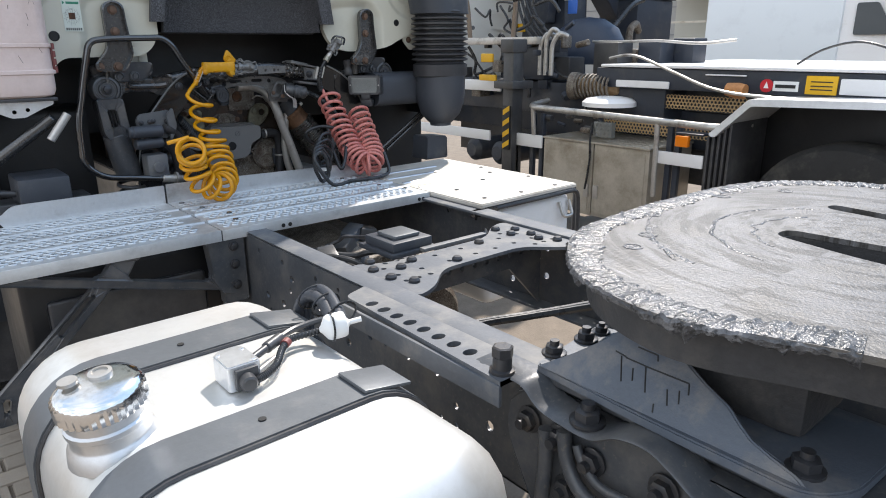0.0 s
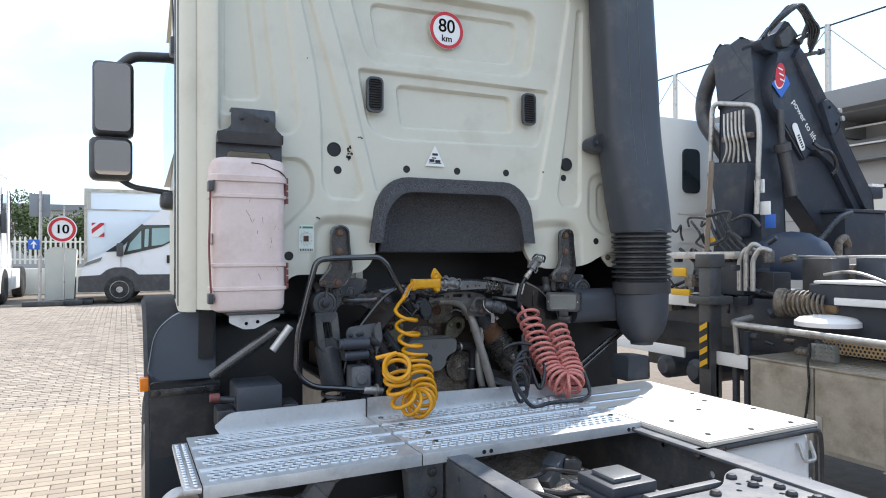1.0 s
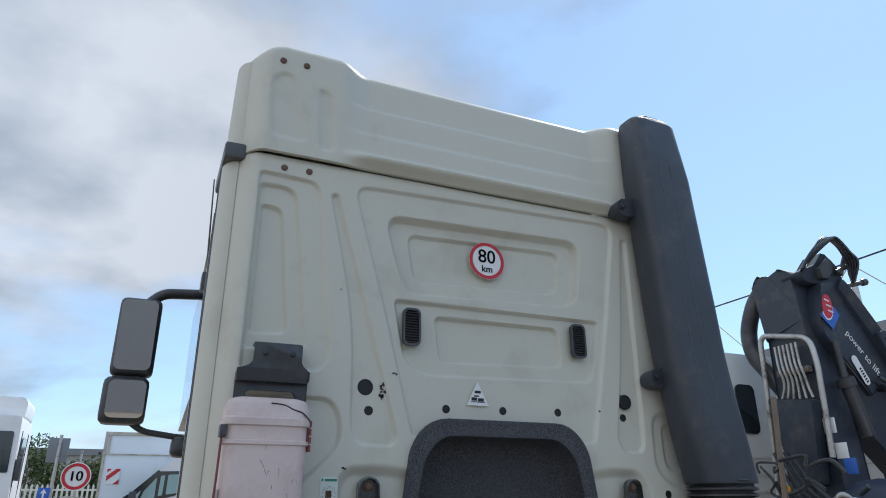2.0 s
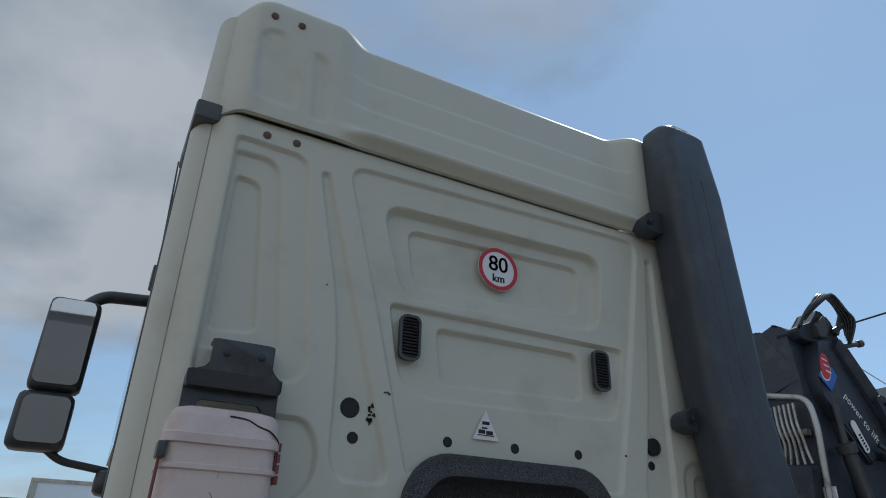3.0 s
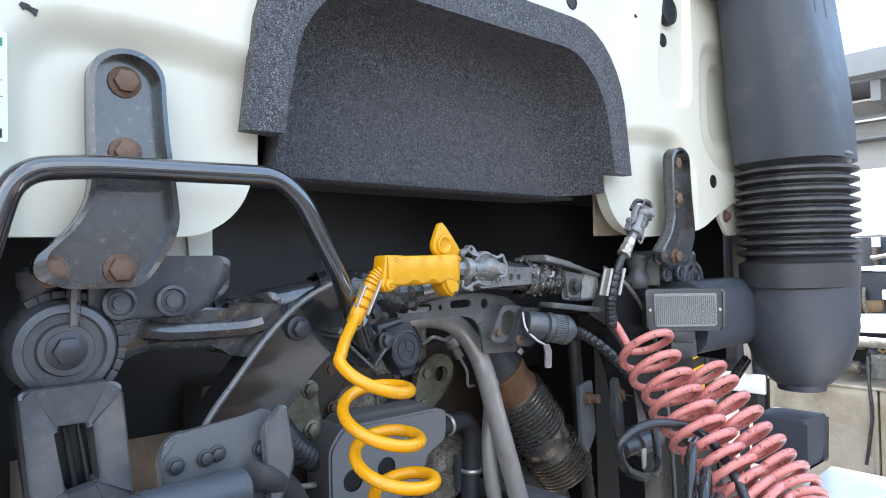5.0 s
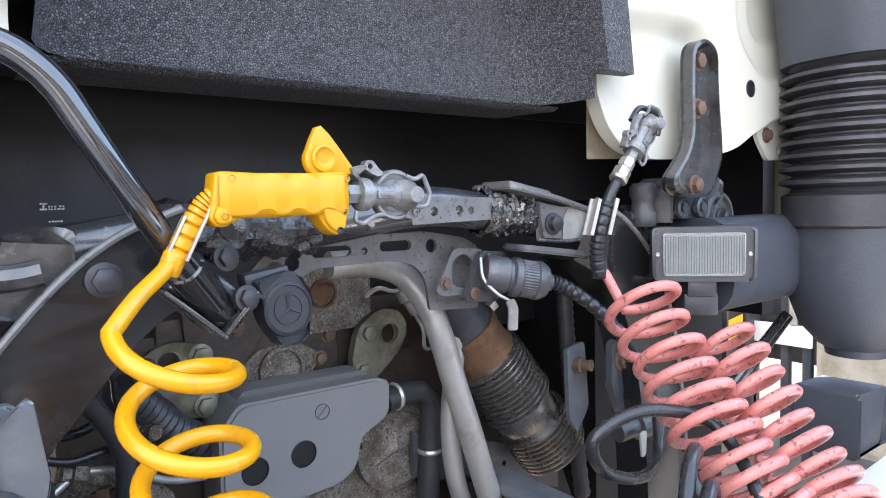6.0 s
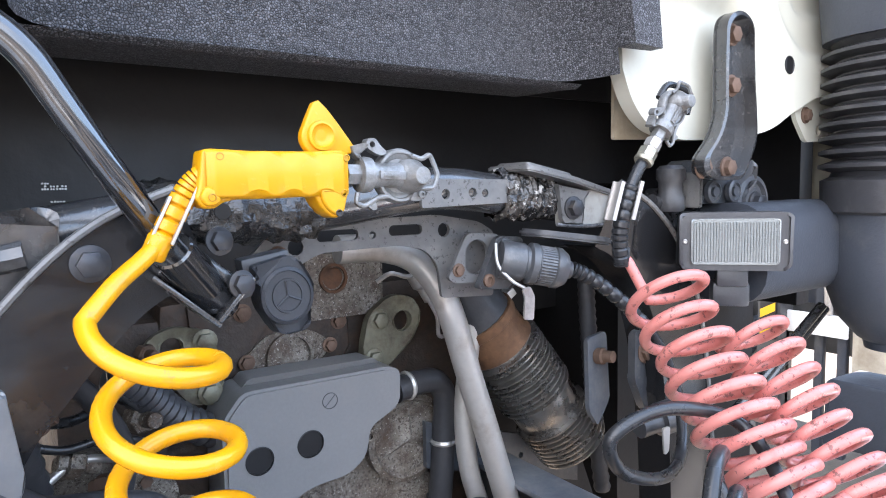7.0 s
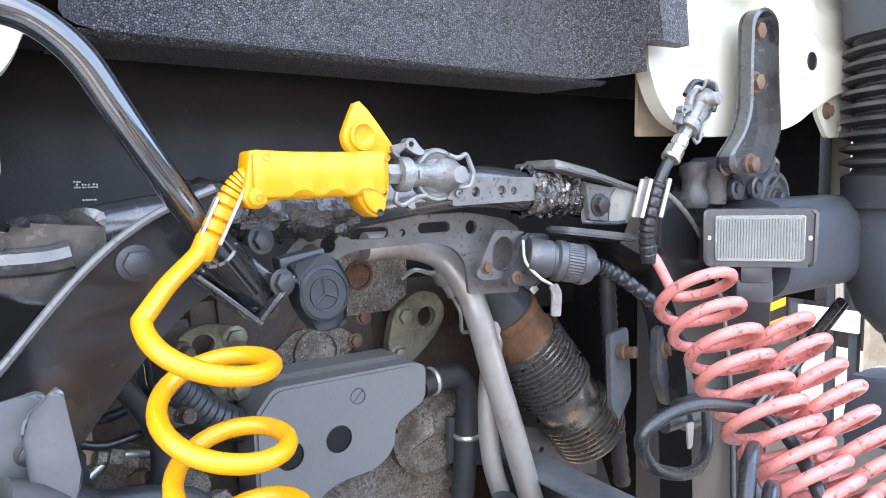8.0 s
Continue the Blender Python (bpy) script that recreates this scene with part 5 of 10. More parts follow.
# ---- cab suspension and portal frame behind the cab ----
PORTALM = mat("portal_grey", (0.125, 0.124, 0.122), 0.34, var=0.22, scale=6, bump=0.12, dirt=(0.19, 0.18, 0.165), dirt_amount=0.4, dirt_scale=12, spec=0.7, speck=((0.05, 0.047, 0.044), 120, 0.16))
def mount_bracket(dx, dy):
    t = thing("cab_mount", (0.565 + dx, dy, 1.50), "dark grey pressed steel cab mount with rusty bolts", "bracket", group="cab mounts")
    ol = round_poly([(0.0, 0.036), (0.037, 0.020), (0.040, -0.05), (0.049, -0.12), (0.052, -0.155), (0.034, -0.190), (0.012, -0.219), (-0.060, -0.219), (-0.088, -0.207), (-0.088, -0.188), (-0.052, -0.155), (-0.036, -0.12), (-0.038, -0.05), (-0.037, 0.018)],
                    [0.03, 0.02, 0.03, 0.03, 0.02, 0.02, 0.015, 0.015, 0.012, 0.02, 0.02, 0.02, 0.03, 0.02])
    ol = [(x + 0.567 + dx, z + 1.731) for x, z in ol]
    cxm, czm = 0.565 + dx, 1.63
    bm = B()
    prism(bm, ol, dy - 0.008, dy - 0.002, "y")
    part("web", bm, BLACKM, t)
    bm = B()
    inn = [(cxm + (x - cxm) * 0.87 + 0.0, czm + (z - czm) * 0.955) for x, z in ol]
    k = len(ol)
    rows = [[bm.verts.new((x, y, z)) for x, z in o] for o, y in ((ol, dy - 0.004), (ol, dy - 0.024), (inn, dy - 0.026), (inn, dy - 0.008))]
    for a, b in zip(rows, rows[1:]):
        for i in range(k):
            bm.faces.new((a[i], a[(i + 1) % k], b[(i + 1) % k], b[i]))
    part("flange", bm, BLACKM, t)
    for x, z in ((0.567, 1.731), (0.567, 1.655), (0.496, 1.531), (0.560, 1.531)):
        bm = B()
        hexbolt(bm, (x + dx, dy - 0.008, z), (0, -1, 0), 0.0125, 0.012)
        part("bolt", bm, BOLTRUST, t)
    bm = B()
    prism(bm, round_poly([(0.535 + dx, 1.545), (0.690 + dx, 1.545), (0.690 + dx, 1.50), (0.650 + dx, 1.475), (0.535 + dx, 1.475)], 0.014), dy + 0.022, dy + 0.080, "y", bev=0.006)
    lug = part("rear_lug", bm, CHASSIS, t)
    for x in (0.566, 0.622):
        bm = B()
        lathe(bm, [(0.018, 0.0), (0.018, 0.008), (0.014, 0.010), (0.012, 0.006), (0.008, 0.006), (0.008, 0.011), (0, 0.011)], (x + dx, dy + 0.022, 1.494), (0, -1, 0), 18)
        part("boss", bm, CHASSIS, lug)
    bm = B()
    lathe(bm, [(0.019, -0.035), (0.022, -0.030), (0.022, -0.012), (0.018, -0.006), (0.018, 0.010), (0.022, 0.016), (0.022, 0.030), (0.016, 0.036)], (0.496 + dx, dy + 0.045, 1.500), (0, 0, 1), 20)
    part("buffer", bm, RUBBER, t, "black rubber buffer")
    bm = B()
    prism(bm, round_poly([(0.518 + dx, 1.525), (0.528 + dx, 1.525), (0.526 + dx, 1.470), (0.516 + dx, 1.470)], 0.003), dy + 0.012, dy + 0.06, "y", bev=0.002)
    part("side_strap", bm, PORTALM, t)
    return t


mount_bracket(0.0, -0.002)
mount_bracket(-1.098, 0.012)


def pivot(cx, cz, y, x_to, z_to):
    """A rubber bush with a bolt and its pressed arm, which runs to (x_to, z_to)."""
    s = 1 if x_to > cx else -1
    t = thing("cab_pivot_arm", (cx, y, cz - 0.06), "black pressed steel pivot arm with a round rubber bush", "suspension arm", group="pivot arms")
    bm = B()
    lathe(bm, [(0.052, 0.05), (0.052, 0.0), (0.047, -0.010), (0.039, -0.012), (0.037, -0.005), (0.028, -0.005), (0.026, -0.012), (0, -0.012)], (cx, y, cz), (0, 1, 0), 32)
    part("bush", bm, CHASSIS, t)
    bm = B()
    hexbolt(bm, (cx, y - 0.012, cz), (0, -1, 0), 0.0145, 0.016)
    part("bolt", bm, BOLT, t)
    bm = B()
    top = [(cx + s * 0.03, cz + 0.055), (cx + s * 0.10, cz + 0.030), (cx + s * 0.19, cz + 0.030), (x_to - s * 0.06, z_to + 0.035), (x_to, z_to + 0.045)]
    bot = [(x_to, z_to - 0.05), (x_to - s * 0.07, z_to - 0.035), (cx + s * 0.17, cz - 0.018), (cx + s * 0.08, cz - 0.012), (cx + s * 0.03, cz - 0.05)]
    prism(bm, round_poly(top + bot, 0.02), y + 0.024, y + 0.064, "y", bev=0.008)
    part("arm", bm, BLACKM, t)
    bm = B()
    sweep(bm, smoothed([(cx + s * 0.085, y + 0.021, cz + 0.012), (cx + s * 0.12, y + 0.024, cz + 0.006), (cx + s * 0.20, y + 0.024, cz + 0.004), (cx + s * 0.23, y + 0.021, cz + 0.008)]), 0.012, 8)
    part("swage", bm, BLACKM, t)
    return t


pivot(-0.585, 1.449, 0.035, -0.33, 1.455)
pivot(0.690, 1.473, 0.03, 0.42, 1.437)
bm = B()
for i in range(14):
    a = radians(60 + i * 13)
    box(bm, -0.006, 0.006, -0.004, 0.05, 0.053, 0.061, 0.001, m=pose(-0.585, 0.04, 1.449, 0, math.degrees(a) - 90, 0))
solo("toothed_ring", bm, RUBBER, "black toothed rubber ring round the pivot bush", "rubber ring")

LEGM = mat("leg_enamel", (0.014, 0.014, 0.015), 0.20, var=0.18, scale=3, bump=0.05, fine=60, dirt=(0.075, 0.068, 0.06), dirt_amount=0.18, dirt_scale=4, spec=0.6, coat=0.15)
PLUGG = mat("grey_plug", (0.062, 0.064, 0.068), 0.38, var=0.15, scale=20, bump=0.1, dirt=(0.16, 0.155, 0.15), dirt_amount=0.3, dirt_scale=30, spec=0.7)
portal = thing("portal_frame", (0.05, 0.08, 1.0), "black tubular portal frame smeared with grease behind the cab", "frame")
bm = B()
sweep(bm, smoothed([(-0.34, 0.10, 1.47), (-0.22, 0.095, 1.487), (-0.09, 0.09, 1.487), (0.075, 0.09, 1.507), (0.19, 0.085, 1.497), (0.30, 0.085, 1.483), (0.42, 0.09, 1.465)], 6), 0.027, 18)
beam = part("beam", bm, BLACKM, portal)
# face in lighter grey: the sky's reflection is put into its colour
bm = B()
prism(bm, round_poly([(0.045, 1.519), (0.178, 1.517), (0.180, 1.487), (0.045, 1.484)], 0.004), 0.0585, 0.064, "y", holes=[(0.080, 1.500, 0.0065), (0.121, 1.501, 0.0065), (0.141, 1.500, 0.0055)])
part("face_plate", bm, PORTALM, beam, "grey face plate with three holes, sky sheen put into its colour")
bm = B()
lathe(bm, [(0.008, 0), (0.008, 0.004), (0, 0.004)], (-0.190, 0.0565, 1.4885), (0, -1, 0), 16)
part("hole", bm, INK, beam)
# lumpy grease on the joints
for x0, x1, seed in ((0.176, 0.266, 1), (-0.26, -0.08, 2)):
    bm = B()
    rng = random.Random(seed)
    n, k = 26, 24
    rows = []
    for i in range(n + 1):
        x = x0 + (x1 - x0) * i / n
        zc = 1.497 if x > 0 else 1.486
        r = (0.0325 if seed == 1 else 0.031) * (0.92 if i in (0, n) else 1)
        rows.append([bm.verts.new((x, 0.087 + (r + rng.uniform(-0.003, 0.006)) * math.cos(2 * math.pi * j / k), zc + (r + rng.uniform(-0.003, 0.006)) * math.sin(2 * math.pi * j / k))) for j in range(k)])
    for a, b in zip(rows, rows[1:]):
        for j in range(k):
            bm.faces.new((a[j], a[(j + 1) % k], b[(j + 1) % k], b[j]))
    # the first smear's pale flecks are glints of light put into the colour
    part("grease_smear", bm, mat("black_grease", (0.020, 0.019, 0.018), 0.12, var=0.5, scale=30, bump=1.0, fine=120, dirt=(0.10, 0.085, 0.07), dirt_amount=0.4, dirt_scale=40, speck=((0.42, 0.40, 0.37), 70, 0.20), spec=0.9) if seed == 1 else mat("old_grease", (0.018, 0.017, 0.016), 0.16, var=0.5, scale=24, bump=0.8, fine=120, dirt=(0.07, 0.06, 0.05), dirt_amount=0.35, dirt_scale=30, spec=0.8), beam, smooth=24)
bm = B()
prism(bm, round_poly([(0.215, 0.03), (0.30, 0.03), (0.42, 0.055), (0.42, 0.12), (0.215, 0.12)], 0.012), 1.526, 1.534, "z", bev=0.002)
prism(bm, round_poly([(0.225, 0.045), (0.31, 0.045), (0.31, 0.11), (0.225, 0.11)], 0.008), 1.534, 1.540, "z", bev=0.002)
bmesh.ops.transform(bm, matrix=pose(0.19, 0, 1.532, 0, 11, 0) @ pose(-0.215, 0, -1.53), verts=bm.verts)
part("pad", bm, PORTALM, portal)
bm = B()
prism(bm, [(0.268, 1.462), (0.273, 1.457), (0.308, 1.455), (0.312, 1.489), (0.322, 1.499), (0.261, 1.509)], 0.050, 0.056, "y", bev=0.001)
pl = part("end_plate", bm, PORTALM, portal)
bm = B()
hexbolt(bm, (0.288, 0.050, 1.477), (0, -1, 0), 0.012, 0.013)
part("bolt", bm, BOLT, pl)
bm = B()
prism(bm, round_poly([(0.270, 1.452), (0.372, 1.452), (0.376, 1.492), (0.345, 1.500), (0.270, 1.500)], 0.006), 0.058, 0.064, "y", bev=0.0015)
part("cheek_plate", bm, mat("bare_plate", (0.30, 0.295, 0.27), 0.42, var=0.15, scale=8, bump=0.1, dirt=(0.12, 0.10, 0.08), dirt_amount=0.4, dirt_scale=14), portal, "dull pale steel cheek plate")
bm = B()
sweep(bm, smoothed([(0.262, 0.054, 1.455), (0.30, 0.053, 1.451), (0.34, 0.054, 1.450), (0.372, 0.056, 1.451)], 6), 0.0028, 8)
part("weld_seam", bm, GREASE, portal)
# arched side plates
def side_plate(s, line, hw):
    """Pressed arch leg along a centre line: a face, a proud rim on its outer edge and a folded inner edge."""
    bm = B()
    pts = smoothed([(x, 0, z) for x, z in line], 6)
    rows = [[], [], [], []]
    for i, p in enumerate(pts):
        a, b = pts[max(0, i - 1)], pts[min(len(pts) - 1, i + 1)]
        d = (b - a).normalized()
        nrm = Vector((-d.z, 0, d.x)) * s
        rows[0].append(bm.verts.new(p + nrm * hw + Vector((0, 0.10, 0))))
        rows[1].append(bm.verts.new(p + nrm * hw + Vector((0, 0.045, 0))))
        rows[2].append(bm.verts.new(p - nrm * hw + Vector((0, 0.055, 0))))
        rows[3].append(bm.verts.new(p - nrm * hw + Vector((0, 0.12, 0))))
    for a, b in zip(rows, rows[1:]):
        for i in range(len(a) - 1):
            bm.faces.new((a[i], a[i + 1], b[i + 1], b[i]))
    leg = part("arch_leg", bm, LEGM, portal)
    bm = B()
    out = []
    for i, p in enumerate(pts):
        a, b = pts[max(0, i - 1)], pts[min(len(pts) - 1, i + 1)]
        d = (b - a).normalized()
        out.append(p + Vector((-d.z, 0, d.x)) * s * (hw + 0.001) + Vector((0, 0.044, 0)))
    sweep(bm, out, 0.0042, 8)
    part("rim", bm, PORTALM, leg)
    return leg


side_plate(1, [(-0.475, 0.95), (-0.46, 1.13), (-0.433, 1.24), (-0.400, 1.310), (-0.365, 1.355), (-0.315, 1.412), (-0.272, 1.446), (-0.22, 1.468)], 0.045)
side_plate(1, [(0.36, 1.465), (0.43, 1.43), (0.49, 1.37), (0.535, 1.27), (0.565, 1.10), (0.575, 0.95)], 0.05)
bm = B()
lathe(bm, [(0.0165, 0), (0.0165, 0.004), (0.014, 0.005)], (-0.308, 0.046, 1.447), (0, -1, 0), 24)
hexbolt(bm, (-0.308, 0.042, 1.447), (0, -1, 0), 0.0122, 0.013, washer=False)
part("leg_bolt", bm, BOLT, portal)
# slotted plate under the beam
bm = B()
ol = round_poly([(-0.150, 1.420), (-0.117, 1.455), (-0.083, 1.468), (0.119, 1.472), (0.19, 1.46), (0.218, 1.444), (0.215, 1.352), (0.125, 1.358), (0.120, 1.403), (0.099, 1.427), (0.056, 1.434), (-0.055, 1.432), (-0.085, 1.415), (-0.122, 1.412)],
                [0.01, 0.01, 0.01, 0.01, 0.01, 0.01, 0.006, 0.006, 0.02, 0.02, 0.01, 0.02, 0.01, 0.006])
prism(bm, ol, 0.136, 0.142, "y", holes=[rrect(-0.056, 0.000, 1.445, 1.459, 0.0065), rrect(0.044, 0.095, 1.447, 1.461, 0.0065), (0.130, 1.451, 0.010), (0.020, 1.450, 0.005), (-0.083, 1.441, 0.010)])
sp = part("slotted_plate", bm, PORTALM, portal)
bm = B()
prism(bm, round_poly([(0.116, 1.388), (0.148, 1.447), (0.205, 1.443), (0.192, 1.378), (0.126, 1.381)], 0.01), 0.108, 0.114, "y", holes=[round_poly([(0.143, 1.396), (0.146, 1.430), (0.166, 1.440), (0.184, 1.428), (0.183, 1.402), (0.164, 1.388)], 0.012)])
part("eye_plate", bm, PORTALM, sp)
bm = B()
hexbolt(bm, (0.133, 0.108, 1.398), (0, -1, 0), 0.007, 0.006)
part("bolt", bm, BOLTRUST, sp)
bm = B()
hexbolt(bm, (-0.105, 0.136, 1.432), (0, -1, 0), 0.009, 0.008)
part("bolt", bm, BOLTRUST, sp)

# ---- trailer coupling handle and hoses ----
HY = -0.047
yh = thing("brake_hose_handle", (-0.17, HY, 1.48), "bright yellow moulded hose handle with a grey coupling head", "hose coupling")
bm = B()
OUT = [(-0.2365, 1.5405), (-0.230, 1.5415), (-0.199, 1.5402), (-0.150, 1.5405), (-0.114, 1.5425), (-0.1085, 1.538), (-0.110, 1.503), (-0.114, 1.487), (-0.122, 1.481), (-0.131, 1.486), (-0.138, 1.494), (-0.142, 1.502),
       (-0.175, 1.5005), (-0.212, 1.5005), (-0.222, 1.498), (-0.228, 1.4935), (-0.237, 1.4935), (-0.2435, 1.502), (-0.2405, 1.512)]
soft_plate(bm, round_poly(OUT, 0.003, 4), HY - 0.0115, HY + 0.0165, 0.003, 3)
# raised face with three finger hollows above and below
hol = lambda x, c0: sum(math.cos((x - c) / 0.0135 * math.pi / 2) ** 1.4 if abs(x - c) < 0.0135 else 0.0 for c in (c0, c0 + 0.030, c0 + 0.060))
cols = []
for i in range(73):
    x = -0.2345 + 0.1240 * i / 72
    d, e = hol(x, -0.198), hol(x, -0.194)
    back = 0.004 * (1 - sstep(0, 4, i)) + 0.004 * sstep(68, 72, i)
    cols.append([bm.verts.new((x, HY + y_ + back, z)) for z, y_ in ((1.5400, -0.009), (1.5398, -0.0150 + 0.005 * d), (1.5385, -0.0166 + 0.005 * d), (1.5375 - 0.004 * d, -0.0172 + 0.002 * d), (1.5365 - 0.0085 * d, -0.0175),
                                                                (1.5210, -0.0178), (1.5045 + 0.004 * e, -0.0175), (1.5030 + 0.002 * e, -0.0166 + 0.002 * e), (1.5018, -0.0150 + 0.004 * e), (1.5012, -0.009))])
for a, b in zip(cols, cols[1:]):
    for j in range(len(a) - 1):
        bm.faces.new((a[j], b[j], b[j + 1], a[j + 1]))
soft_plate(bm, round_poly([(-0.236, 1.512), (-0.226, 1.508), (-0.224, 1.499), (-0.230, 1.4955), (-0.237, 1.496), (-0.241, 1.503)], 0.003, 3), HY - 0.0168, HY, 0.0025, 3)
soft_plate(bm, round_poly([(-0.1125, 1.508), (-0.1125, 1.503), (-0.116, 1.488), (-0.122, 1.4835), (-0.130, 1.488), (-0.136, 1.4955), (-0.139, 1.508)], 0.003, 3), HY - 0.0166, HY, 0.0025, 3)
body = part("grip", bm, YELLOW, yh)
# darker yellow: the shade in the small screw recesses is put into colour
SCREWY = mat("recess_yellow", (0.42, 0.22, 0.01), 0.5, var=0.25, scale=60, bump=0.1)
for x, z in ((-0.2245, 1.535), (-0.2315, 1.5025), (-0.1135, 1.535), (-0.1165, 1.504), (-0.122, 1.4865)):
    bm = B()
    lathe(bm, [(0.0034, 0), (0.0033, 0.0011), (0.0026, 0.0013), (0.0022, -0.0004), (0, -0.0004)], (x, HY - 0.0166, z), (0, -1, 0), 14)
    part("screw", bm, BOLT if z < 1.49 else SCREWY, body)
bm = B()
flap = [(-0.135 + 0.0165 * math.cos(radians(q)), 1.5595 + 0.0165 * math.sin(radians(q))) for q in range(150, 300, 15)] + [(-0.118, 1.5435), (-0.104, 1.5455), (-0.099, 1.551), (-0.106, 1.560), (-0.116, 1.573), (-0.126, 1.585), (-0.134, 1.592), (-0.139, 1.590), (-0.144, 1.580)]
flap = [(x + 0.002, z - 0.006) for x, z in flap]
soft_plate(bm, flap, HY - 0.004, HY + 0.006, 0.002, 3)
lathe(bm, [(0.0135, 0.0), (0.0130, 0.004), (0.0105, 0.0045), (0.0090, 0.0020), (0.005, 0.0004), (0, 0.0002)], (-0.131, HY - 0.0036, 1.555), (0, -1, 0), 24)
part("dust_flap", bm, YELLOW, yh, "yellow dust flap")


DIECAST = mat("die_cast", (0.25, 0.25, 0.245), 0.44, metal=0.45, var=0.2, scale=40, bump=0.35, fine=160, dirt=(0.10, 0.095, 0.085), dirt_amount=0.45, dirt_scale=45)


def coupling_head(parent, p, ax, up, s=1.0):
    """A palm coupling: neck, domed body, round boss, toothed half ring and locking lug; ax: from the hose outwards."""
    a = Vector(ax).normalized()
    f = Vector(up).normalized()
    w = f.cross(a)
    m = Matrix((a, w, f)).transposed().to_4x4()
    m.translation = Vector(p)

    def piece(name, t, parent, label=""):
        bm = B()
        bmesh.ops.scale(t, vec=(s, s, s), verts=t.verts)
        merge(bm, t, m)
        return part(name, bm, DIECAST, parent, label)

    t = bmesh.new()
    lathe(t, [(0.0105, 0), (0.0105, 0.014)], (0, 0, 0), (1, 0, 0), 6)
    lathe(t, [(0.012, 0.013), (0.0165, 0.014), (0.0172, 0.019), (0.0165, 0.025), (0.0125, 0.026), (0.0115, 0.045), (0.0125, 0.062)], (0, 0, 0), (1, 0, 0), 26)
    lathe(t, [(0.018, -0.004), (0.0165, 0.006), (0.0125, 0.013), (0.0098, 0.018), (0.0090, 0.025), (0.0080, 0.0262), (0, 0.0262)], (0.070, 0, 0), (0, -1, 0), 26)
    hd = piece("coupling_head", t, parent, "grey die-cast coupling head")
    t = bmesh.new()
    box(t, 0.030, 0.058, -0.0150, -0.009, -0.0042, 0.0042, 0.0012)
    box(t, 0.033, 0.052, -0.0160, -0.014, -0.0020, 0.0020, 0.0006)
    piece("rib", t, hd)
    t = bmesh.new()
    lathe(t, [(0.0265, 0.0075), (0.0268, -0.001), (0.0250, -0.004), (0.0225, -0.004), (0.0215, -0.001), (0.0185, 0.000), (0.0165, 0.002)], (0.058, 0, 0), (0, 1, 0), 30)
    piece("claw_ring", t, hd)
    # bent claw frame at the outer end, an eye above and a hook below
    t = bmesh.new()
    sweep(t, bent([(0.070, -0.004, 0.020), (0.080, -0.006, 0.0165), (0.089, -0.007, 0.0225), (0.099, -0.007, 0.002), (0.094, -0.007, -0.011), (0.078, -0.005, -0.0125)], 0.004, 4), 0.0026, 8)
    piece("claw", t, hd)
    t = bmesh.new()
    prism(t, round_poly([(0.004, 0.026), (0.020, 0.030), (0.021, 0.025), (0.012, 0.018), (0.014, 0.013), (0.006, 0.020)], 0.002), -0.005, 0.005, "y", bev=0.001)
    prism(t, round_poly([(0.020, 0.034), (0.029, 0.035), (0.034, 0.028), (0.042, 0.022), (0.036, 0.018), (0.027, 0.021), (0.019, 0.026)], 0.004), -0.006, 0.004, "y", holes=[(0.0258, 0.0285, 0.003)])
    piece("eye", t, hd)
    t = bmesh.new()
    sweep(t, bent([(0.012, -0.002, -0.017), (0.010, -0.003, -0.027), (0.018, -0.003, -0.030), (0.034, -0.003, -0.021), (0.044, -0.003, -0.020)], 0.003, 4), 0.0026, 8)
    prism(t, round_poly([(0.020, -0.028), (0.029, -0.034), (0.033, -0.032), (0.030, -0.023)], 0.002), -0.003, 0.003, "y")
    piece("hook", t, hd)
    t = bmesh.new()
    prism(t, round_poly([(0.066, -0.024), (0.074, -0.012), (0.086, -0.012), (0.086, -0.021), (0.078, -0.025)], 0.004), -0.006, 0.004, "y", bev=0.001)
    lathe(t, [(0.0036, 0), (0.0036, 0.002), (0.002, 0.0025), (0.002, 0.001), (0, 0.001)], (0.080, -0.006, -0.018), (0, -1, 0), 12)
    piece("lug", t, hd)
    return hd


coupling_head(yh, (-0.108, HY - 0.002, 1.521), (1, -0.02, -0.03), (0.03, 0, 1), 0.98)
bm = B()
ax = [Vector((-0.226, HY, 1.522)), Vector((-0.237, -0.043, 1.517)), Vector((-0.248, -0.040, 1.503)), Vector((-0.267, -0.036, 1.467))]
cl = smoothed(ax, 24)
sweep(bm, cl, [0.0072 if i % 6 == 5 else 0.0102 for i in range(len(cl))], 14)
part("bend_guard", bm, YHOSE, yh)
bm = B()
for o in (-0.0115, 0.0115):
    d = Vector((0.62, -0.3, 0.25)).normalized() * o
    p, q = Vector((-0.248, -0.043, 1.508)) + d, Vector((-0.270, -0.040, 1.462)) + d
    t = bmesh.new()
    box(t, -0.008, 0.008, -0.0012, 0.0012, 0, (q - p).length, 0.0008)
    merge(bm, t, look(p, q) @ pose(0, 0, 0, 180, 0, 0))
part("clip", bm, STEEL, yh, "bare steel hose clip")


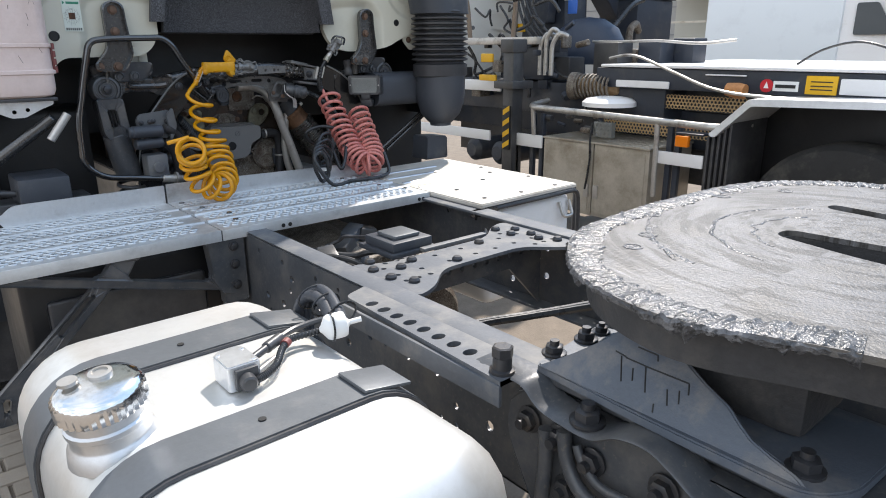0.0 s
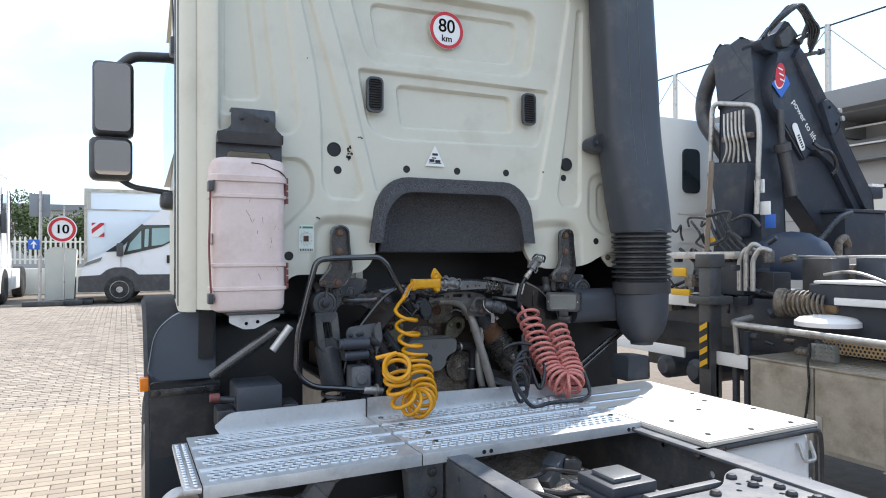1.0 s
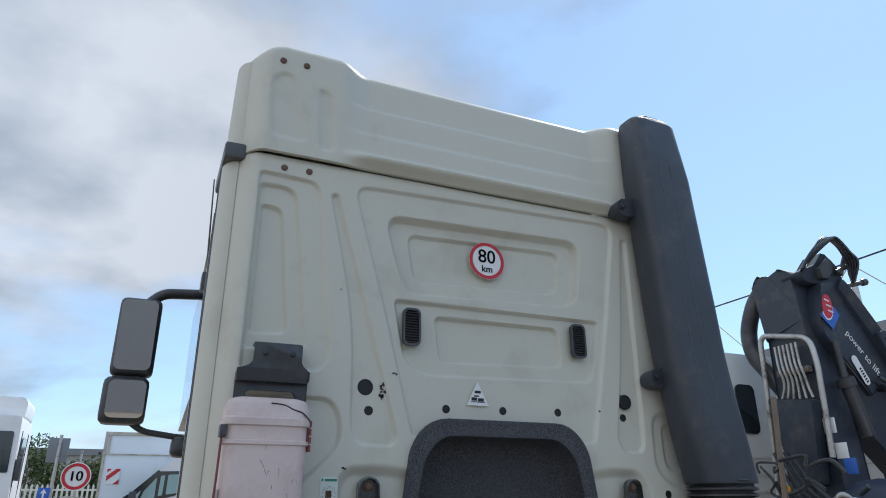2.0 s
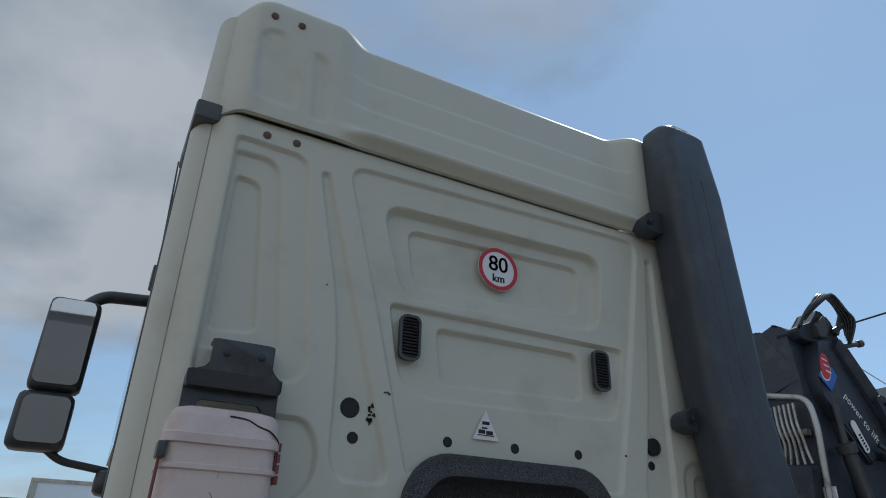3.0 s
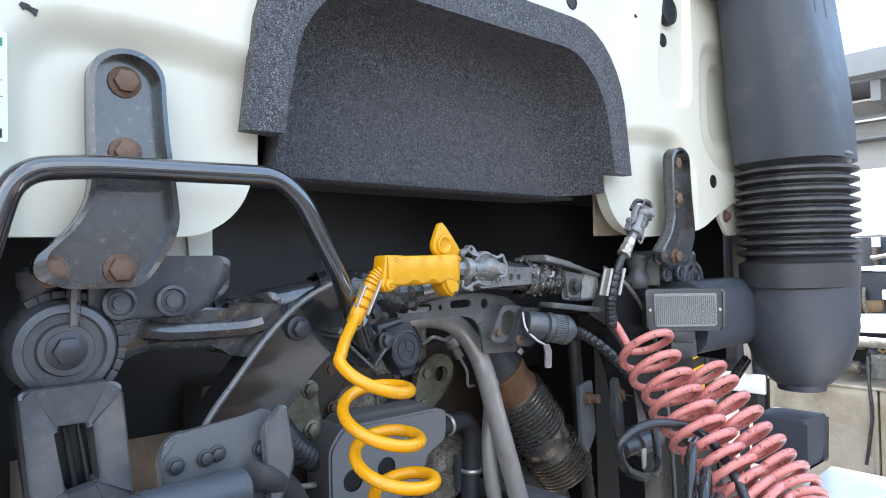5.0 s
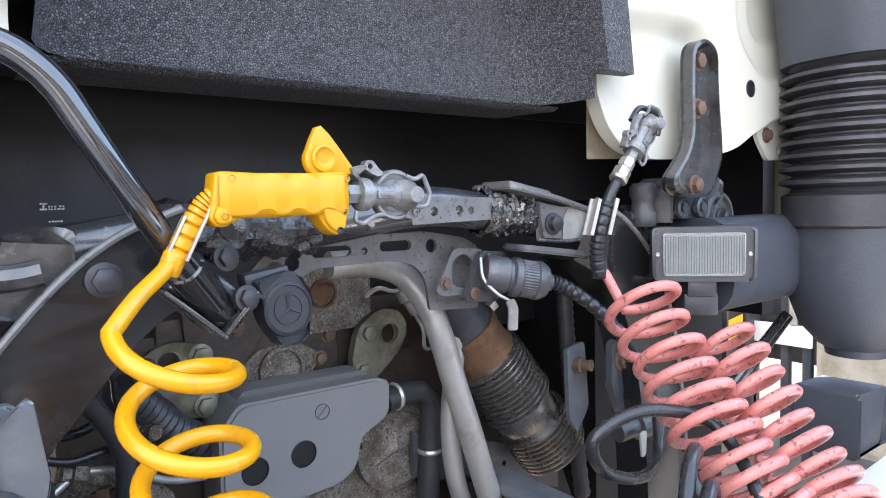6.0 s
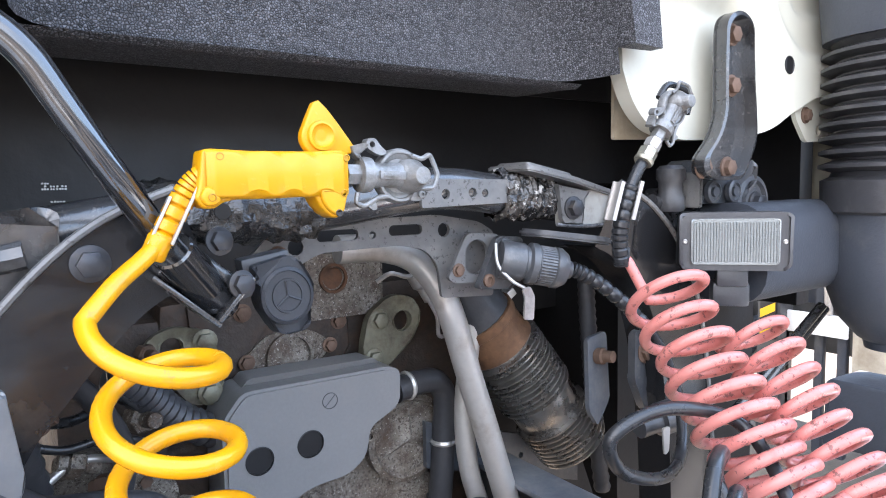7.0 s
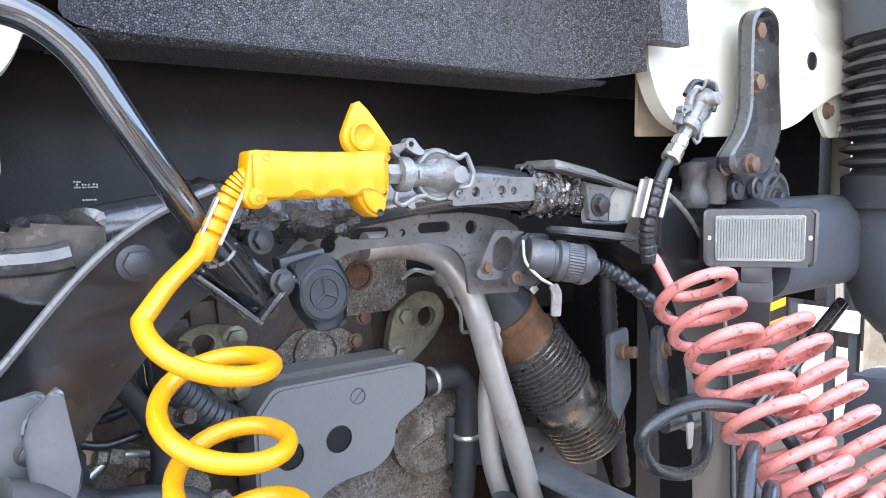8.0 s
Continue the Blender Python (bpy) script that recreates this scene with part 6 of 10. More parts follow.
def coil(ctrl, turns, rad, tube, lead, tail, phase=0.0, n=26, warp=1.0, sense=1, slim=0.55, hang=None, bell=0.0):
    """A spiral hose: turns round a line, with straight leads at both ends."""
    line = smoothed(ctrl, 30)
    seg = [0.0]
    for a, b in zip(line, line[1:]):
        seg.append(seg[-1] + (b - a).length)
    total, pts = seg[-1], []
    u = None
    j = 0
    steps = int(turns * n)
    for k in range(steps + 1):
        d = total * k / steps
        while j < len(seg) - 2 and seg[j + 1] < d:
            j += 1
        f = (d - seg[j]) / max(1e-9, seg[j + 1] - seg[j])
        c = line[j].lerp(line[j + 1], f)
        t = (line[min(len(line) - 1, j + 2)] - line[max(0, j - 1)]).normalized()
        if hang:
            f_ = sstep(0.12, 0.5, k / steps)
            t = (t * f_ + Vector(hang) * (1 - f_)).normalized()
        if u is None:
            u = Vector((0, -1, 0)) if hang else frame_of(t)[1]
        u = (u - t * u.dot(t)).normalized()
        w = t.cross(u)
        g = k / steps
        a = phase + sense * 2 * math.pi * turns * (g ** warp - bell / (2 * math.pi) * math.sin(2 * math.pi * g))
        ease = min(1.0, k / (0.6 * n))
        jit = 1 + 0.05 * math.sin(k * 0.11) + 0.03 * math.sin(k * 0.041 + 1)
        pts.append(c + (u * math.cos(a) + w * math.sin(a)) * rad * jit * (slim + (1 - slim) * ease))
    bm = B()
    full = [Vector(p) for p in lead] + pts + [Vector(p) for p in tail]
    full = smoothed(full[:len(lead) + 1], 6)[:-1] + full[len(lead):] if lead else full
    sweep(bm, full, tube, 10)
    return bm


bm = coil([(-0.287, -0.090, 1.420), (-0.284, -0.098, 1.360), (-0.277, -0.125, 1.293), (-0.276, -0.19, 1.225), (-0.290, -0.26, 1.168), (-0.308, -0.33, 1.122), (-0.360, -0.390, 1.108),
           (-0.415, -0.400, 1.130), (-0.438, -0.395, 1.175), (-0.448, -0.400, 1.220), (-0.456, -0.425, 1.252), (-0.472, -0.470, 1.262)], 18, 0.043, 0.0074,
          [(-0.267, -0.036, 1.467), (-0.283, -0.048, 1.455), (-0.306, -0.068, 1.440)], [(-0.535, -0.43, 1.290)], phase=math.pi / 2, warp=1.25, sense=-1, slim=0.95, hang=(0.0, 0.28, -1.0))
yc = thing("coiled_brake_hose", (-0.33, -0.25, 1.055), "yellow coiled air hose hanging from its handle onto the catwalk", "hose", group="coiled hoses")
part("coil", bm, YHOSE, yc)
bm = B()
lathe(bm, [(0.0085, -0.010), (0.0098, -0.008), (0.0098, 0.008), (0.0085, 0.010)], (-0.270, -0.038, 1.464), (0.35, -0.1, 0.8), 14)
part("end_sleeve", bm, YHOSE, yc)
# red hose
BRASSY = mat("dull_brass", (0.46, 0.44, 0.36), 0.4, metal=0.7, var=0.25, scale=40, bump=0.2, dirt=(0.12, 0.11, 0.08), dirt_amount=0.4, dirt_scale=40)
rh = thing("supply_coupling", (0.35, -0.03, 1.38), "grey palm coupling head on a short black hose", "hose coupling")
coupling_head(rh, (0.352, -0.038, 1.566), (0.50, -0.03, 0.62), (-0.62, 0, 0.5), 0.92)
SUPA = (0.50, -0.03, 0.62)
bm = B()
lathe(bm, [(0.0100, -0.016), (0.0112, -0.014), (0.0112, -0.003), (0.0090, -0.002), (0.0090, 0.004)], (0.352, -0.038, 1.566), SUPA, 6)
lathe(bm, [(0.0085, -0.018), (0.0085, -0.014)], (0.352, -0.038, 1.566), SUPA, 14)
part("hex_nut", bm, STEEL, rh)
bm = B()
lathe(bm, [(0.0105, -0.034), (0.0125, -0.032), (0.0125, -0.019), (0.0100, -0.017)], (0.352, -0.038, 1.566), SUPA, 6)
lathe(bm, [(0.0120, -0.039), (0.0132, -0.037), (0.0132, -0.034), (0.0110, -0.033)], (0.352, -0.038, 1.566), SUPA, 16)
part("union_nut", bm, BRASSY, rh, "dull brass union nut")
bm = B()
cl = smoothed([(0.330, -0.036, 1.538), (0.316, -0.035, 1.520), (0.303, -0.032, 1.490), (0.296, -0.028, 1.455), (0.296, -0.026, 1.432), (0.302, -0.024, 1.405)], 14)
sweep(bm, cl, [0.0078 if i < 22 else (0.0088 if i % 5 == 4 else 0.0108) for i in range(len(cl))], 14)
part("bend_guard", bm, CABLE, rh)
for o in (-0.0135, 0.0135):
    d = Vector((0.9, -0.35, 0)).normalized() * o
    p, q = Vector((0.305, -0.034, 1.511)) + d, Vector((0.292, -0.030, 1.462)) + d
    bm, t = B(), bmesh.new()
    # a channel: flat web with two folded lips
    prism(t, [(-0.0107, -0.004), (-0.0083, -0.004), (-0.0083, -0.0013), (0.0083, -0.0013), (0.0083, -0.004), (0.0107, -0.004), (0.0107, 0.0013), (-0.0107, 0.0013)], 0, (q - p).length, "z")
    merge(bm, t, look(p, q) @ pose(0, 0, 0, 180, 0, 0))
    part("clip", bm, STEEL, rh, "bare steel hose clip")
bm = B()
sweep(bm, smoothed([(0.368, -0.030, 1.622), (0.386, -0.030, 1.640), (0.412, -0.030, 1.639), (0.437, -0.030, 1.630), (0.430, -0.030, 1.604)], 5), 0.0045, 8)
part("dust_seal", bm, CABLE, rh)
bm = coil([(0.300, -0.085, 1.385), (0.308, -0.125, 1.312), (0.306, -0.195, 1.225), (0.304, -0.268, 1.150), (0.312, -0.330, 1.110), (0.348, -0.340, 1.108), (0.384, -0.295, 1.145), (0.405, -0.22, 1.215), (0.420, -0.155, 1.280), (0.430, -0.120, 1.318)], 27, 0.046, 0.0070,
          [(0.303, -0.024, 1.425), (0.304, -0.025, 1.414), (0.310, -0.031, 1.403)], [(0.445, -0.12, 1.25), (0.415, -0.18, 1.19), (0.39, -0.23, 1.13)], phase=3.75, bell=0.25, sense=1, slim=0.98, hang=(-0.30, -0.70, -1.0))
rc = thing("coiled_supply_hose", (0.38, -0.25, 1.055), "faded red coiled air hose sagging in a loop onto the catwalk", "hose", group="coiled hoses")
part("coil", bm, REDHOSE, rc)
bm = B()
lathe(bm, [(0.009, -0.012), (0.0105, -0.010), (0.0105, 0.012), (0.009, 0.014)], (0.303, -0.024, 1.412), (0.02, 0, 1), 14)
part("end_sleeve", bm, CABLE, rc)
# black cable
bm = B()
ctrl = [(0.276, 0.040, 1.394), (0.302, 0.030, 1.380), (0.342, 0.010, 1.346), (0.378, -0.008, 1.304), (0.405, -0.02, 1.255), (0.410, -0.04, 1.195), (0.37, -0.07, 1.145), (0.28, -0.11, 1.15), (0.18, -0.13, 1.19), (0.15, -0.14, 1.24), (0.22, -0.16, 1.262), (0.30, -0.20, 1.235), (0.26, -0.28, 1.17),
        (0.20, -0.33, 1.10)]
for i in range(36):
    q, f = 2 * math.pi * i / 8, i / 35
    r = 0.052 + 0.010 * math.sin(i * 1.7)
    ctrl.append((0.175 - 0.10 * f + r * math.cos(q) * 0.9, -0.24 - 0.14 * f + r * math.cos(q) * 0.35, max(1.060, 1.190 - 0.070 * f + r * math.sin(q) * 1.1)))
ctrl += [(0.10, -0.42, 1.060), (0.20, -0.41, 1.060), (0.27, -0.42, 1.060), (0.36, -0.41, 1.060), (0.42, -0.37, 1.075), (0.43, -0.32, 1.15)]
sweep(bm, smoothed(ctrl, 9), 0.0078, 10)
cab_c = thing("trailer_cable", (0.25, -0.2, 1.06), "black electrical trailer cable lying in loose loops", "cable")
part("lead", bm, CABLE, cab_c)
cl = smoothed([(0.276, 0.040, 1.394), (0.302, 0.030, 1.380), (0.342, 0.010, 1.346), (0.378, -0.008, 1.304)], 14)
bm = B()
sweep(bm, cl, [0.0084 if i % 4 == 3 else 0.0108 for i in range(len(cl))], 12)
part("bend_guard", bm, CABLE, cab_c)
PA, PD = (0.200, 0.074, 1.408), (0.885, -0.42, -0.19)
bm = B()
lathe(bm, [(0.024, -0.02), (0.026, -0.016), (0.026, 0.012), (0.023, 0.014), (0.023, 0.018), (0.0285, 0.021), (0.0285, 0.030), (0.026, 0.032), (0.026, 0.054), (0.0285, 0.056), (0.0280, 0.064), (0.0225, 0.073), (0.013, 0.076), (0.012, 0.082)], PA, PD, 32)
plug = part("plug", bm, PLUGG, cab_c, "black round electrical plug")
bm = B()
e_, u_, v_ = [Vector(q).normalized() for q in frame_of(Vector(PD).normalized())]
for i in range(40):
    a = 2 * math.pi * i / 40
    d = u_ * math.cos(a) + v_ * math.sin(a)
    rod(bm, Vector(PA) + e_ * 0.033 + d * 0.026, Vector(PA) + e_ * 0.054 + d * 0.026, 0.0013, 5)
part("knurled_ring", bm, PLUGG, plug)
sk = thing("trailer_socket", (0.19, 0.09, 1.36), "black trailer socket with raised lid and steel spring clip", "socket")
bm = B()
prism(bm, round_poly([(0.150, 1.372), (0.185, 1.442), (0.232, 1.438), (0.214, 1.366)], 0.010), 0.090, 0.098, "y", bev=0.002)
part("flange", bm, PLUGG, sk)
for x, z in ((0.168, 1.383), (0.197, 1.430)):
    bm = B()
    lathe(bm, [(0.009, 0), (0.009, 0.005), (0.005, 0.006), (0.005, 0.003), (0, 0.003)], (x, 0.090, z), (0, -1, 0), 14)
    part("screw", bm, BOLTRUST if z < 1.4 else BLACKP, sk)
bm = B()
prism(bm, round_poly([(0.20, 0.085), (0.215, 0.045), (0.285, 0.0), (0.325, 0.02), (0.30, 0.07), (0.24, 0.10)], 0.015), 1.434, 1.444, "z", bev=0.003)
bmesh.ops.transform(bm, matrix=pose(0.215, 0, 1.447, 0, 9, 0) @ pose(-0.20, 0, -1.439), verts=bm.verts)
part("lid", bm, BLACKP, sk)
bm = B()
sweep(bm, smoothed([(0.180, 0.086, 1.432), (0.172, 0.072, 1.405), (0.184, 0.058, 1.384), (0.200, 0.050, 1.372), (0.204, 0.050, 1.356)]), 0.0024, 6)
prism(bm, round_poly([(0.192, 1.372), (0.206, 1.376), (0.214, 1.362), (0.212, 1.330), (0.195, 1.332), (0.197, 1.362)], 0.004), 0.047, 0.050, "y")
part("spring_clip", bm, STEEL, sk)
# closed socket with a round lid
CAPM = mat("cap_plastic", (0.030, 0.033, 0.039), 0.48, var=0.15, bump=0.15, fine=220, dirt=(0.075, 0.075, 0.075), dirt_amount=0.25)


def cap_part(name, bm, material, parent):
    """A piece of the socket cap, which leans a little to one side."""
    bmesh.ops.transform(bm, matrix=pose(-0.136, 0, 1.403, 0, -9, 0) @ Matrix.Diagonal((0.84, 1, 0.90, 1)) @ pose(0.136, 0, -1.403), verts=bm.verts)
    return part(name, bm, material, parent)


cp = thing("socket_cap", (-0.135, 0.05, 1.35), "closed dark grey round socket cap with an embossed emblem", "socket")
bm = B()
prism(bm, round_poly([(-0.172, 1.442), (-0.118, 1.446), (-0.108, 1.425), (-0.098, 1.40), (-0.108, 1.376), (-0.112, 1.355), (-0.152, 1.357), (-0.160, 1.38), (-0.170, 1.402), (-0.162, 1.425)], 0.012), 0.040, 0.056, "y", bev=0.004)
cap_part("lid", bm, CAPM, cp)
bm = B()
lathe(bm, [(0.034, 0), (0.033, 0.005), (0.029, 0.007), (0.028, 0.005), (0.020, 0.005), (0.0195, 0.0065), (0.0175, 0.0065), (0.017, 0.005), (0, 0.005)], (-0.134, 0.040, 1.401), (0, -1, 0), 34)
cap_part("dome", bm, CAPM, cp)
bm = B()
for a in (90, 210, 330):
    rod(bm, (-0.134, 0.0345, 1.401), (-0.134 + 0.017 * math.cos(radians(a)), 0.0345, 1.401 + 0.017 * math.sin(radians(a))), 0.0016, 6)
cap_part("emblem", bm, CAPM, cp)
bm = B()
box(bm, -0.176, -0.116, 0.050, 0.075, 1.432, 1.450, 0.004)
cap_part("hinge", bm, BLACKP, cp)

# ---- grab bar ----
gb = thing("grab_bar", (-0.55, -0.05, 1.09), "bent glossy black tubular grab bar beside the catwalk", "grab bar")
bm = B()
sweep(bm, bent([(-0.42, -0.052, 1.100), (-0.66, -0.055, 1.135), (-0.722, -0.055, 1.19), (-0.715, -0.055, 1.34), (-0.675, -0.055, 1.50), (-0.64, -0.055, 1.622), (-0.58, -0.053, 1.630), (-0.385, -0.050, 1.634), (-0.352, -0.050, 1.610), (-0.318, -0.045, 1.552), (-0.287, -0.035, 1.505), (-0.262, -0.012, 1.472), (-0.232, 0.020, 1.435), (-0.198, 0.055, 1.395)], 0.05, 8), 0.0118, 18)
part("tube", bm, TUBEM, gb)
bm = B()
rod(bm, (-0.45, -0.052, 1.105), (-0.395, -0.052, 1.097), 0.016, 14, bev=0.003)
lathe(bm, [(0.026, 0), (0.026, 0.008), (0.014, 0.012), (0.014, 0.03)], (-0.40, -0.052, 1.098), (1, 0.02, -0.12), 14)
part("end_fitting", bm, STEEL, gb)
bm = B()
m = pose(-0.222, 0.045, 1.428, 0, 42, 0)
box(bm, -0.034, 0.034, -0.022, 0.030, -0.020, 0.022, 0.006, m=m, seg=3)
part("clamp_block", bm, BLACKM, gb)
bm = B()
box(bm, -0.036, 0.040, -0.034, 0.040, -0.026, -0.021, 0.002, m=m)
box(bm, 0.034, 0.039, -0.034, 0.040, -0.0215, 0.030, 0.002, m=m)
cpl = part("clamp_plate", bm, BLACKM, gb)
bm = B()
rod(bm, (-0.252, -0.004, 1.459), (-0.196, 0.050, 1.396), 0.019, 20, bev=0.002)
part("clamp_sleeve", bm, TUBEM, gb)
for x, z in ((-0.205, 1.462), (-0.186, 1.420)):
    bm = B()
    hexbolt(bm, (x, 0.018, z), (0.2, -1, 0.1), 0.010, 0.010)
    part("bolt", bm, BOLT, cpl)

# ---- work lamp ----
lamp = thing("work_lamp", (0.529, -0.03, 1.30), "rectangular black work lamp with a ribbed clear lens, unlit", "lamp")
LM = pose(0.524, -0.048, 1.421, 0, 0, -50) @ Matrix.Diagonal((0.88, 1, 0.92, 1))


def lamp_part(name, bm, material, parent, label=""):
    bmesh.ops.transform(bm, matrix=LM, verts=bm.verts)
    return part(name, bm, material, parent, label)


bm = B()
prism(bm, rrect(-0.088, 0.088, -0.047, 0.047, 0.012), 0.0, 0.05, "y", bev=0.005)
lamp_part("housing", bm, BLACKP, lamp)
bm = B()
prism(bm, rrect(-0.069, 0.069, -0.037, 0.037, 0.006), -0.004, 0.004, "y", bev=0.002)
ln = lamp_part("lens", bm, LENS, lamp)
for i in range(30):
    bm = B()
    x = -0.064 + 0.128 * i / 29
    rod(bm, (x, -0.0042, -0.032), (x, -0.0042, 0.031), 0.0013, 6)
    lamp_part("rib", bm, LENS, ln)
for x in (-0.078, 0.078):
    bm = B()
    lathe(bm, [(0.004, 0), (0.004, 0.002), (0.0025, 0.003), (0, 0.002)], (x, 0, 0), (0, -1, 0), 12)
    lamp_part("screw", bm, STEEL, lamp)
bm = B()
box(bm, -0.025, 0.025, 0.01, 0.035, -0.075, -0.045, 0.004)
box(bm, -0.03, 0.03, 0.02, 0.07, -0.11, -0.07, 0.006)
lamp_part("foot", bm, BLACKP, lamp)

# ---- engine rear ----
eng = thing("engine", (0.05, 0.6, 0.75), "oily truck engine rear with brackets and a grey plastic cover", "engine")
bm = B()
box(bm, -0.33, 0.36, 0.345, 1.3, 0.62, 1.34, 0.03)
box(bm, -0.20, 0.24, 0.340, 0.5, 0.80, 1.36, 0.02)
part("block", bm, mat("oily_iron", (0.055, 0.042, 0.034), 0.50, metal=0.2, var=0.4, scale=10, bump=0.5, dirt=(0.10, 0.055, 0.032), dirt_amount=0.4, dirt_scale=12), eng)
bm = B()
prism(bm, rrect(0.005, 0.135, 1.312, 1.412, 0.006), 0.320, 0.340, "y", holes=[(0.049, 1.374, 0.019)], bev=0.002)
part("flange_plate", bm, CASTM, eng)
bm = B()
lathe(bm, [(0.023, 0), (0.023, 0.006), (0.019, 0.006), (0.019, -0.012), (0, -0.012)], (0.049, 0.320, 1.374), (0, -1, 0), 24)
part("core_plug", bm, RUST, eng)
bm = B()
prism(bm, round_poly([(-0.098, 1.262), (-0.055, 1.300), (0.010, 1.300), (0.055, 1.270), (0.0, 1.228), (-0.04, 1.226)], 0.014), 0.328, 0.342, "y", bev=0.002)
lathe(bm, [(0.036, 0), (0.036, 0.010), (0.031, 0.012), (0.030, 0.006), (0, 0.006)], (-0.022, 0.330, 1.263), (0, -1, 0), 28)
dm = part("end_cover", bm, CASTM, eng)
for x, z in ((-0.086, 1.263), (0.044, 1.270)):
    bm = B()
    hexbolt(bm, (x, 0.328, z), (0, -1, 0), 0.009, 0.010)
    part("bolt", bm, BOLTRUST, dm)
bm = B()
prism(bm, round_poly([(-0.165, 1.395), (-0.100, 1.40), (-0.045, 1.345), (-0.02, 1.335), (0.075, 1.318), (0.080, 1.25), (-0.11, 1.24), (-0.16, 1.30)], 0.012), 0.332, 0.339, "y", bev=0.002)
part("mount_plate", bm, bpy.data.materials["oily_iron"], eng)
for x, z in ((-0.088, 1.335), (0.062, 1.305), (-0.135, 1.375)):
    bm = B()
    hexbolt(bm, (x, 0.332, z), (0, -1, 0), 0.010, 0.009)
    part("bolt", bm, BOLTRUST, eng)
LUGM = mat("plated_steel", (0.20, 0.19, 0.135), 0.45, metal=0.4, var=0.25, scale=15, bump=0.3, dirt=(0.08, 0.058, 0.04), dirt_amount=0.5, dirt_scale=22)
for ol, hole, bolts in (([(0.085, 1.262), (0.098, 1.315), (0.140, 1.342), (0.180, 1.335), (0.196, 1.300), (0.180, 1.265), (0.130, 1.225), (0.092, 1.228)], (0.160, 1.297, 0.019), ((0.117, 1.304), (0.106, 1.243))),
                        ([(-0.235, 1.285), (-0.222, 1.322), (-0.190, 1.335), (-0.140, 1.322), (-0.125, 1.245), (-0.145, 1.222), (-0.172, 1.225), (-0.200, 1.262)], (-0.192, 1.305, 0.017), ((-0.150, 1.309), (-0.146, 1.238)))):
    bm = B()
    prism(bm, round_poly(ol, 0.016), 0.300, 0.312, "y", holes=[hole], bev=0.002)
    lg = part("lifting_eye", bm, LUGM, eng)
    for x, z in bolts:
        bm = B()
        hexbolt(bm, (x, 0.300, z), (0, -1, 0), 0.0125, 0.012)
        part("bolt", bm, LUGM, lg)
# grey cover
COVERM = mat("cover_plastic", (0.185, 0.184, 0.182), 0.46, var=0.10, scale=5, bump=0.1, fine=200, dirt=(0.20, 0.19, 0.18), dirt_amount=0.25, dirt_scale=8)
bm = B()
CO = round_poly([(-0.150, 1.214), (-0.122, 1.248), (0.094, 1.246), (0.117, 1.238), (0.115, 1.186), (0.064, 1.162), (0.056, 1.117), (0.027, 1.098), (-0.043, 1.094), (-0.085, 1.062), (-0.150, 1.062)], [0.014, 0.012, 0.010, 0.012, 0.012, 0.015, 0.02, 0.02, 0.03, 0.02, 0.015])
CH = [(-0.104, 1.153, 0.0185), (-0.032, 1.159, 0.0185)]
CI = [(-0.016 + (x + 0.016) * 0.965, 1.155 + (z - 1.155) * 0.955) for x, z in CO]
prism(bm, CO, 0.239, 0.315, "y", holes=CH)
cv = part("cover", bm, COVERM, eng, "grey plastic engine cover with two round holes")
bm = B()
prism(bm, CI, 0.235, 0.2388, "y", holes=CH)
part("cover_face", bm, COVERM, cv)
bm = B()
prism(bm, round_poly([(-0.118, 1.243), (0.098, 1.241), (0.085, 1.255), (-0.104, 1.257)], 0.005), 0.268, 0.312, "y", bev=0.003)
part("cover_step", bm, COVERM, cv)
# near-black sleeves: the shade inside the holes is put into their colour
for x, z in ((-0.104, 1.153), (-0.032, 1.159)):
    bm = B()
    lathe(bm, [(0.0195, 0.001), (0.0195, -0.001), (0.0183, -0.0015), (0.0175, 0.006), (0.0150, 0.075), (0, 0.075)], (x, 0.235, z), (0, 1, 0), 28)
    part("hole_sleeve", bm, PLUGM, cv)
bm = B()
sweep(bm, [(-0.001 + 0.0112 * math.cos(q), 0.2343, 1.214 + 0.0112 * math.sin(q)) for q in (2 * math.pi * k / 24 for k in range(24))], 0.0006, 5, closed=True)
rod(bm, (-0.009, 0.2342, 1.206), (0.007, 0.2342, 1.222), 0.0007, 5)
part("moulded_mark", bm, BLACKP, cv)
# housing behind, elbow hose, sensor, lower drum
bm = B()
lathe(bm, [(0.075, 0.02), (0.075, 0), (0.066, -0.004), (0.060, 0.004), (0, 0.004)], (0.175, 0.315, 1.095), (0, 1, 0), 36)
hs_ = part("rear_housing", bm, CASTM, eng)
for a in (88, 208, 328):
    bm = B()
    u, w = Vector((math.cos(radians(a)), 0, math.sin(radians(a)))), Vector((-math.sin(radians(a)), 0, math.cos(radians(a))))
    c0 = Vector((0.175, 0.319, 1.095))
    vs = [bm.verts.new(c0 + u * p + w * q + Vector((0, d, 0))) for p, q, d in ((0, 0.011, 0), (0.062, 0.0, 0), (0, -0.011, 0), (0, 0, -0.010))]
    for f in ((0, 1, 3), (1, 2, 3), (2, 0, 3)):
        bm.faces.new([vs[i] for i in f])
    part("web_rib", bm, CASTM, hs_, smooth=0)
for a in (15, 95, 165, -40):
    bm = B()
    p = (0.175 + 0.076 * math.cos(radians(a)), 0.312, 1.095 + 0.076 * math.sin(radians(a)))
    lathe(bm, [(0.012, 0.02), (0.012, 0), (0.010, -0.002), (0.0045, -0.002), (0.0045, 0.006), (0, 0.006)], p, (0, 1, 0), 16)
    part("bolt_eye", bm, CASTM, hs_)
bm = B()
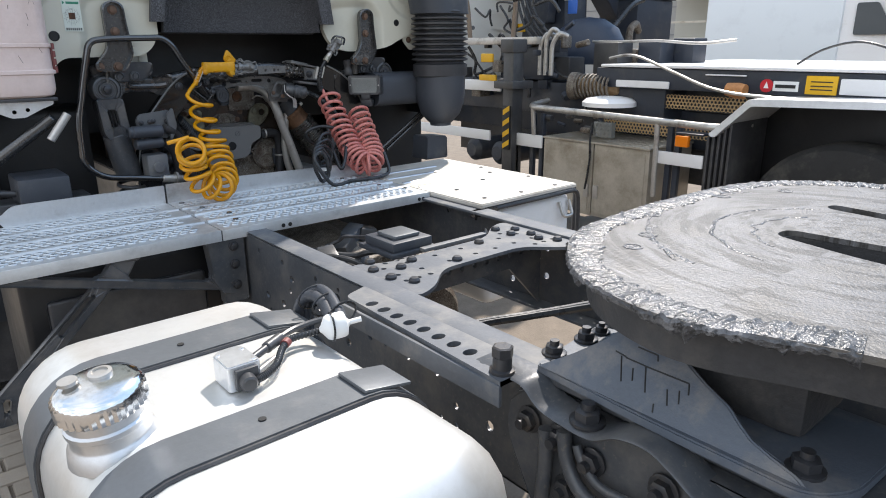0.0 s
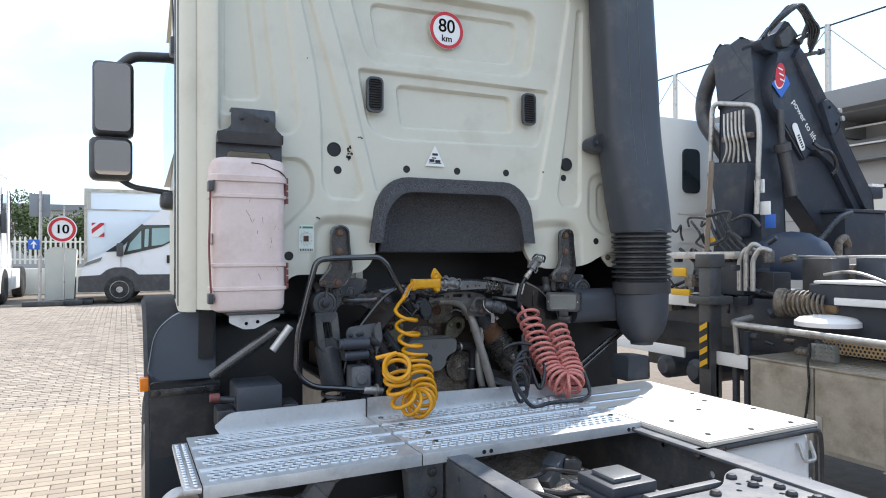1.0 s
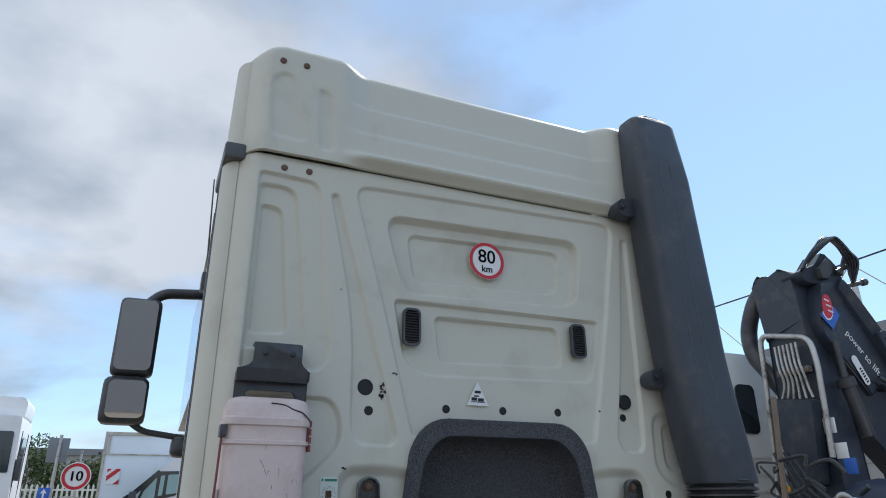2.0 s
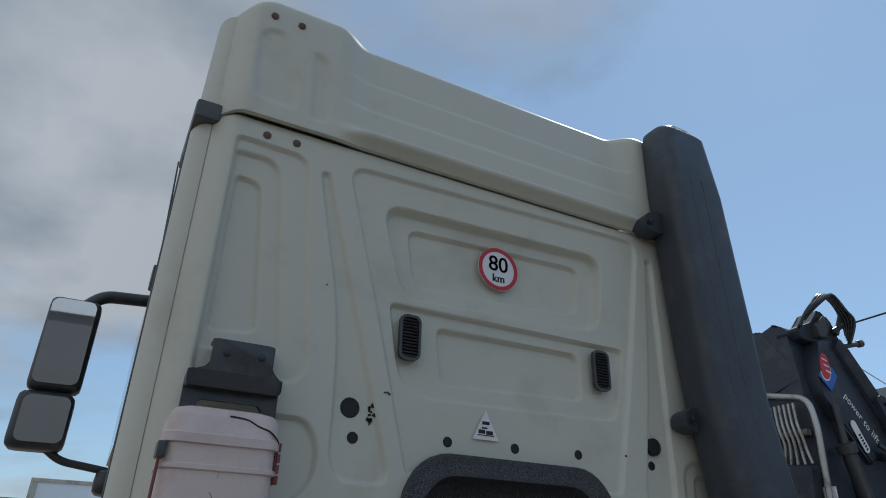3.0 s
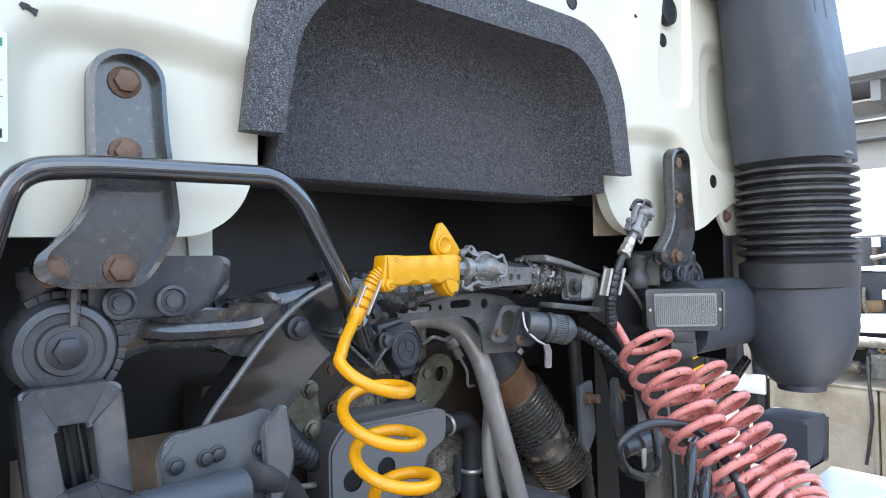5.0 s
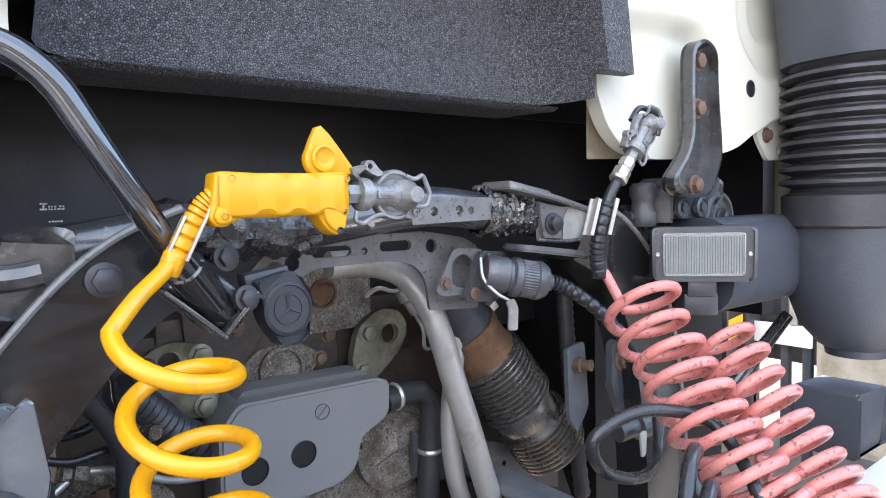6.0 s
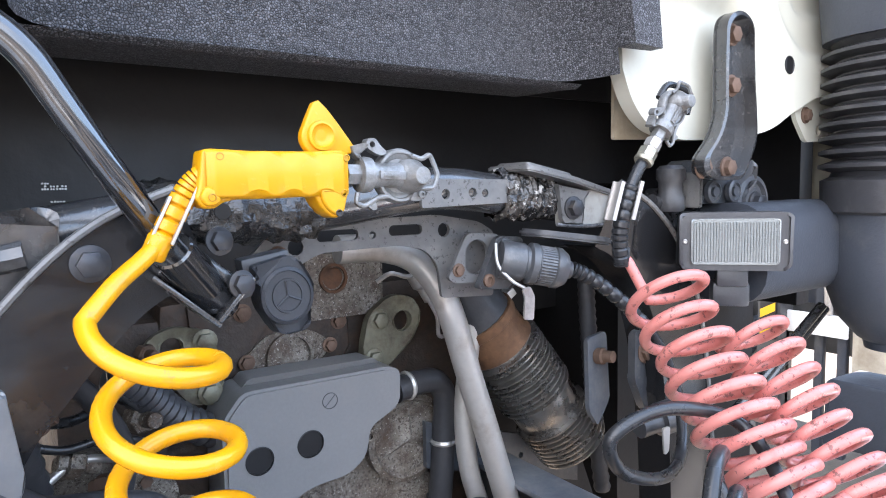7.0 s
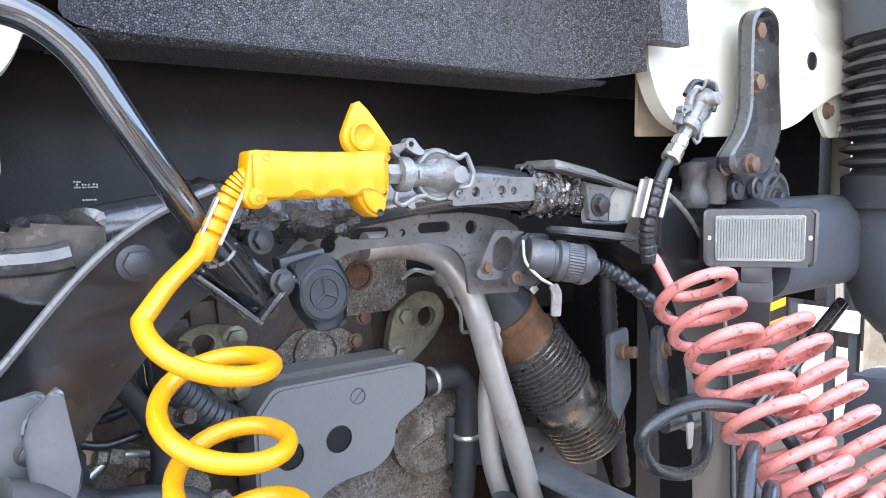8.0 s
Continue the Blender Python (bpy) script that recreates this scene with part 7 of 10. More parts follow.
sweep(bm, smoothed([(0.125, 0.27, 1.195), (0.165, 0.275, 1.199), (0.205, 0.28, 1.194), (0.228, 0.285, 1.165), (0.230, 0.29, 1.11), (0.225, 0.29, 1.04), (0.215, 0.29, 0.95)], 8), 0.020, 14)
part("elbow_hose", bm, RUBBER, eng)
bm = B()
lathe(bm, [(0.022, -0.004), (0.024, 0), (0.022, 0.004)], (0.15, 0.274, 1.198), (1, 0.1, 0.05), 18)
part("hose_clip", bm, STEEL, eng)
bm = B()
lathe(bm, [(0.022, -0.004), (0.024, 0), (0.022, 0.004)], (0.229, 0.29, 1.085), (0, 0, 1), 18)
part("hose_clip", bm, STEEL, eng)
bm = B()
lathe(bm, [(0.015, 0), (0.015, 0.02), (0.010, 0.026), (0.010, 0.05)], (0.185, 0.30, 1.370), (0.45, -0.1, -0.8), 16)
sweep(bm, smoothed([(0.12, 0.31, 1.362), (0.14, 0.30, 1.375), (0.165, 0.295, 1.368), (0.185, 0.30, 1.370)]), 0.004, 6)
sweep(bm, bent([(0.205, 0.29, 1.325), (0.215, 0.28, 1.30), (0.215, 0.28, 1.265), (0.235, 0.28, 1.265)], 0.01), 0.0035, 6)
part("sensor", bm, STEEL, eng)
bm = B()
lathe(bm, [(0.23, 0), (0.23, -0.02), (0.21, -0.03), (0.19, -0.02), (0.12, -0.03), (0, -0.03)], (0.03, 0.36, 0.90), (0, 1, 0), 40)
bell = part("bell_housing", bm, CASTM, eng)
for i in range(9):
    a = radians(20 + 17.5 * i)
    bm = B()
    hexbolt(bm, (0.03 + 0.215 * math.cos(a), 0.334, 0.90 + 0.215 * math.sin(a)), (0, -1, 0), 0.010, 0.012)
    part("bolt", bm, BOLT, bell)

# ---- exhaust: bare steel pipe and flexible joint ----
PIPEM = mat("pipe_steel", (0.56, 0.535, 0.50), 0.40, metal=0.55, var=0.10, scale=7, bump=0.08, dirt=(0.30, 0.25, 0.20), dirt_amount=0.25, dirt_scale=7)
ex = thing("exhaust_pipe", (0.25, 0.22, 0.80), "bare stainless exhaust pipes with a rusty clamped flexible joint", "exhaust")
bm = B()
sweep(bm, smoothed([(0.02, 0.24, 1.425), (0.09, 0.235, 1.422), (0.140, 0.225, 1.402), (0.170, 0.21, 1.360), (0.188, 0.20, 1.310), (0.217, 0.20, 1.220), (0.248, 0.20, 1.130), (0.290, 0.20, 1.000), (0.335, 0.20, 0.86)], 8), 0.0205, 20)
part("pipe", bm, PIPEM, ex)
bm = B()
sweep(bm, smoothed([(0.255, 0.24, 1.38), (0.252, 0.24, 1.28), (0.236, 0.24, 1.15), (0.244, 0.24, 1.05), (0.272, 0.24, 0.96), (0.30, 0.24, 0.86)], 8), 0.0165, 18)
part("pipe", bm, PIPEM, ex)
p0, p1 = Vector((0.275, 0.265, 1.310)), Vector((0.500, 0.235, 1.015))
d = (p1 - p0)
bm = B()
lathe(bm, [(0.0468, -0.05), (0.0538, 0.0), (0.0562, 0.02)], p0, d, 28)
part("dark_sleeve", bm, RUBBER, ex)
bm = B()
lathe(bm, [(0.0585, 0.02), (0.0608, 0.022), (0.0608, 0.036), (0.0585, 0.038), (0.0585, 0.07), (0.0620, 0.085)], p0, d, 28)
part("rusty_collar", bm, mat("rusty_steel", (0.20, 0.105, 0.055), 0.6, metal=0.5, var=0.35, scale=25, bump=0.3, dirt=(0.10, 0.05, 0.03), dirt_amount=0.5, dirt_scale=30), ex)
prof = [(0.0620, 0.085)]
for i in range(11):
    h = 0.088 + i * 0.0105
    prof += [(0.0608, h), (0.0702, h + 0.003), (0.0702, h + 0.006), (0.0608, h + 0.009)]
prof += [(0.0620, 0.21), (0.0620, 0.25)]
for i in range(8):
    h = 0.252 + i * 0.0105
    prof += [(0.0608, h), (0.0702, h + 0.003), (0.0702, h + 0.006), (0.0608, h + 0.009)]
bm = B()
lathe(bm, prof, p0, d, 32)
part("flex_joint", bm, mat("hot_steel", (0.23, 0.22, 0.205), 0.28, metal=0.8, var=0.2, scale=12, bump=0.06, dirt=(0.16, 0.12, 0.09), dirt_amount=0.32, dirt_scale=10), ex)
bm = B()
box(bm, -0.012, 0.012, -0.075, -0.05, 0.022, 0.036, 0.002, m=look(p0, p1) @ pose(0, 0, 0, 180, 0, 0))
part("clamp_ear", bm, STEEL, ex)

# ---- clutter left and right of the engine ----
val = thing("valve_bracket", (-0.46, -0.04, 1.20), "grey steel bracket with bolts holding a dark air valve", "valve")
bm = B()
prism(bm, round_poly([(-0.505, 1.28), (-0.512, 1.335), (-0.500, 1.354), (-0.42, 1.360), (-0.385, 1.366), (-0.385, 1.30), (-0.40, 1.255)], 0.012), -0.028, -0.018, "y", bev=0.002)
prism(bm, round_poly([(-0.405, 1.35), (-0.378, 1.375), (-0.368, 1.30), (-0.395, 1.24)], 0.01), -0.05, -0.042, "y", bev=0.002)
part("plate", bm, STRAP, val)
for x, z in ((-0.495, 1.322), (-0.463, 1.324), (-0.450, 1.326), (-0.400, 1.322)):
    bm = B()
    hexbolt(bm, (x, -0.03, z), (0, -1, 0), 0.007, 0.007)
    part("bolt", bm, BOLT, val)
bm = B()
rod(bm, (-0.545, -0.070, 1.293), (-0.43, -0.055, 1.290), 0.023, 20, bev=0.004)
rod(bm, (-0.535, -0.06, 1.245), (-0.43, -0.045, 1.245), 0.020, 18, bev=0.004)
lathe(bm, [(0.021, 0), (0.021, 0.012), (0.015, 0.016), (0.015, 0.004), (0, 0.004)], (-0.545, -0.070, 1.293), (-1, -0.16, 0), 20)
part("valve_body", bm, GREYP, val)
bm = B()
sweep(bm, smoothed([(-0.42, -0.05, 1.30), (-0.37, -0.03, 1.27), (-0.33, -0.01, 1.20), (-0.30, 0.03, 1.08), (-0.28, 0.05, 0.95)], 8), 0.016, 12)
sweep(bm, smoothed([(-0.42, -0.03, 1.24), (-0.38, 0.0, 1.20), (-0.36, 0.02, 1.10), (-0.35, 0.05, 0.95)], 8), 0.014, 12)
part("air_hose", bm, RUBBER, val)
bm = B()
box(bm, -0.50, -0.42, -0.06, 0.02, 1.10, 1.20, 0.01)
rod(bm, (-0.46, -0.07, 1.15), (-0.46, -0.02, 1.15), 0.022, 14, bev=0.003)
part("fitting", bm, DUSTY, val)
sh = thing("cab_spring_strut", (-0.56, 0.05, 1.02), "dusty black cab spring strut under the pivot", "shock absorber")
bm = B()
prism(bm, round_poly([(-0.632, 1.415), (-0.540, 1.415), (-0.528, 1.285), (-0.545, 1.265), (-0.600, 1.258), (-0.620, 1.285)], 0.012), 0.005, 0.022, "y", holes=[round_poly([(-0.602, 1.375), (-0.567, 1.375), (-0.560, 1.312), (-0.592, 1.306)], 0.005)], bev=0.004)
yk = part("yoke", bm, CHASSIS, sh)
bm = B()
for x in (-0.588, -0.575):
    rod(bm, (x, 0.030, 1.38), (x + 0.012, 0.030, 1.30), 0.0028, 8)
part("clip_wire", bm, BOLT, yk)
# near-black block behind the yoke's slot, its shade put into the colour
bm = B()
prism(bm, round_poly([(-0.630, 1.41), (-0.545, 1.41), (-0.532, 1.27), (-0.610, 1.262)], 0.012), 0.040, 0.085, "y", bev=0.005)
part("strut_head", bm, SHADEWALL, sh)
bm = B()
rod(bm, (-0.572, 0.05, 1.28), (-0.54, 0.05, 1.10), 0.048, 22, bev=0.006)
part("cylinder", bm, CHASSIS, sh)
bm = B()
q0 = Vector((-0.545, 0.05, 1.13))
ctrl = []
for i in range(120):
    a = i / 119 * 2 * math.pi * 5
    ctrl.append(q0 + Vector((0.010 * i / 119 + 0.045 * math.cos(a), 0.045 * math.sin(a), -0.17 * i / 119)))
sweep(bm, ctrl, 0.008, 8)
part("spring", bm, CHASSIS, sh)
# corrugated black hoses beside the engine
def ribbed(line, r, n=8):
    bm = B()
    pts = smoothed(line, n)
    sweep(bm, pts, [r * (1.0 if i % 2 else 0.86) for i in range(len(pts))], 14)
    return bm


solo("corrugated_hose", ribbed([(-0.27, 0.22, 1.30), (-0.235, 0.25, 1.265), (-0.20, 0.27, 1.225), (-0.15, 0.29, 1.19), (-0.08, 0.31, 1.17)], 0.024, 9), RUBBER, "black corrugated hose beside the engine", "hose", group="corrugated hoses")
solo("corrugated_hose", ribbed([(-0.375, 0.18, 1.28), (-0.36, 0.2, 1.20), (-0.35, 0.22, 1.12), (-0.34, 0.24, 1.02), (-0.33, 0.26, 0.9)], 0.020, 10), RUBBER, "black corrugated hose beside the engine", "hose", group="corrugated hoses")
solo("corrugated_hose", ribbed([(0.475, 0.20, 1.36), (0.48, 0.2, 1.28), (0.49, 0.2, 1.18), (0.50, 0.2, 1.08), (0.52, 0.2, 0.95)], 0.016, 12), RUBBER, "thin black corrugated conduit along the frame", "hose", group="corrugated hoses")
rng = random.Random(11)
loom = thing("wiring_loom", (-0.3, 0.15, 1.0), "tangle of black wires, pipes and oily fittings beside the engine", "wiring")
for line, r, m_ in (([(-0.34, 0.16, 1.34), (-0.30, 0.18, 1.29), (-0.27, 0.20, 1.22), (-0.28, 0.22, 1.14), (-0.33, 0.24, 1.06), (-0.35, 0.25, 0.94)], 0.012, RUBBER),
                    ([(-0.40, 0.14, 1.22), (-0.35, 0.16, 1.19), (-0.29, 0.17, 1.175), (-0.24, 0.18, 1.15), (-0.22, 0.20, 1.09), (-0.25, 0.22, 1.00)], 0.015, RUBBER),
                    ([(-0.41, 0.15, 1.15), (-0.36, 0.14, 1.145), (-0.31, 0.14, 1.135), (-0.265, 0.16, 1.10), (-0.25, 0.18, 1.03), (-0.26, 0.2, 0.94)], 0.019, RUBBER),
                    ([(-0.39, 0.18, 1.30), (-0.35, 0.20, 1.27), (-0.31, 0.22, 1.26), (-0.26, 0.24, 1.28), (-0.22, 0.26, 1.27)], 0.006, CABLE),
                    ([(-0.38, 0.19, 1.26), (-0.33, 0.20, 1.235), (-0.28, 0.21, 1.235), (-0.23, 0.23, 1.21), (-0.18, 0.26, 1.20)], 0.005, CABLE),
                    ([(-0.31, 0.15, 1.36), (-0.285, 0.17, 1.33), (-0.275, 0.20, 1.29), (-0.25, 0.22, 1.26)], 0.004, CABLE),
                    ([(-0.37, 0.20, 1.18), (-0.32, 0.22, 1.21), (-0.27, 0.23, 1.20), (-0.21, 0.25, 1.165), (-0.16, 0.27, 1.15)], 0.005, STEEL)):
    bm = B()
    sweep(bm, smoothed(line, 12), r, 12)
    part("wire", bm, m_, loom)
for x, y, z, a, r, m_ in ((-0.335, 0.22, 1.215, (1, 0.2, -0.4), 0.016, CASTM), (-0.30, 0.24, 1.17, (0.8, -0.5, 0.2), 0.013, BOLTRUST), (-0.25, 0.27, 1.235, (0.4, -1, 0.1), 0.018, CASTM), (-0.355, 0.23, 1.12, (1, -0.3, 0.3), 0.020, CASTM),
                          (-0.215, 0.25, 1.11, (0.5, -1, 0.2), 0.022, CASTM), (-0.27, 0.25, 1.06, (0.3, -1, 0.4), 0.024, CASTM), (-0.36, 0.20, 1.26, (0.9, -0.4, 0.5), 0.011, BOLTRUST), (-0.30, 0.20, 1.115, (1, -0.6, 0.1), 0.009, STEEL),
                          (-0.24, 0.24, 1.32, (0.3, -1, 0), 0.012, BOLTRUST), (-0.325, 0.24, 1.30, (0.6, -1, 0.2), 0.013, CASTM)):
    bm = B()
    lathe(bm, [(r * 0.7, 0), (r * 0.7, r * 0.6), (r, r * 0.7), (r, r * 1.6), (r * 0.8, r * 1.8)], (x, y, z), a, 6)
    lathe(bm, [(r * 0.55, r * 1.8), (r * 0.55, r * 2.9), (r * 0.45, r * 3.0)], (x, y, z), a, 14)
    part("fitting", bm, m_, loom)
bm = B()
prism(bm, round_poly([(-0.36, 1.15), (-0.30, 1.20), (-0.20, 1.14), (-0.19, 1.02), (-0.34, 1.00)], 0.02), 0.285, 0.32, "y", bev=0.006)
lathe(bm, [(0.032, 0.0), (0.032, 0.016), (0.026, 0.020), (0.024, 0.012), (0, 0.012)], (-0.265, 0.285, 1.10), (0, -1, 0), 28)
pumpb = part("pump_body", bm, CASTM, loom, "oily cast pump body")
for x, z in ((-0.315, 1.13), (-0.235, 1.145), (-0.225, 1.055), (-0.31, 1.05)):
    bm = B()
    hexbolt(bm, (x, 0.285, z), (0, -1, 0), 0.008, 0.008)
    part("bolt", bm, BOLTRUST, pumpb)
rb = thing("frame_bracket", (0.50, 0.10, 1.15), "dark folded bracket with a grey bolt on the frame", "bracket")
bm = B()
prism(bm, round_poly([(0.47, 1.27), (0.53, 1.275), (0.545, 1.16), (0.50, 1.13), (0.47, 1.19)], 0.01), 0.09, 0.10, "y", bev=0.002)
part("plate", bm, CHASSIS, rb)
bm = B()
hexbolt(bm, (0.50, 0.09, 1.235), (0, -1, 0), 0.016, 0.012, stud=0.018)
part("bolt", bm, BOLTRUST, rb)
# cream inner sheet below the wall on both sides of the arch
bm = B()
prism(bm, round_poly([(-0.53, 1.60), (-0.40, 1.60), (-0.40, 1.52), (-0.46, 1.44), (-0.53, 1.42)], 0.015), 0.10, 0.105, "y")
prism(bm, round_poly([(-0.435, 1.585), (-0.405, 1.585), (-0.405, 1.505), (-0.43, 1.51)], 0.006), 0.094, 0.10, "y")
part("inner_sheet", bm, CREAM, cab)
# the right-hand sheet is browner and blotched
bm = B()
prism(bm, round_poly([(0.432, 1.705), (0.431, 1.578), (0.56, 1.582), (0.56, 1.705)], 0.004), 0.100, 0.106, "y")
part("inner_sheet", bm, mat("brownish_cream", (0.50, 0.43, 0.32), 0.5, var=0.12, scale=8, bump=0.05, dirt=(0.28, 0.21, 0.13), dirt_amount=0.5, dirt_scale=6), cab)
bm = B()
prism(bm, round_poly([(0.80, 1.655), (0.945, 1.665), (0.95, 1.585), (0.845, 1.578), (0.805, 1.62)], 0.012), 0.012, 0.02, "y", holes=[(0.887, 1.600, 0.009), (0.925, 1.602, 0.006)])
tb = part("corner_tab", bm, CREAM, cab)
bm = B()
hexbolt(bm, (0.838, 0.012, 1.626), (0, -1, 0), 0.011, 0.010)
part("bolt", bm, BOLTRUST, tb)
# near-black blocks added at the wheel housings to keep the bay dark
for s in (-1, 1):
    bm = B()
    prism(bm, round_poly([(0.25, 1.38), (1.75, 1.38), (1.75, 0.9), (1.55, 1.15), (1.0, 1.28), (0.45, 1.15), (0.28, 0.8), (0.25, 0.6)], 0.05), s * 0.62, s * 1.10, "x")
    part("wheel_housing", bm, SHADEWALL, cab)
# unseen near-black panel added to shut out the bright ground beyond
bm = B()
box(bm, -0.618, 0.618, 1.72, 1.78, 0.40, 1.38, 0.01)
part("radiator", bm, SHADEWALL, cab, "unseen near-black panel added to close the engine bay")

# cab tilt cylinder leg with hooped rubber, left of the engine
ah = thing("air_spring", (-0.43, 0.16, 0.95), "dusty black air spring bellows under the portal leg", "air spring")
prof = [(0.050, 0)]
for k in range(5):
    prof += [(0.046, 0.03 * k + 0.004), (0.060, 0.03 * k + 0.014), (0.060, 0.03 * k + 0.020), (0.046, 0.03 * k + 0.030)]
bm = B()
lathe(bm, prof, (-0.40, 0.20, 0.98), (0, 0, 1), 28)
part("bellows", bm, RUBBER, ah)
bm = B()
lathe(bm, [(0.055, 0.0), (0.055, 0.012), (0.02, 0.014), (0.02, 0.05)], (-0.40, 0.20, 1.13), (0, 0, 1), 24)
part("top_plate", bm, STEEL, ah)
# support plate and clips right of the flexible joint
sb = thing("hose_support", (0.42, 0.16, 1.08), "folded dark steel hose support with a grey clip", "bracket")
bm = B()
prism(bm, round_poly([(0.425, 1.255), (0.470, 1.262), (0.480, 1.14), (0.452, 1.10), (0.430, 1.13)], 0.008), 0.150, 0.156, "y", bev=0.001)
part("plate", bm, DUSTY, sb)
bm = B()
lathe(bm, [(0.014, 0), (0.014, 0.012), (0.010, 0.014), (0.010, 0.03), (0, 0.03)], (0.450, 0.150, 1.222), (0.2, -1, 0.1), 16)
part("bush", bm, BOLTRUST, sb)
cx_ = thing("cable_coupler", (0.47, 0.02, 1.10), "black round cable coupler with a small steel clip", "coupler")
bm = B()
lathe(bm, [(0.018, -0.05), (0.018, -0.015), (0.025, -0.012), (0.025, 0.02), (0.020, 0.024), (0.020, 0.05)], (0.455, 0.02, 1.150), (1, -0.2, 0.12), 24)
part("body", bm, BLACKP, cx_)
bm = B()
prism(bm, round_poly([(0.415, 1.150), (0.432, 1.150), (0.430, 1.112), (0.420, 1.108)], 0.005), -0.008, -0.005, "y")
part("clip", bm, STEEL, cx_)
cm2 = thing("frame_rail_end", (0.36, 0.30, 0.98), "dark drilled steel rail below the exhaust joint", "rail")
bm = B()
prism(bm, [(0.20, 1.12), (0.20, 1.04), (0.56, 0.92), (0.56, 1.00)], 0.30, 0.31, "y", holes=[(0.27, 1.06, 0.006), (0.34, 1.035, 0.006), (0.41, 1.01, 0.006)])
part("plate", bm, CHASSIS, cm2)
bt_ = thing("bump_stop", (0.235, 0.24, 0.92), "small black rubber bump stop beside the pipe", "bump stop")
bm = B()
lathe(bm, [(0.022, 0), (0.024, 0.01), (0.024, 0.05), (0.018, 0.06), (0, 0.06)], (0.235, 0.20, 0.95), (0, 0, 1), 20)
part("buffer", bm, RUBBER, bt_)


# ---- front mudguard and wheel ----
def wheel(c, r, w, side=-1):
    """A lorry wheel on the chassis whose outer face looks along side * x."""
    bm = B()
    prof = [(r * 0.58, -w / 2), (r * 0.80, -w / 2 - 0.012), (r * 0.96, -w / 2 + 0.01), (r, -w / 2 + 0.04), (r, w / 2 - 0.04), (r * 0.96, w / 2 - 0.01), (r * 0.80, w / 2 + 0.012), (r * 0.58, w / 2)]
    lathe(bm, prof, c, (1, 0, 0), 56)
    for k in range(36):
        a = 2 * math.pi * k / 36
        box(bm, -w * 0.46, w * 0.46, -0.03, 0.03, r - 0.004, r + 0.008, 0.0, m=Matrix.Translation(c) @ pose(0, 0, 0, math.degrees(a), 0, 0))
    t = part("wheel", bm, TYRE, chassis, "worn black truck tyre on a steel rim")
    bm = B()
    s = side * w / 2
    lathe(bm, [(r * 0.58, 0), (r * 0.56, 0.01), (r * 0.50, -0.05), (r * 0.30, -0.07), (r * 0.27, -0.01), (r * 0.15, 0.02), (0, 0.02)], (c[0] + s, c[1], c[2]), (side, 0, 0), 40)
    part("rim", bm, STEEL, t)
    return t


wheel((-1.06, 0.98, 0.52), 0.52, 0.30)
mg = thing("mudguard", (-1.10, 0.3, 0.6), "slate grey moulded plastic mudguard over the front wheel", "mudguard")
bm = B()
rows = []
for x in (-1.235, -1.22, -1.02):
    row = []
    for a in range(-6, 100, 8):
        q = radians(a)
        rr = 0.72 if x > -1.23 else 0.69
        row.append(bm.verts.new((x, 0.92 - rr * math.cos(q), 0.66 + rr * math.sin(q) * 1.1)))
    rows.append(row)
for a, b in zip(rows, rows[1:]):
    for k in range(len(a) - 1):
        bm.faces.new((a[k], a[k + 1], b[k + 1], b[k]))
ext = bmesh.ops.solidify(bm, geom=bm.faces[:], thickness=0.012)
part("shell", bm, GREYP, mg)
bm = B()
prism(bm, round_poly([(-1.23, 1.20), (-1.205, 1.36), (-1.12, 1.43), (-0.99, 1.43), (-0.99, 1.17), (-1.20, 1.17)], [0.03, 0.06, 0.04, 0.01, 0.01, 0.02]), 0.12, 0.20, "y", bev=0.008)
part("rear_face", bm, mat("slate_plastic", (0.085, 0.10, 0.125), 0.5, var=0.1, scale=4, bump=0.1, fine=180), mg)
bm = B()
box(bm, -1.255, -1.225, 0.14, 0.19, 1.135, 1.185, 0.005)
part("side_marker", bm, ORANGE, mg, "small amber side marker lamp")
flap = thing("mud_flap", (-1.10, 0.24, 0.32), "black rubber mud flap behind the front wheel", "mud flap")
bm = B()
prism(bm, round_poly([(-1.22, 1.15), (-0.96, 1.15), (-0.96, 0.32), (-1.20, 0.32)], 0.02), 0.225, 0.245, "y", bev=0.003)
part("sheet", bm, RUBBER, flap)
bm = B()
box(bm, -1.215, -0.965, 0.216, 0.224, 1.095, 1.125, 0.002)
fs_ = part("clamp_strip", bm, BLACKM, flap)
for x in (-1.19, -1.09, -0.99):
    bm = B()
    hexbolt(bm, (x, 0.216, 1.11), (0, -1, 0), 0.008, 0.007)
    part("bolt", bm, BOLT, fs_)
bx = thing("electrics_box", (-0.86, -0.1, 1.0), "dark blue-grey plastic box under the cab beside the catwalk", "box")
bm = B()
box(bm, -0.945, -0.785, -0.12, 0.08, 1.02, 1.17, 0.008)
part("body", bm, GREYP, bx)
bm = B()
for x in (-0.98, -0.75):
    box(bm, x - 0.03, x + 0.03, -0.10, 0.02, 1.02, 1.09, 0.008)
    part("fitting", bm, BLACKP, bx)
    bm = B()
rod(bm, (-1.02, -0.08, 1.13), (-0.95, -0.08, 1.12), 0.012, 10)
part("fitting", bm, BLACKP, bx)
bm = B()
rod(bm, (-1.035, -0.085, 1.135), (-1.0, -0.085, 1.135), 0.016, 12, bev=0.003)
part("red_cap", bm, REDP, bx)
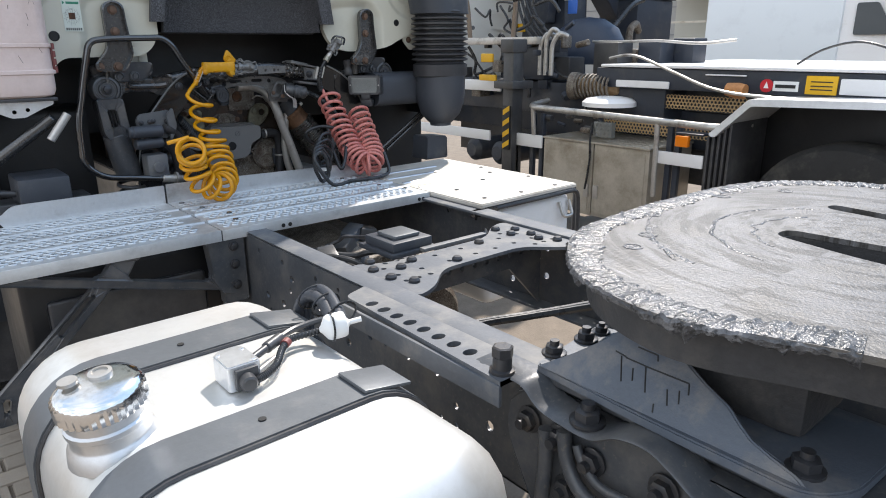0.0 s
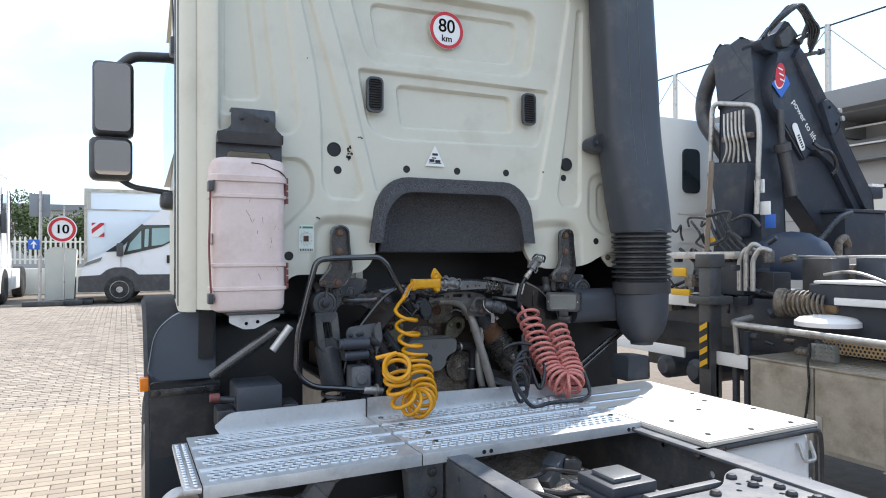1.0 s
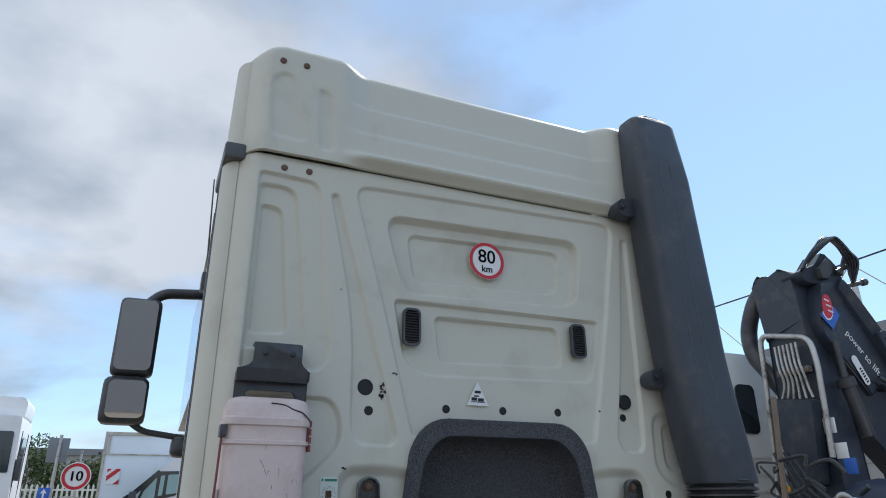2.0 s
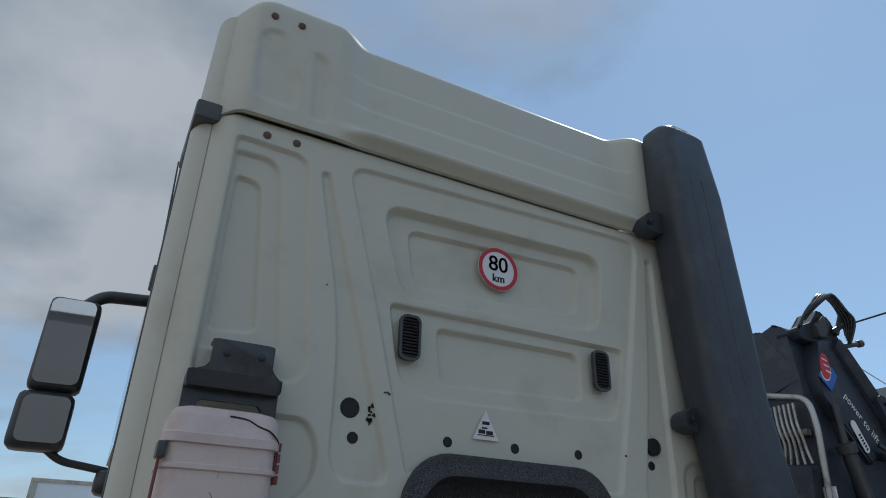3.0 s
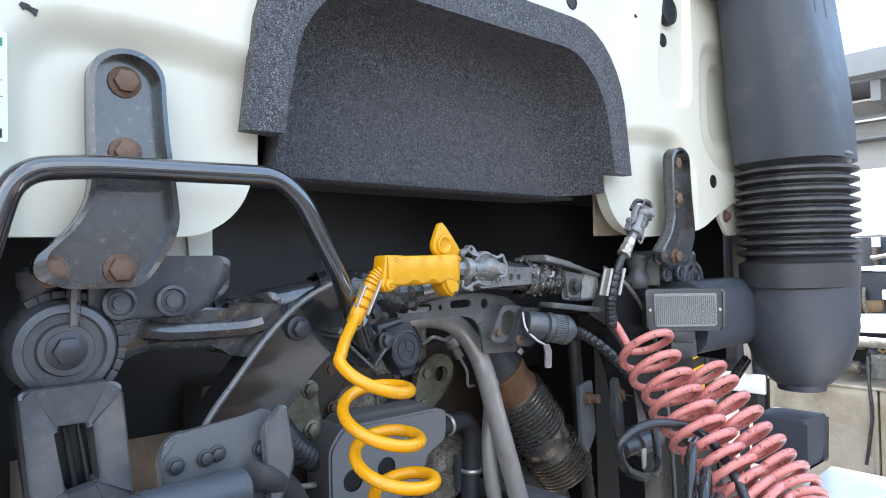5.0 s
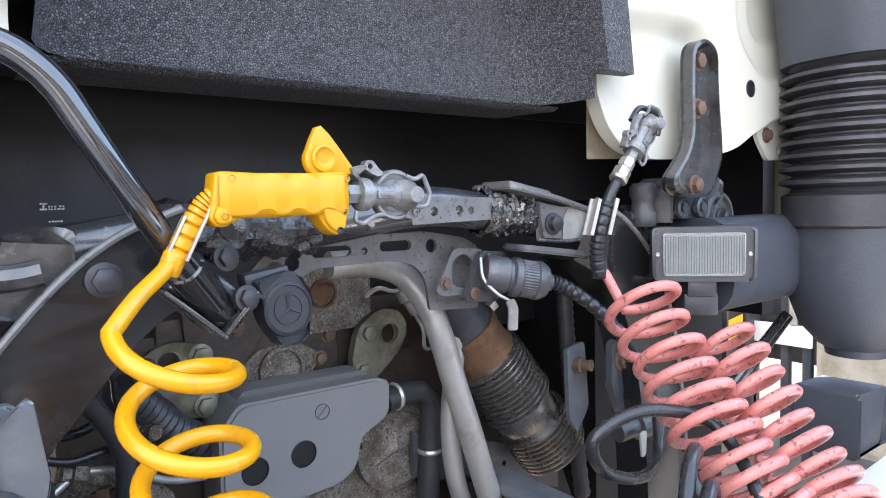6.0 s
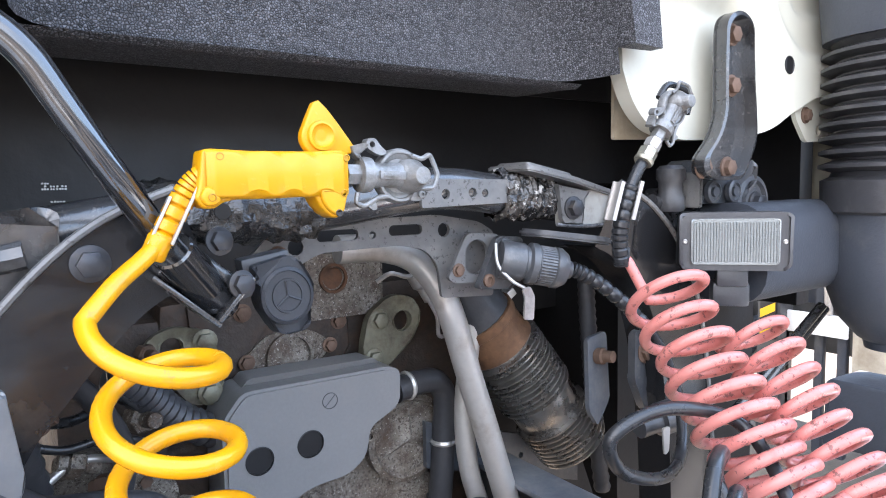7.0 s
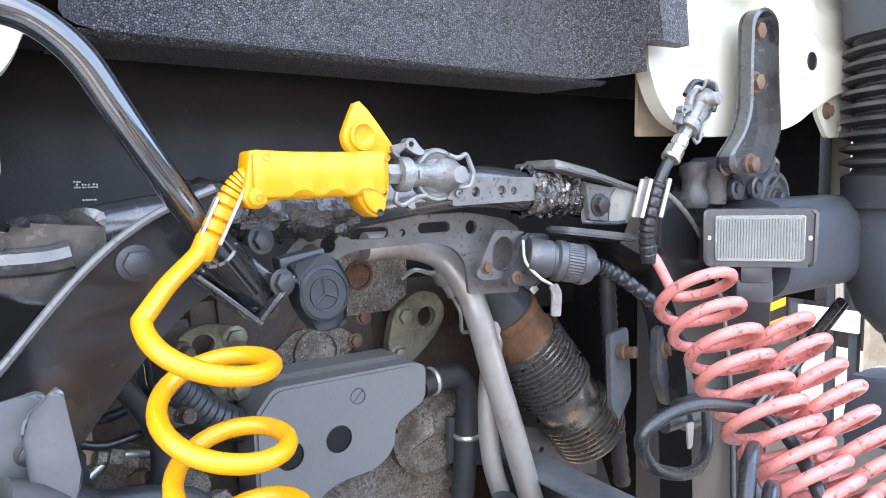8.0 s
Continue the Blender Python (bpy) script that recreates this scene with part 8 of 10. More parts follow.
for k, (p, q, r, mm) in enumerate((((-0.83, -0.16, 1.30), (-0.765, -0.16, 1.385), 0.014, STEEL), ((-1.02, -0.02, 1.20), (-0.80, -0.10, 1.37), 0.02, BLACKM), ((0.925, 0.012, 1.272), (0.68, 0.044, 1.10), 0.009, BLACKM), ((0.955, 0.020, 1.262), (0.71, 0.050, 1.085), 0.009, BLACKM))):
    bm = B()
    rod(bm, p, q, r, 12, bev=0.002)
    solo("stay_rod", bm, mm, "short steel stay rod beside the catwalk", "rod", group="stay rods")
# near-black backdrop panel added to close the white gaps behind the hoses
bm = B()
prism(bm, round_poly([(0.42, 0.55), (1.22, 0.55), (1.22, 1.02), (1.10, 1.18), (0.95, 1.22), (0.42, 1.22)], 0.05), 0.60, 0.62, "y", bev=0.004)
solo("wheel_arch_liner", bm, SHADEWALL, "near-black panel added to close the gap behind the catwalk", "wheel arch liner")
fb = thing("corner_box", (0.86, -0.09, 1.04), "small dark blue-grey plastic box on the catwalk", "box")
bm = B()
prism(bm, round_poly([(0.80, 1.048), (0.94, 1.048), (0.93, 1.16), (0.805, 1.165)], 0.008), -0.16, -0.06, "y", bev=0.006)
part("body", bm, GREYP, fb)

# ---- mirror ----
mr = thing("rear_view_mirror", (-1.35, 1.25, 2.03), "large black truck mirror housing with two mirror glasses", "mirror")
bm = B()
box(bm, -1.455, -1.262, 1.21, 1.33, 2.258, 2.645, 0.035, seg=3)
part("main_housing", bm, BLACKP, mr)
bm = B()
box(bm, -1.470, -1.268, 1.20, 1.33, 2.03, 2.252, 0.04, seg=3)
part("wide_housing", bm, BLACKP, mr)
for z0, z1, tilt, yy in ((2.282, 2.622, 6.5, 1.204), (2.055, 2.228, 5, 1.194)):
    bm = B()
    prism(bm, rrect(-0.082, 0.082, z0 - (z0 + z1) / 2, z1 - (z0 + z1) / 2, 0.028), -0.004, 0.0, "y")
    bmesh.ops.transform(bm, matrix=pose(-1.360, yy - 0.012, (z0 + z1) / 2, tilt, 0, -3), verts=bm.verts)
    part("mirror_glass", bm, MIRROR, mr)
for line, r in (([(-1.33, 1.27, 2.63), (-1.27, 1.28, 2.695), (-1.04, 1.30, 2.72)], 0.027), ([(-1.33, 1.27, 2.045), (-1.27, 1.28, 2.005), (-1.04, 1.30, 1.975)], 0.015)):
    bm = B()
    sweep(bm, bent(line, 0.05), r, 10)
    part("arm", bm, BLACKP, mr)
bm = B()
box(bm, -1.135, -1.03, 1.24, 1.37, 1.89, 1.985, 0.035, seg=3)
part("arm_root", bm, BLACKP, mr)
ant = thing("antenna", (-1.08, 0.7, 2.6), "thin black whip antenna on the cab side", "antenna")
bm = B()
rod(bm, (-1.10, 0.70, 2.60), (-1.12, 0.72, 3.12), 0.005, 8, r2=0.003)
part("whip", bm, BLACKP, ant)
bm = B()
box(bm, -1.12, -1.085, 0.66, 0.74, 2.56, 2.64, 0.008)
part("foot", bm, BLACKP, ant)

# ---- fifth wheel ----
PEDM = mat("pedestal_grey", (0.090, 0.108, 0.135), 0.5, var=0.12, scale=6, bump=0.2, fine=140, dirt=(0.20, 0.19, 0.18), dirt_amount=0.3, dirt_scale=9)
fw = thing("fifth_wheel", (0, -2.35, 1.03), "worn greased fifth wheel coupling plate on a dark pedestal", "fifth wheel")
FZ = 1.272
FO = round_poly([(-0.574, -2.32), (-0.520, -2.135), (-0.345, -1.985), (0.0, -1.958), (0.345, -1.985), (0.520, -2.135), (0.574, -2.32), (0.495, -2.50), (0.45, -2.80), (0.22, -3.0), (0.04, -2.80), (-0.02, -2.40), (-0.03, -2.245), (-0.085, -2.245), (-0.125, -2.40), (-0.16, -2.80), (-0.24, -3.0), (-0.45, -2.80), (-0.485, -2.52)],
                [0.08, 0.14, 0.14, 0.2, 0.14, 0.14, 0.08, 0.1, 0.08, 0.06, 0.05, 0.05, 0.028, 0.028, 0.05, 0.05, 0.06, 0.08, 0.1], 6)
SLOT = round_poly([(0.195, -2.225), (0.240, -2.225), (0.205, -2.50), (0.155, -2.50)], 0.022)
bm = B()
prism(bm, FO, FZ - 0.010, FZ, "z", holes=[SLOT])
plate5 = part("plate", bm, GREASEM, fw)
for x, y in ((-0.119, -2.021), (-0.255, -2.098), (-0.336, -2.122), (0.14, -2.034), (0.30, -2.10)):
    bm = B()
    lathe(bm, [(0.017, 0), (0.016, 0.0012), (0.013, 0.0012), (0.012, 0.0002), (0, 0.0002)], (x, y, FZ), (0, 0, 1), 18)
    part("plug", bm, GREASE, plate5)
bm = B()
prism(bm, [(x * 0.93, -2.36 + (y + 2.36) * 0.93) for x, y in FO], FZ - 0.075, FZ - 0.010, "z")
part("casting", bm, mat("dirty_casting", (0.040, 0.040, 0.042), 0.7, var=0.3, scale=12, bump=0.5, dirt=(0.075, 0.07, 0.065), dirt_amount=0.35, dirt_scale=14), fw)
# crusted grease along the rim, thin and ragged at its lower edge
rim = [p for p in FO if p[1] > -2.53 and not (p[1] < -2.2 and abs(p[0]) < 0.3)]
rim = sorted(rim, key=lambda p: -math.atan2(p[0], p[1] + 2.55))
rim = [(v.x, v.y) for v in smoothed([(x, y, 0) for x, y in rim], 12)]
bm = B()
rows = []
for i, (x, y) in enumerate(rim):
    d = Vector((x, y + 2.40, 0)).normalized()
    o = noise.noise(Vector((x * 9, y * 9, 0))) * 0.006 + noise.noise(Vector((x * 45, y * 45, 3))) * 0.004 + noise.noise(Vector((x * 130, y * 130, 5))) * 0.003
    g = noise.noise(Vector((x * 22, y * 22, 9))) * 0.008 + noise.noise(Vector((x * 80, y * 80, 2))) * 0.006
    row = []
    for rad_, z in ((-0.055 + o * 2, FZ + 0.0004), (-0.050 + o * 2, FZ + 0.0018), (-0.030 + o, FZ + 0.0022), (-0.010 + o, FZ + 0.002), (0.000 + o, FZ + 0.0005), (0.004 + o, FZ - 0.004), (0.003 + o, FZ - 0.010 + g), (-0.004 + o, FZ - 0.013 + g * 2.2)):
        row.append(bm.verts.new((x + d.x * rad_, y + d.y * rad_, z + noise.noise(Vector((x * 110, y * 110, rad_ * 90))) * 0.0042)))
    rows.append(row)
for a, b in zip(rows, rows[1:]):
    for k in range(len(a) - 1):
        bm.faces.new((a[k], a[k + 1], b[k + 1], b[k]))
part("grease_rim", bm, GREASE, fw, "crusted grey grease along the rim", smooth=28)
for k, (cx, cy, r, a0, a1, wd) in enumerate(((-0.02, -2.36, 0.235, 35, 165, 0.0030), (-0.02, -2.36, 0.165, 50, 150, 0.0025), (-0.1, -2.3, 0.25, 110, 165, 0.005), (0.02, -2.42, 0.42, 60, 150, 0.002))):
    bm = B()
    rows = []
    for i in range(90):
        a = radians(a0 + (a1 - a0) * i / 89)
        w = wd * (1 + 0.9 * noise.noise(Vector((i * 0.35, k * 5, 0))))
        h = 0.0012 + 0.0010 * noise.noise(Vector((i * 0.9, k * 5, 4)))
        q0 = 0.012 * noise.noise(Vector((i * 0.12, k * 3, 8)))
        rows.append([bm.verts.new((cx + (r + q0 + q) * math.cos(a), cy + (r + q0 + q) * math.sin(a), FZ + z)) for q, z in ((-w, 0.0003), (-w * 0.4, h), (w * 0.4, h), (w, 0.0003))])
    for a, b in zip(rows, rows[1:]):
        for q in range(3):
            bm.faces.new((a[q], a[q + 1], b[q + 1], b[q]))
    part("grease_ridge", bm, GREASE, fw, smooth=50)
# pedestal: flat flange, a leaning cheek that falls away to a bolted nose, a dark block inside
on_cheek = lambda y, z, o=0.0: (-0.474 + 0.80 * (z - 1.060) - o, y, z)
MARKS = (((-2.176, 1.119), (-2.194, 1.089)), ((-2.203, 1.110), (-2.211, 1.095)), ((-2.222, 1.117), (-2.238, 1.088)), ((-2.268, 1.102), (-2.278, 1.084)), ((-2.286, 1.106), (-2.293, 1.091)), ((-2.295, 1.118), (-2.301, 1.105)),
         ((-2.258, 1.080), (-2.262, 1.070)), ((-2.163, 1.122), (-2.184, 1.120)), ((-2.184, 1.119), (-2.223, 1.118)), ((-2.223, 1.118), (-2.295, 1.118)), ((-2.196, 1.137), (-2.232, 1.136)), ((-2.232, 1.136), (-2.236, 1.129)))
for s in (1, -1):
    bm = B()
    prism(bm, round_poly([(s * x, y) for x, y in ((-0.466, -2.028), (-0.250, -2.000), (-0.230, -2.10), (-0.24, -2.54), (-0.43, -2.53), (-0.482, -2.49), (-0.480, -2.26))], [0.015, 0.01, 0.02, 0.02, 0.03, 0.03, 0.1]), 1.046, 1.064, "z", bev=0.003)
    ped = part("pedestal", bm, PEDM, fw)
    bm = B()
    cols = []
    for yb, yt, zt in ((-2.040, -2.044, 1.068), (-2.09, -2.092, 1.099), (-2.135, -2.134, 1.131), (-2.165, -2.160, 1.158), (-2.195, -2.19, 1.180), (-2.24, -2.225, 1.178), (-2.29, -2.247, 1.156), (-2.325, -2.277, 1.142), (-2.36, -2.318, 1.125), (-2.395, -2.36, 1.111), (-2.425, -2.382, 1.098), (-2.455, -2.404, 1.087), (-2.475, -2.435, 1.079), (-2.488, -2.468, 1.072)):
        a, b = Vector(on_cheek(yb, 1.062)), Vector(on_cheek(yt, zt))
        q = [a, a.lerp(b, 0.33), a.lerp(b, 0.67), b]
        nrm = Vector((0.78, 0, -0.62)) * 0.016
        pts_ = q + [b + nrm + Vector((0, 0, 0.002)), a + Vector((0.03, 0, 0))]
        cols.append([bm.verts.new((s * p.x, p.y, p.z)) for p in pts_])
    for a, b in zip(cols, cols[1:]):
        for k in range(len(a)):
            bm.faces.new((a[k], a[(k + 1) % len(a)], b[(k + 1) % len(b)], b[k]))
    bm.faces.new(cols[0])
    bm.faces.new(cols[-1])
    bmesh.ops.recalc_face_normals(bm, faces=bm.faces[:])
    bmesh.ops.bevel(bm, geom=[e for e in bm.edges if e.is_manifold and e.calc_face_angle(0) > 0.6], offset=0.003, segments=2, affect="EDGES")
    cheek = part("cheek", bm, PEDM, ped)
    bm = B()
    box(bm, *sorted((s * -0.375, s * -0.20)), -2.44, -2.20, 1.064, 1.205, 0.02)
    rod(bm, (s * -0.372, -2.335, 1.165), (s * -0.395, -2.335, 1.165), 0.026, 18, bev=0.003)
    part("bearing_block", bm, bpy.data.materials["dirty_casting"], ped)
    if s == 1:
        # cast marks, plain bars
        for a, b in MARKS:
            bm = B()
            rod(bm, on_cheek(*a), on_cheek(*b), 0.0013, 6)
            part("cast_mark", bm, INK, cheek)
bm = B()
box(bm, -0.46, -0.27, -2.80, -2.02, 1.0305, 1.045, 0.003)
part("base_plate", bm, CHASSIS, fw)
# wavy packing sheet beside it
bm = B()
wave = smoothed([(0, -1.93, 1.050), (0, -2.02, 1.050), (0, -2.05, 1.046), (0, -2.085, 1.022), (0, -2.13, 1.014), (0, -2.19, 1.014), (0, -2.24, 1.040), (0, -2.29, 1.046), (0, -2.33, 1.030), (0, -2.38, 1.004), (0, -2.46, 1.002), (0, -2.52, 1.030), (0, -2.60, 1.034)], 5)
rows = [[bm.verts.new((x, p.y, p.z + dz)) for x, dz in ((-0.450, 0), (-0.518, 0), (-0.522, -0.003), (-0.518, -0.007), (-0.450, -0.007))] for p in wave]
for a, b in zip(rows, rows[1:]):
    for k in range(len(a)):
        bm.faces.new((a[k], a[(k + 1) % len(a)], b[(k + 1) % len(b)], b[k]))
part("packing_sheet", bm, CHASSIS, fw)
bm = B()
rod(bm, (-0.47, -2.36, 1.222), (0.47, -2.36, 1.222), 0.020, 16)
part("pivot_pin", bm, BOLT, fw)
for x, y, z, r in ((-0.415, -2.028, 1.064, 0.017), (-0.325, -2.030, 1.064, 0.017), (-0.275, -2.028, 1.064, 0.013), (-0.485, -2.16, 1.014, 0.022), (-0.432, -2.468, 1.064, 0.019)):
    bm = B()
    hexbolt(bm, (x, y, z), (0, 0, 1), r, r * 1.1, stud=r * 0.5)
    part("bolt", bm, BOLT, fw)

# ---- rail fittings ----
ang = thing("perforated_angle", (-0.50, -1.70, 0.98), "grey perforated steel angle along the chassis rail", "steel angle")
bm = B()
prism(bm, round_poly([(-0.525, -1.50), (-0.455, -1.475), (-0.455, -2.02), (-0.545, -2.02)], [0.02, 0.01, 0.0, 0.0]), 1.040, 1.050, "z",
      holes=[[(-0.506 + 0.016 * math.cos(a), -1.58 - 0.046 * i + 0.012 * math.sin(a)) for a in (2 * math.pi * k / 12 for k in range(12))] for i in range(9)])
part("top_leg", bm, DUSTY, ang)
bm = B()
box(bm, -0.548, -0.540, -2.02, -1.52, 1.00, 1.042, 0.002)
part("side_leg", bm, DUSTY, ang)
bm = B()
lathe(bm, [(0.023, 0), (0.023, 0.006), (0.0175, 0.008), (0.0175, 0.030)], (-0.515, -1.995, 1.050), (0, 0, 1), 20)
hexbolt(bm, (-0.515, -1.995, 1.076), (0, 0, 1), 0.0195, 0.024, washer=False)
part("stud", bm, BOLT, ang)
ecu = thing("control_box", (-0.12, -1.15, 0.98), "small square grey control unit on a chassis bracket", "control unit")
bm = B()
box(bm, -0.20, -0.03, -1.24, -1.06, 1.00, 1.015, 0.004)
box(bm, -0.19, -0.04, -1.23, -1.08, 1.015, 1.045, 0.008)
part("body", bm, GREYP, ecu)
bm = B()
box(bm, -0.165, -0.07, -1.205, -1.11, 1.045, 1.058, 0.006)
part("lid", bm, STRAP, ecu)
bm = B()
box(bm, -0.10, 0.16, -1.262, -1.238, 1.008, 1.020, 0.003)
part("bracket", bm, DUSTY, ecu)
gear = thing("gearbox", (-0.03, -0.5, 0.55), "dark oily gearbox between the rails", "gearbox")
bm = B()
rod(bm, (-0.03, 0.3, 0.78), (-0.03, -1.2, 0.74), 0.20, 24, r2=0.14, bev=0.02)
box(bm, -0.24, 0.16, -0.95, 0.3, 0.62, 0.90, 0.04)
part("case", bm, CASTM, gear)
rng = random.Random(21)
for k in range(10):
    bm = B()
    y0 = rng.uniform(-1.1, -0.7)
    box(bm, -0.04, 0.04, -0.03, 0.03, -0.02, 0.03, 0.008, m=pose(rng.uniform(-0.26, 0.1), y0, 0.90 + rng.uniform(-0.02, 0.03), rng.uniform(-20, 20), rng.uniform(-20, 20), rng.uniform(0, 90)))
    part("valve", bm, (DUSTY, BLACKP, CASTM)[k % 3], gear)
for k in range(9):
    bm = B()
    p = Vector((rng.uniform(-0.32, -0.12), rng.uniform(-0.85, -0.7), rng.uniform(0.88, 0.96)))
    line = [p]
    for _ in range(6):
        p = p + Vector((rng.uniform(-0.03, 0.07), rng.uniform(-0.10, -0.02), rng.uniform(-0.02, 0.02)))
        line.append(p)
    sweep(bm, smoothed(line, 6), rng.uniform(0.006, 0.012), 8)
    part("hose", bm, RUBBER, gear)
shaft_t = thing("drive_shaft", (-0.03, -2.0, 0.65), "dark steel drive shaft under the frame", "drive shaft")
bm = B()
rod(bm, (-0.03, -1.2, 0.74), (-0.03, -3.4, 0.62), 0.055, 20)
part("tube", bm, CHASSIS, shaft_t)
for k in range(6):
    bm = B()
    off = Vector((0, rng.uniform(-0.016, 0.016), rng.uniform(-0.016, 0.012)))
    line = [Vector(p) + off * f for p, f in (((-0.36, -1.60, 0.93), 1.6), ((-0.24, -1.64, 0.945), 1.0), ((-0.13, -1.69, 0.950), 0.8), ((0.0, -1.74, 0.952), 1.0), ((0.12, -1.765, 0.948), 1.4), ((0.30, -1.72, 0.93), 1.8))]
    sweep(bm, smoothed(line, 7), 0.007 + 0.002 * (k % 3), 8)
    solo("air_line", bm, CABLE, "black air line slung between the rails", "hose", group="air lines")
# fuel filter and lines at the tank
ff = thing("fuel_filter", (-0.630, -1.620, 1.03), "white plastic filter with black hoses beside the rail", "filter")
bm = B()
lathe(bm, [(0.004, -0.016), (0.008, -0.012), (0.021, -0.004), (0.024, 0.002), (0.024, 0.026), (0.022, 0.032), (0.010, 0.036), (0.005, 0.040), (0.005, 0.062)], (-0.718, -1.752, 1.112), (0.80, -0.28, 0.10), 24)
part("body", bm, STICKER, ff)
for k, (dx, dz, r) in enumerate(((0.0, 0.0, 0.0125), (0.016, 0.010, 0.0115), (0.026, -0.008, 0.010))):
    bm = B()
    line = smoothed([(-0.700 + dx, -1.735, 1.108 + dz), (-0.680 + dx, -1.690, 1.112 + dz), (-0.664 + dx, -1.635, 1.116 + dz), (-0.662 + dx, -1.590, 1.112 + dz), (-0.672 + dx, -1.560, 1.085 + dz), (-0.675 + dx, -1.555, 1.02), (-0.64, -1.56, 0.93)], 9)
    sweep(bm, line, [r * (1.0 if i % 2 else 0.9) for i in range(len(line))], 10)
    part("hose", bm, GREYP, ff)
for f in (-1.715, -1.655, -1.600):
    bm = B()
    sweep(bm, [(-0.664 + 0.034 * math.cos(a), f + 0.006 * math.cos(a), 1.113 + 0.022 * math.sin(a)) for a in (2 * math.pi * k / 20 for k in range(20))], 0.0022, 6, closed=True)
    part("cable_tie", bm, CABLE, ff)
bm = B()
sweep(bm, [(-0.712 + 0.025 * math.cos(a) * 0.3, -1.754 + 0.025 * math.cos(a), 1.113 + 0.026 * math.sin(a)) for a in (2 * math.pi * k / 20 for k in range(20))], 0.002, 6, closed=True)
part("cable_tie", bm, CABLE, ff)
# leaf spring hanger below the fifth wheel
hg = thing("suspension_bracket", (-0.55, -2.3, 0.6), "dark cast suspension bracket with large bolts on the rail", "bracket")
bm = B()
prism(bm, round_poly([(-1.98, 1.01), (-2.75, 1.01), (-2.75, 0.70), (-2.45, 0.66), (-2.20, 0.66), (-2.05, 0.78), (-1.98, 0.90)], 0.04), -0.475, -0.440, "x", holes=[(-2.25, 0.82, 0.06), (-2.5, 0.85, 0.05)], bev=0.006)
part("casting", bm, CHASSIS, hg)
for y, z in ((-2.03, 0.955), (-2.10, 0.95), (-2.17, 0.94), (-2.12, 0.86), (-2.30, 0.96), (-2.42, 0.95), (-2.55, 0.94), (-2.36, 0.74), (-2.55, 0.74)):
    bm = B()
    hexbolt(bm, (-0.475, y, z), (-1, 0, 0), 0.019, 0.020, stud=0.012)
    part("bolt", bm, BOLT, hg)
for line, r in (([(-0.49, -2.078, 0.965), (-0.492, -2.082, 0.90), (-0.495, -2.078, 0.80), (-0.495, -2.075, 0.66)], 0.013), ([(-0.49, -2.118, 0.980), (-0.492, -2.128, 0.93), (-0.495, -2.160, 0.888), (-0.497, -2.215, 0.875), (-0.50, -2.30, 0.885), (-0.50, -2.42, 0.90)], 0.013),
                ([(-0.49, -2.145, 0.965), (-0.492, -2.165, 0.935), (-0.494, -2.205, 0.915), (-0.496, -2.28, 0.925), (-0.496, -2.38, 0.95)], 0.008)):
    bm = B()
    sweep(bm, smoothed(line, 6), r, 10)
    part("cast_rib", bm, CHASSIS, hg)
bm = B()
prism(bm, round_poly([(-2.05, 0.60), (-2.9, 0.60), (-2.9, 0.50), (-2.4, 0.46), (-2.05, 0.52)], 0.03), -0.50, -0.40, "x")
part("spring_leaf", bm, CHASSIS, hg)
wheel((-0.98, -3.6, 0.52), 0.52, 0.32)
wheel((0.92, -3.2, 0.52), 0.52, 0.32, side=1)


# ---- crane truck alongside ----
ctk = thing("crane_truck", (3.8, -0.5, 0.0), "dark loader crane truck with white trim parked alongside", "truck")
CX = 2.70


def plate_x(name, outline, x0, x1, material, parent, label="", bev=0.004, holes=()):
    bm = B()
    prism(bm, outline, x0, x1, "x", holes=holes, bev=bev)
    return part(name, bm, material, parent, label)


def block(name, x0, x1, y0, y1, z0, z1, material, parent, label="", bev=0.008):
    bm = B()
    box(bm, x0, x1, y0, y1, z0, z1, bev)
    return part(name, bm, material, parent, label)


# frame beam and bed edge
beam2 = block("bed_beam", 3.0, 3.12, -6.5, 0.47, 1.29, 1.43, CRANEM, ctk)
block("bed_edge", 2.98, 4.9, -6.5, 0.42, 1.435, 1.455, WHITE, ctk, "white edge of the load bed")
block("chassis_rail", 3.3, 3.4, -6.5, 4.2, 0.85, 1.12, CRANEM, ctk)
block("chassis_rail", 4.2, 4.3, -6.5, 4.2, 0.85, 1.12, CRANEM, ctk)
block("cross_block", 3.05, 4.6, -0.1, 2.2, 1.05, 1.30, CRANEM, ctk)
block("white_strip", 2.985, 2.999, -0.16, 0.28, 1.295, 1.345, WHITE, beam2)
block("white_strip", 2.985, 2.999, -0.70, -0.42, 1.395, 1.405, WHITE, beam2)
block("sticker", 2.990, 2.999, -1.02, -0.87, 1.315, 1.375, STICKER, beam2, "white sticker with dark lettering bars", 0.002)
block("lettering_bar", 2.987, 2.990, -1.005, -0.885, 1.335, 1.355, INK, beam2, "", 0)
bm = B()
prism(bm, circle(-0.83, 1.345, 0.040, 24), 2.990, 2.999, "x")
part("round_sticker", bm, SIGNRED, beam2, "round red sticker")
bm = B()
prism(bm, [(-0.845, 1.33), (-0.815, 1.33), (-0.83, 1.37)], 2.987, 2.990, "x")
part("white_mark", bm, STICKER, beam2)
ys_ = block("yellow_sticker", 2.990, 2.999, -1.235, -1.06, 1.305, 1.412, WARNY, beam2, "yellow warning sticker with dark bars", 0.002)
for z in (1.33, 1.35, 1.375):
    block("text_bar", 2.987, 2.990, -1.21, -1.09, z, z + 0.006, INK, ys_, "", 0)
block("white_plate", 2.985, 2.999, -1.62, -1.25, 1.31, 1.40, WHITE, beam2)
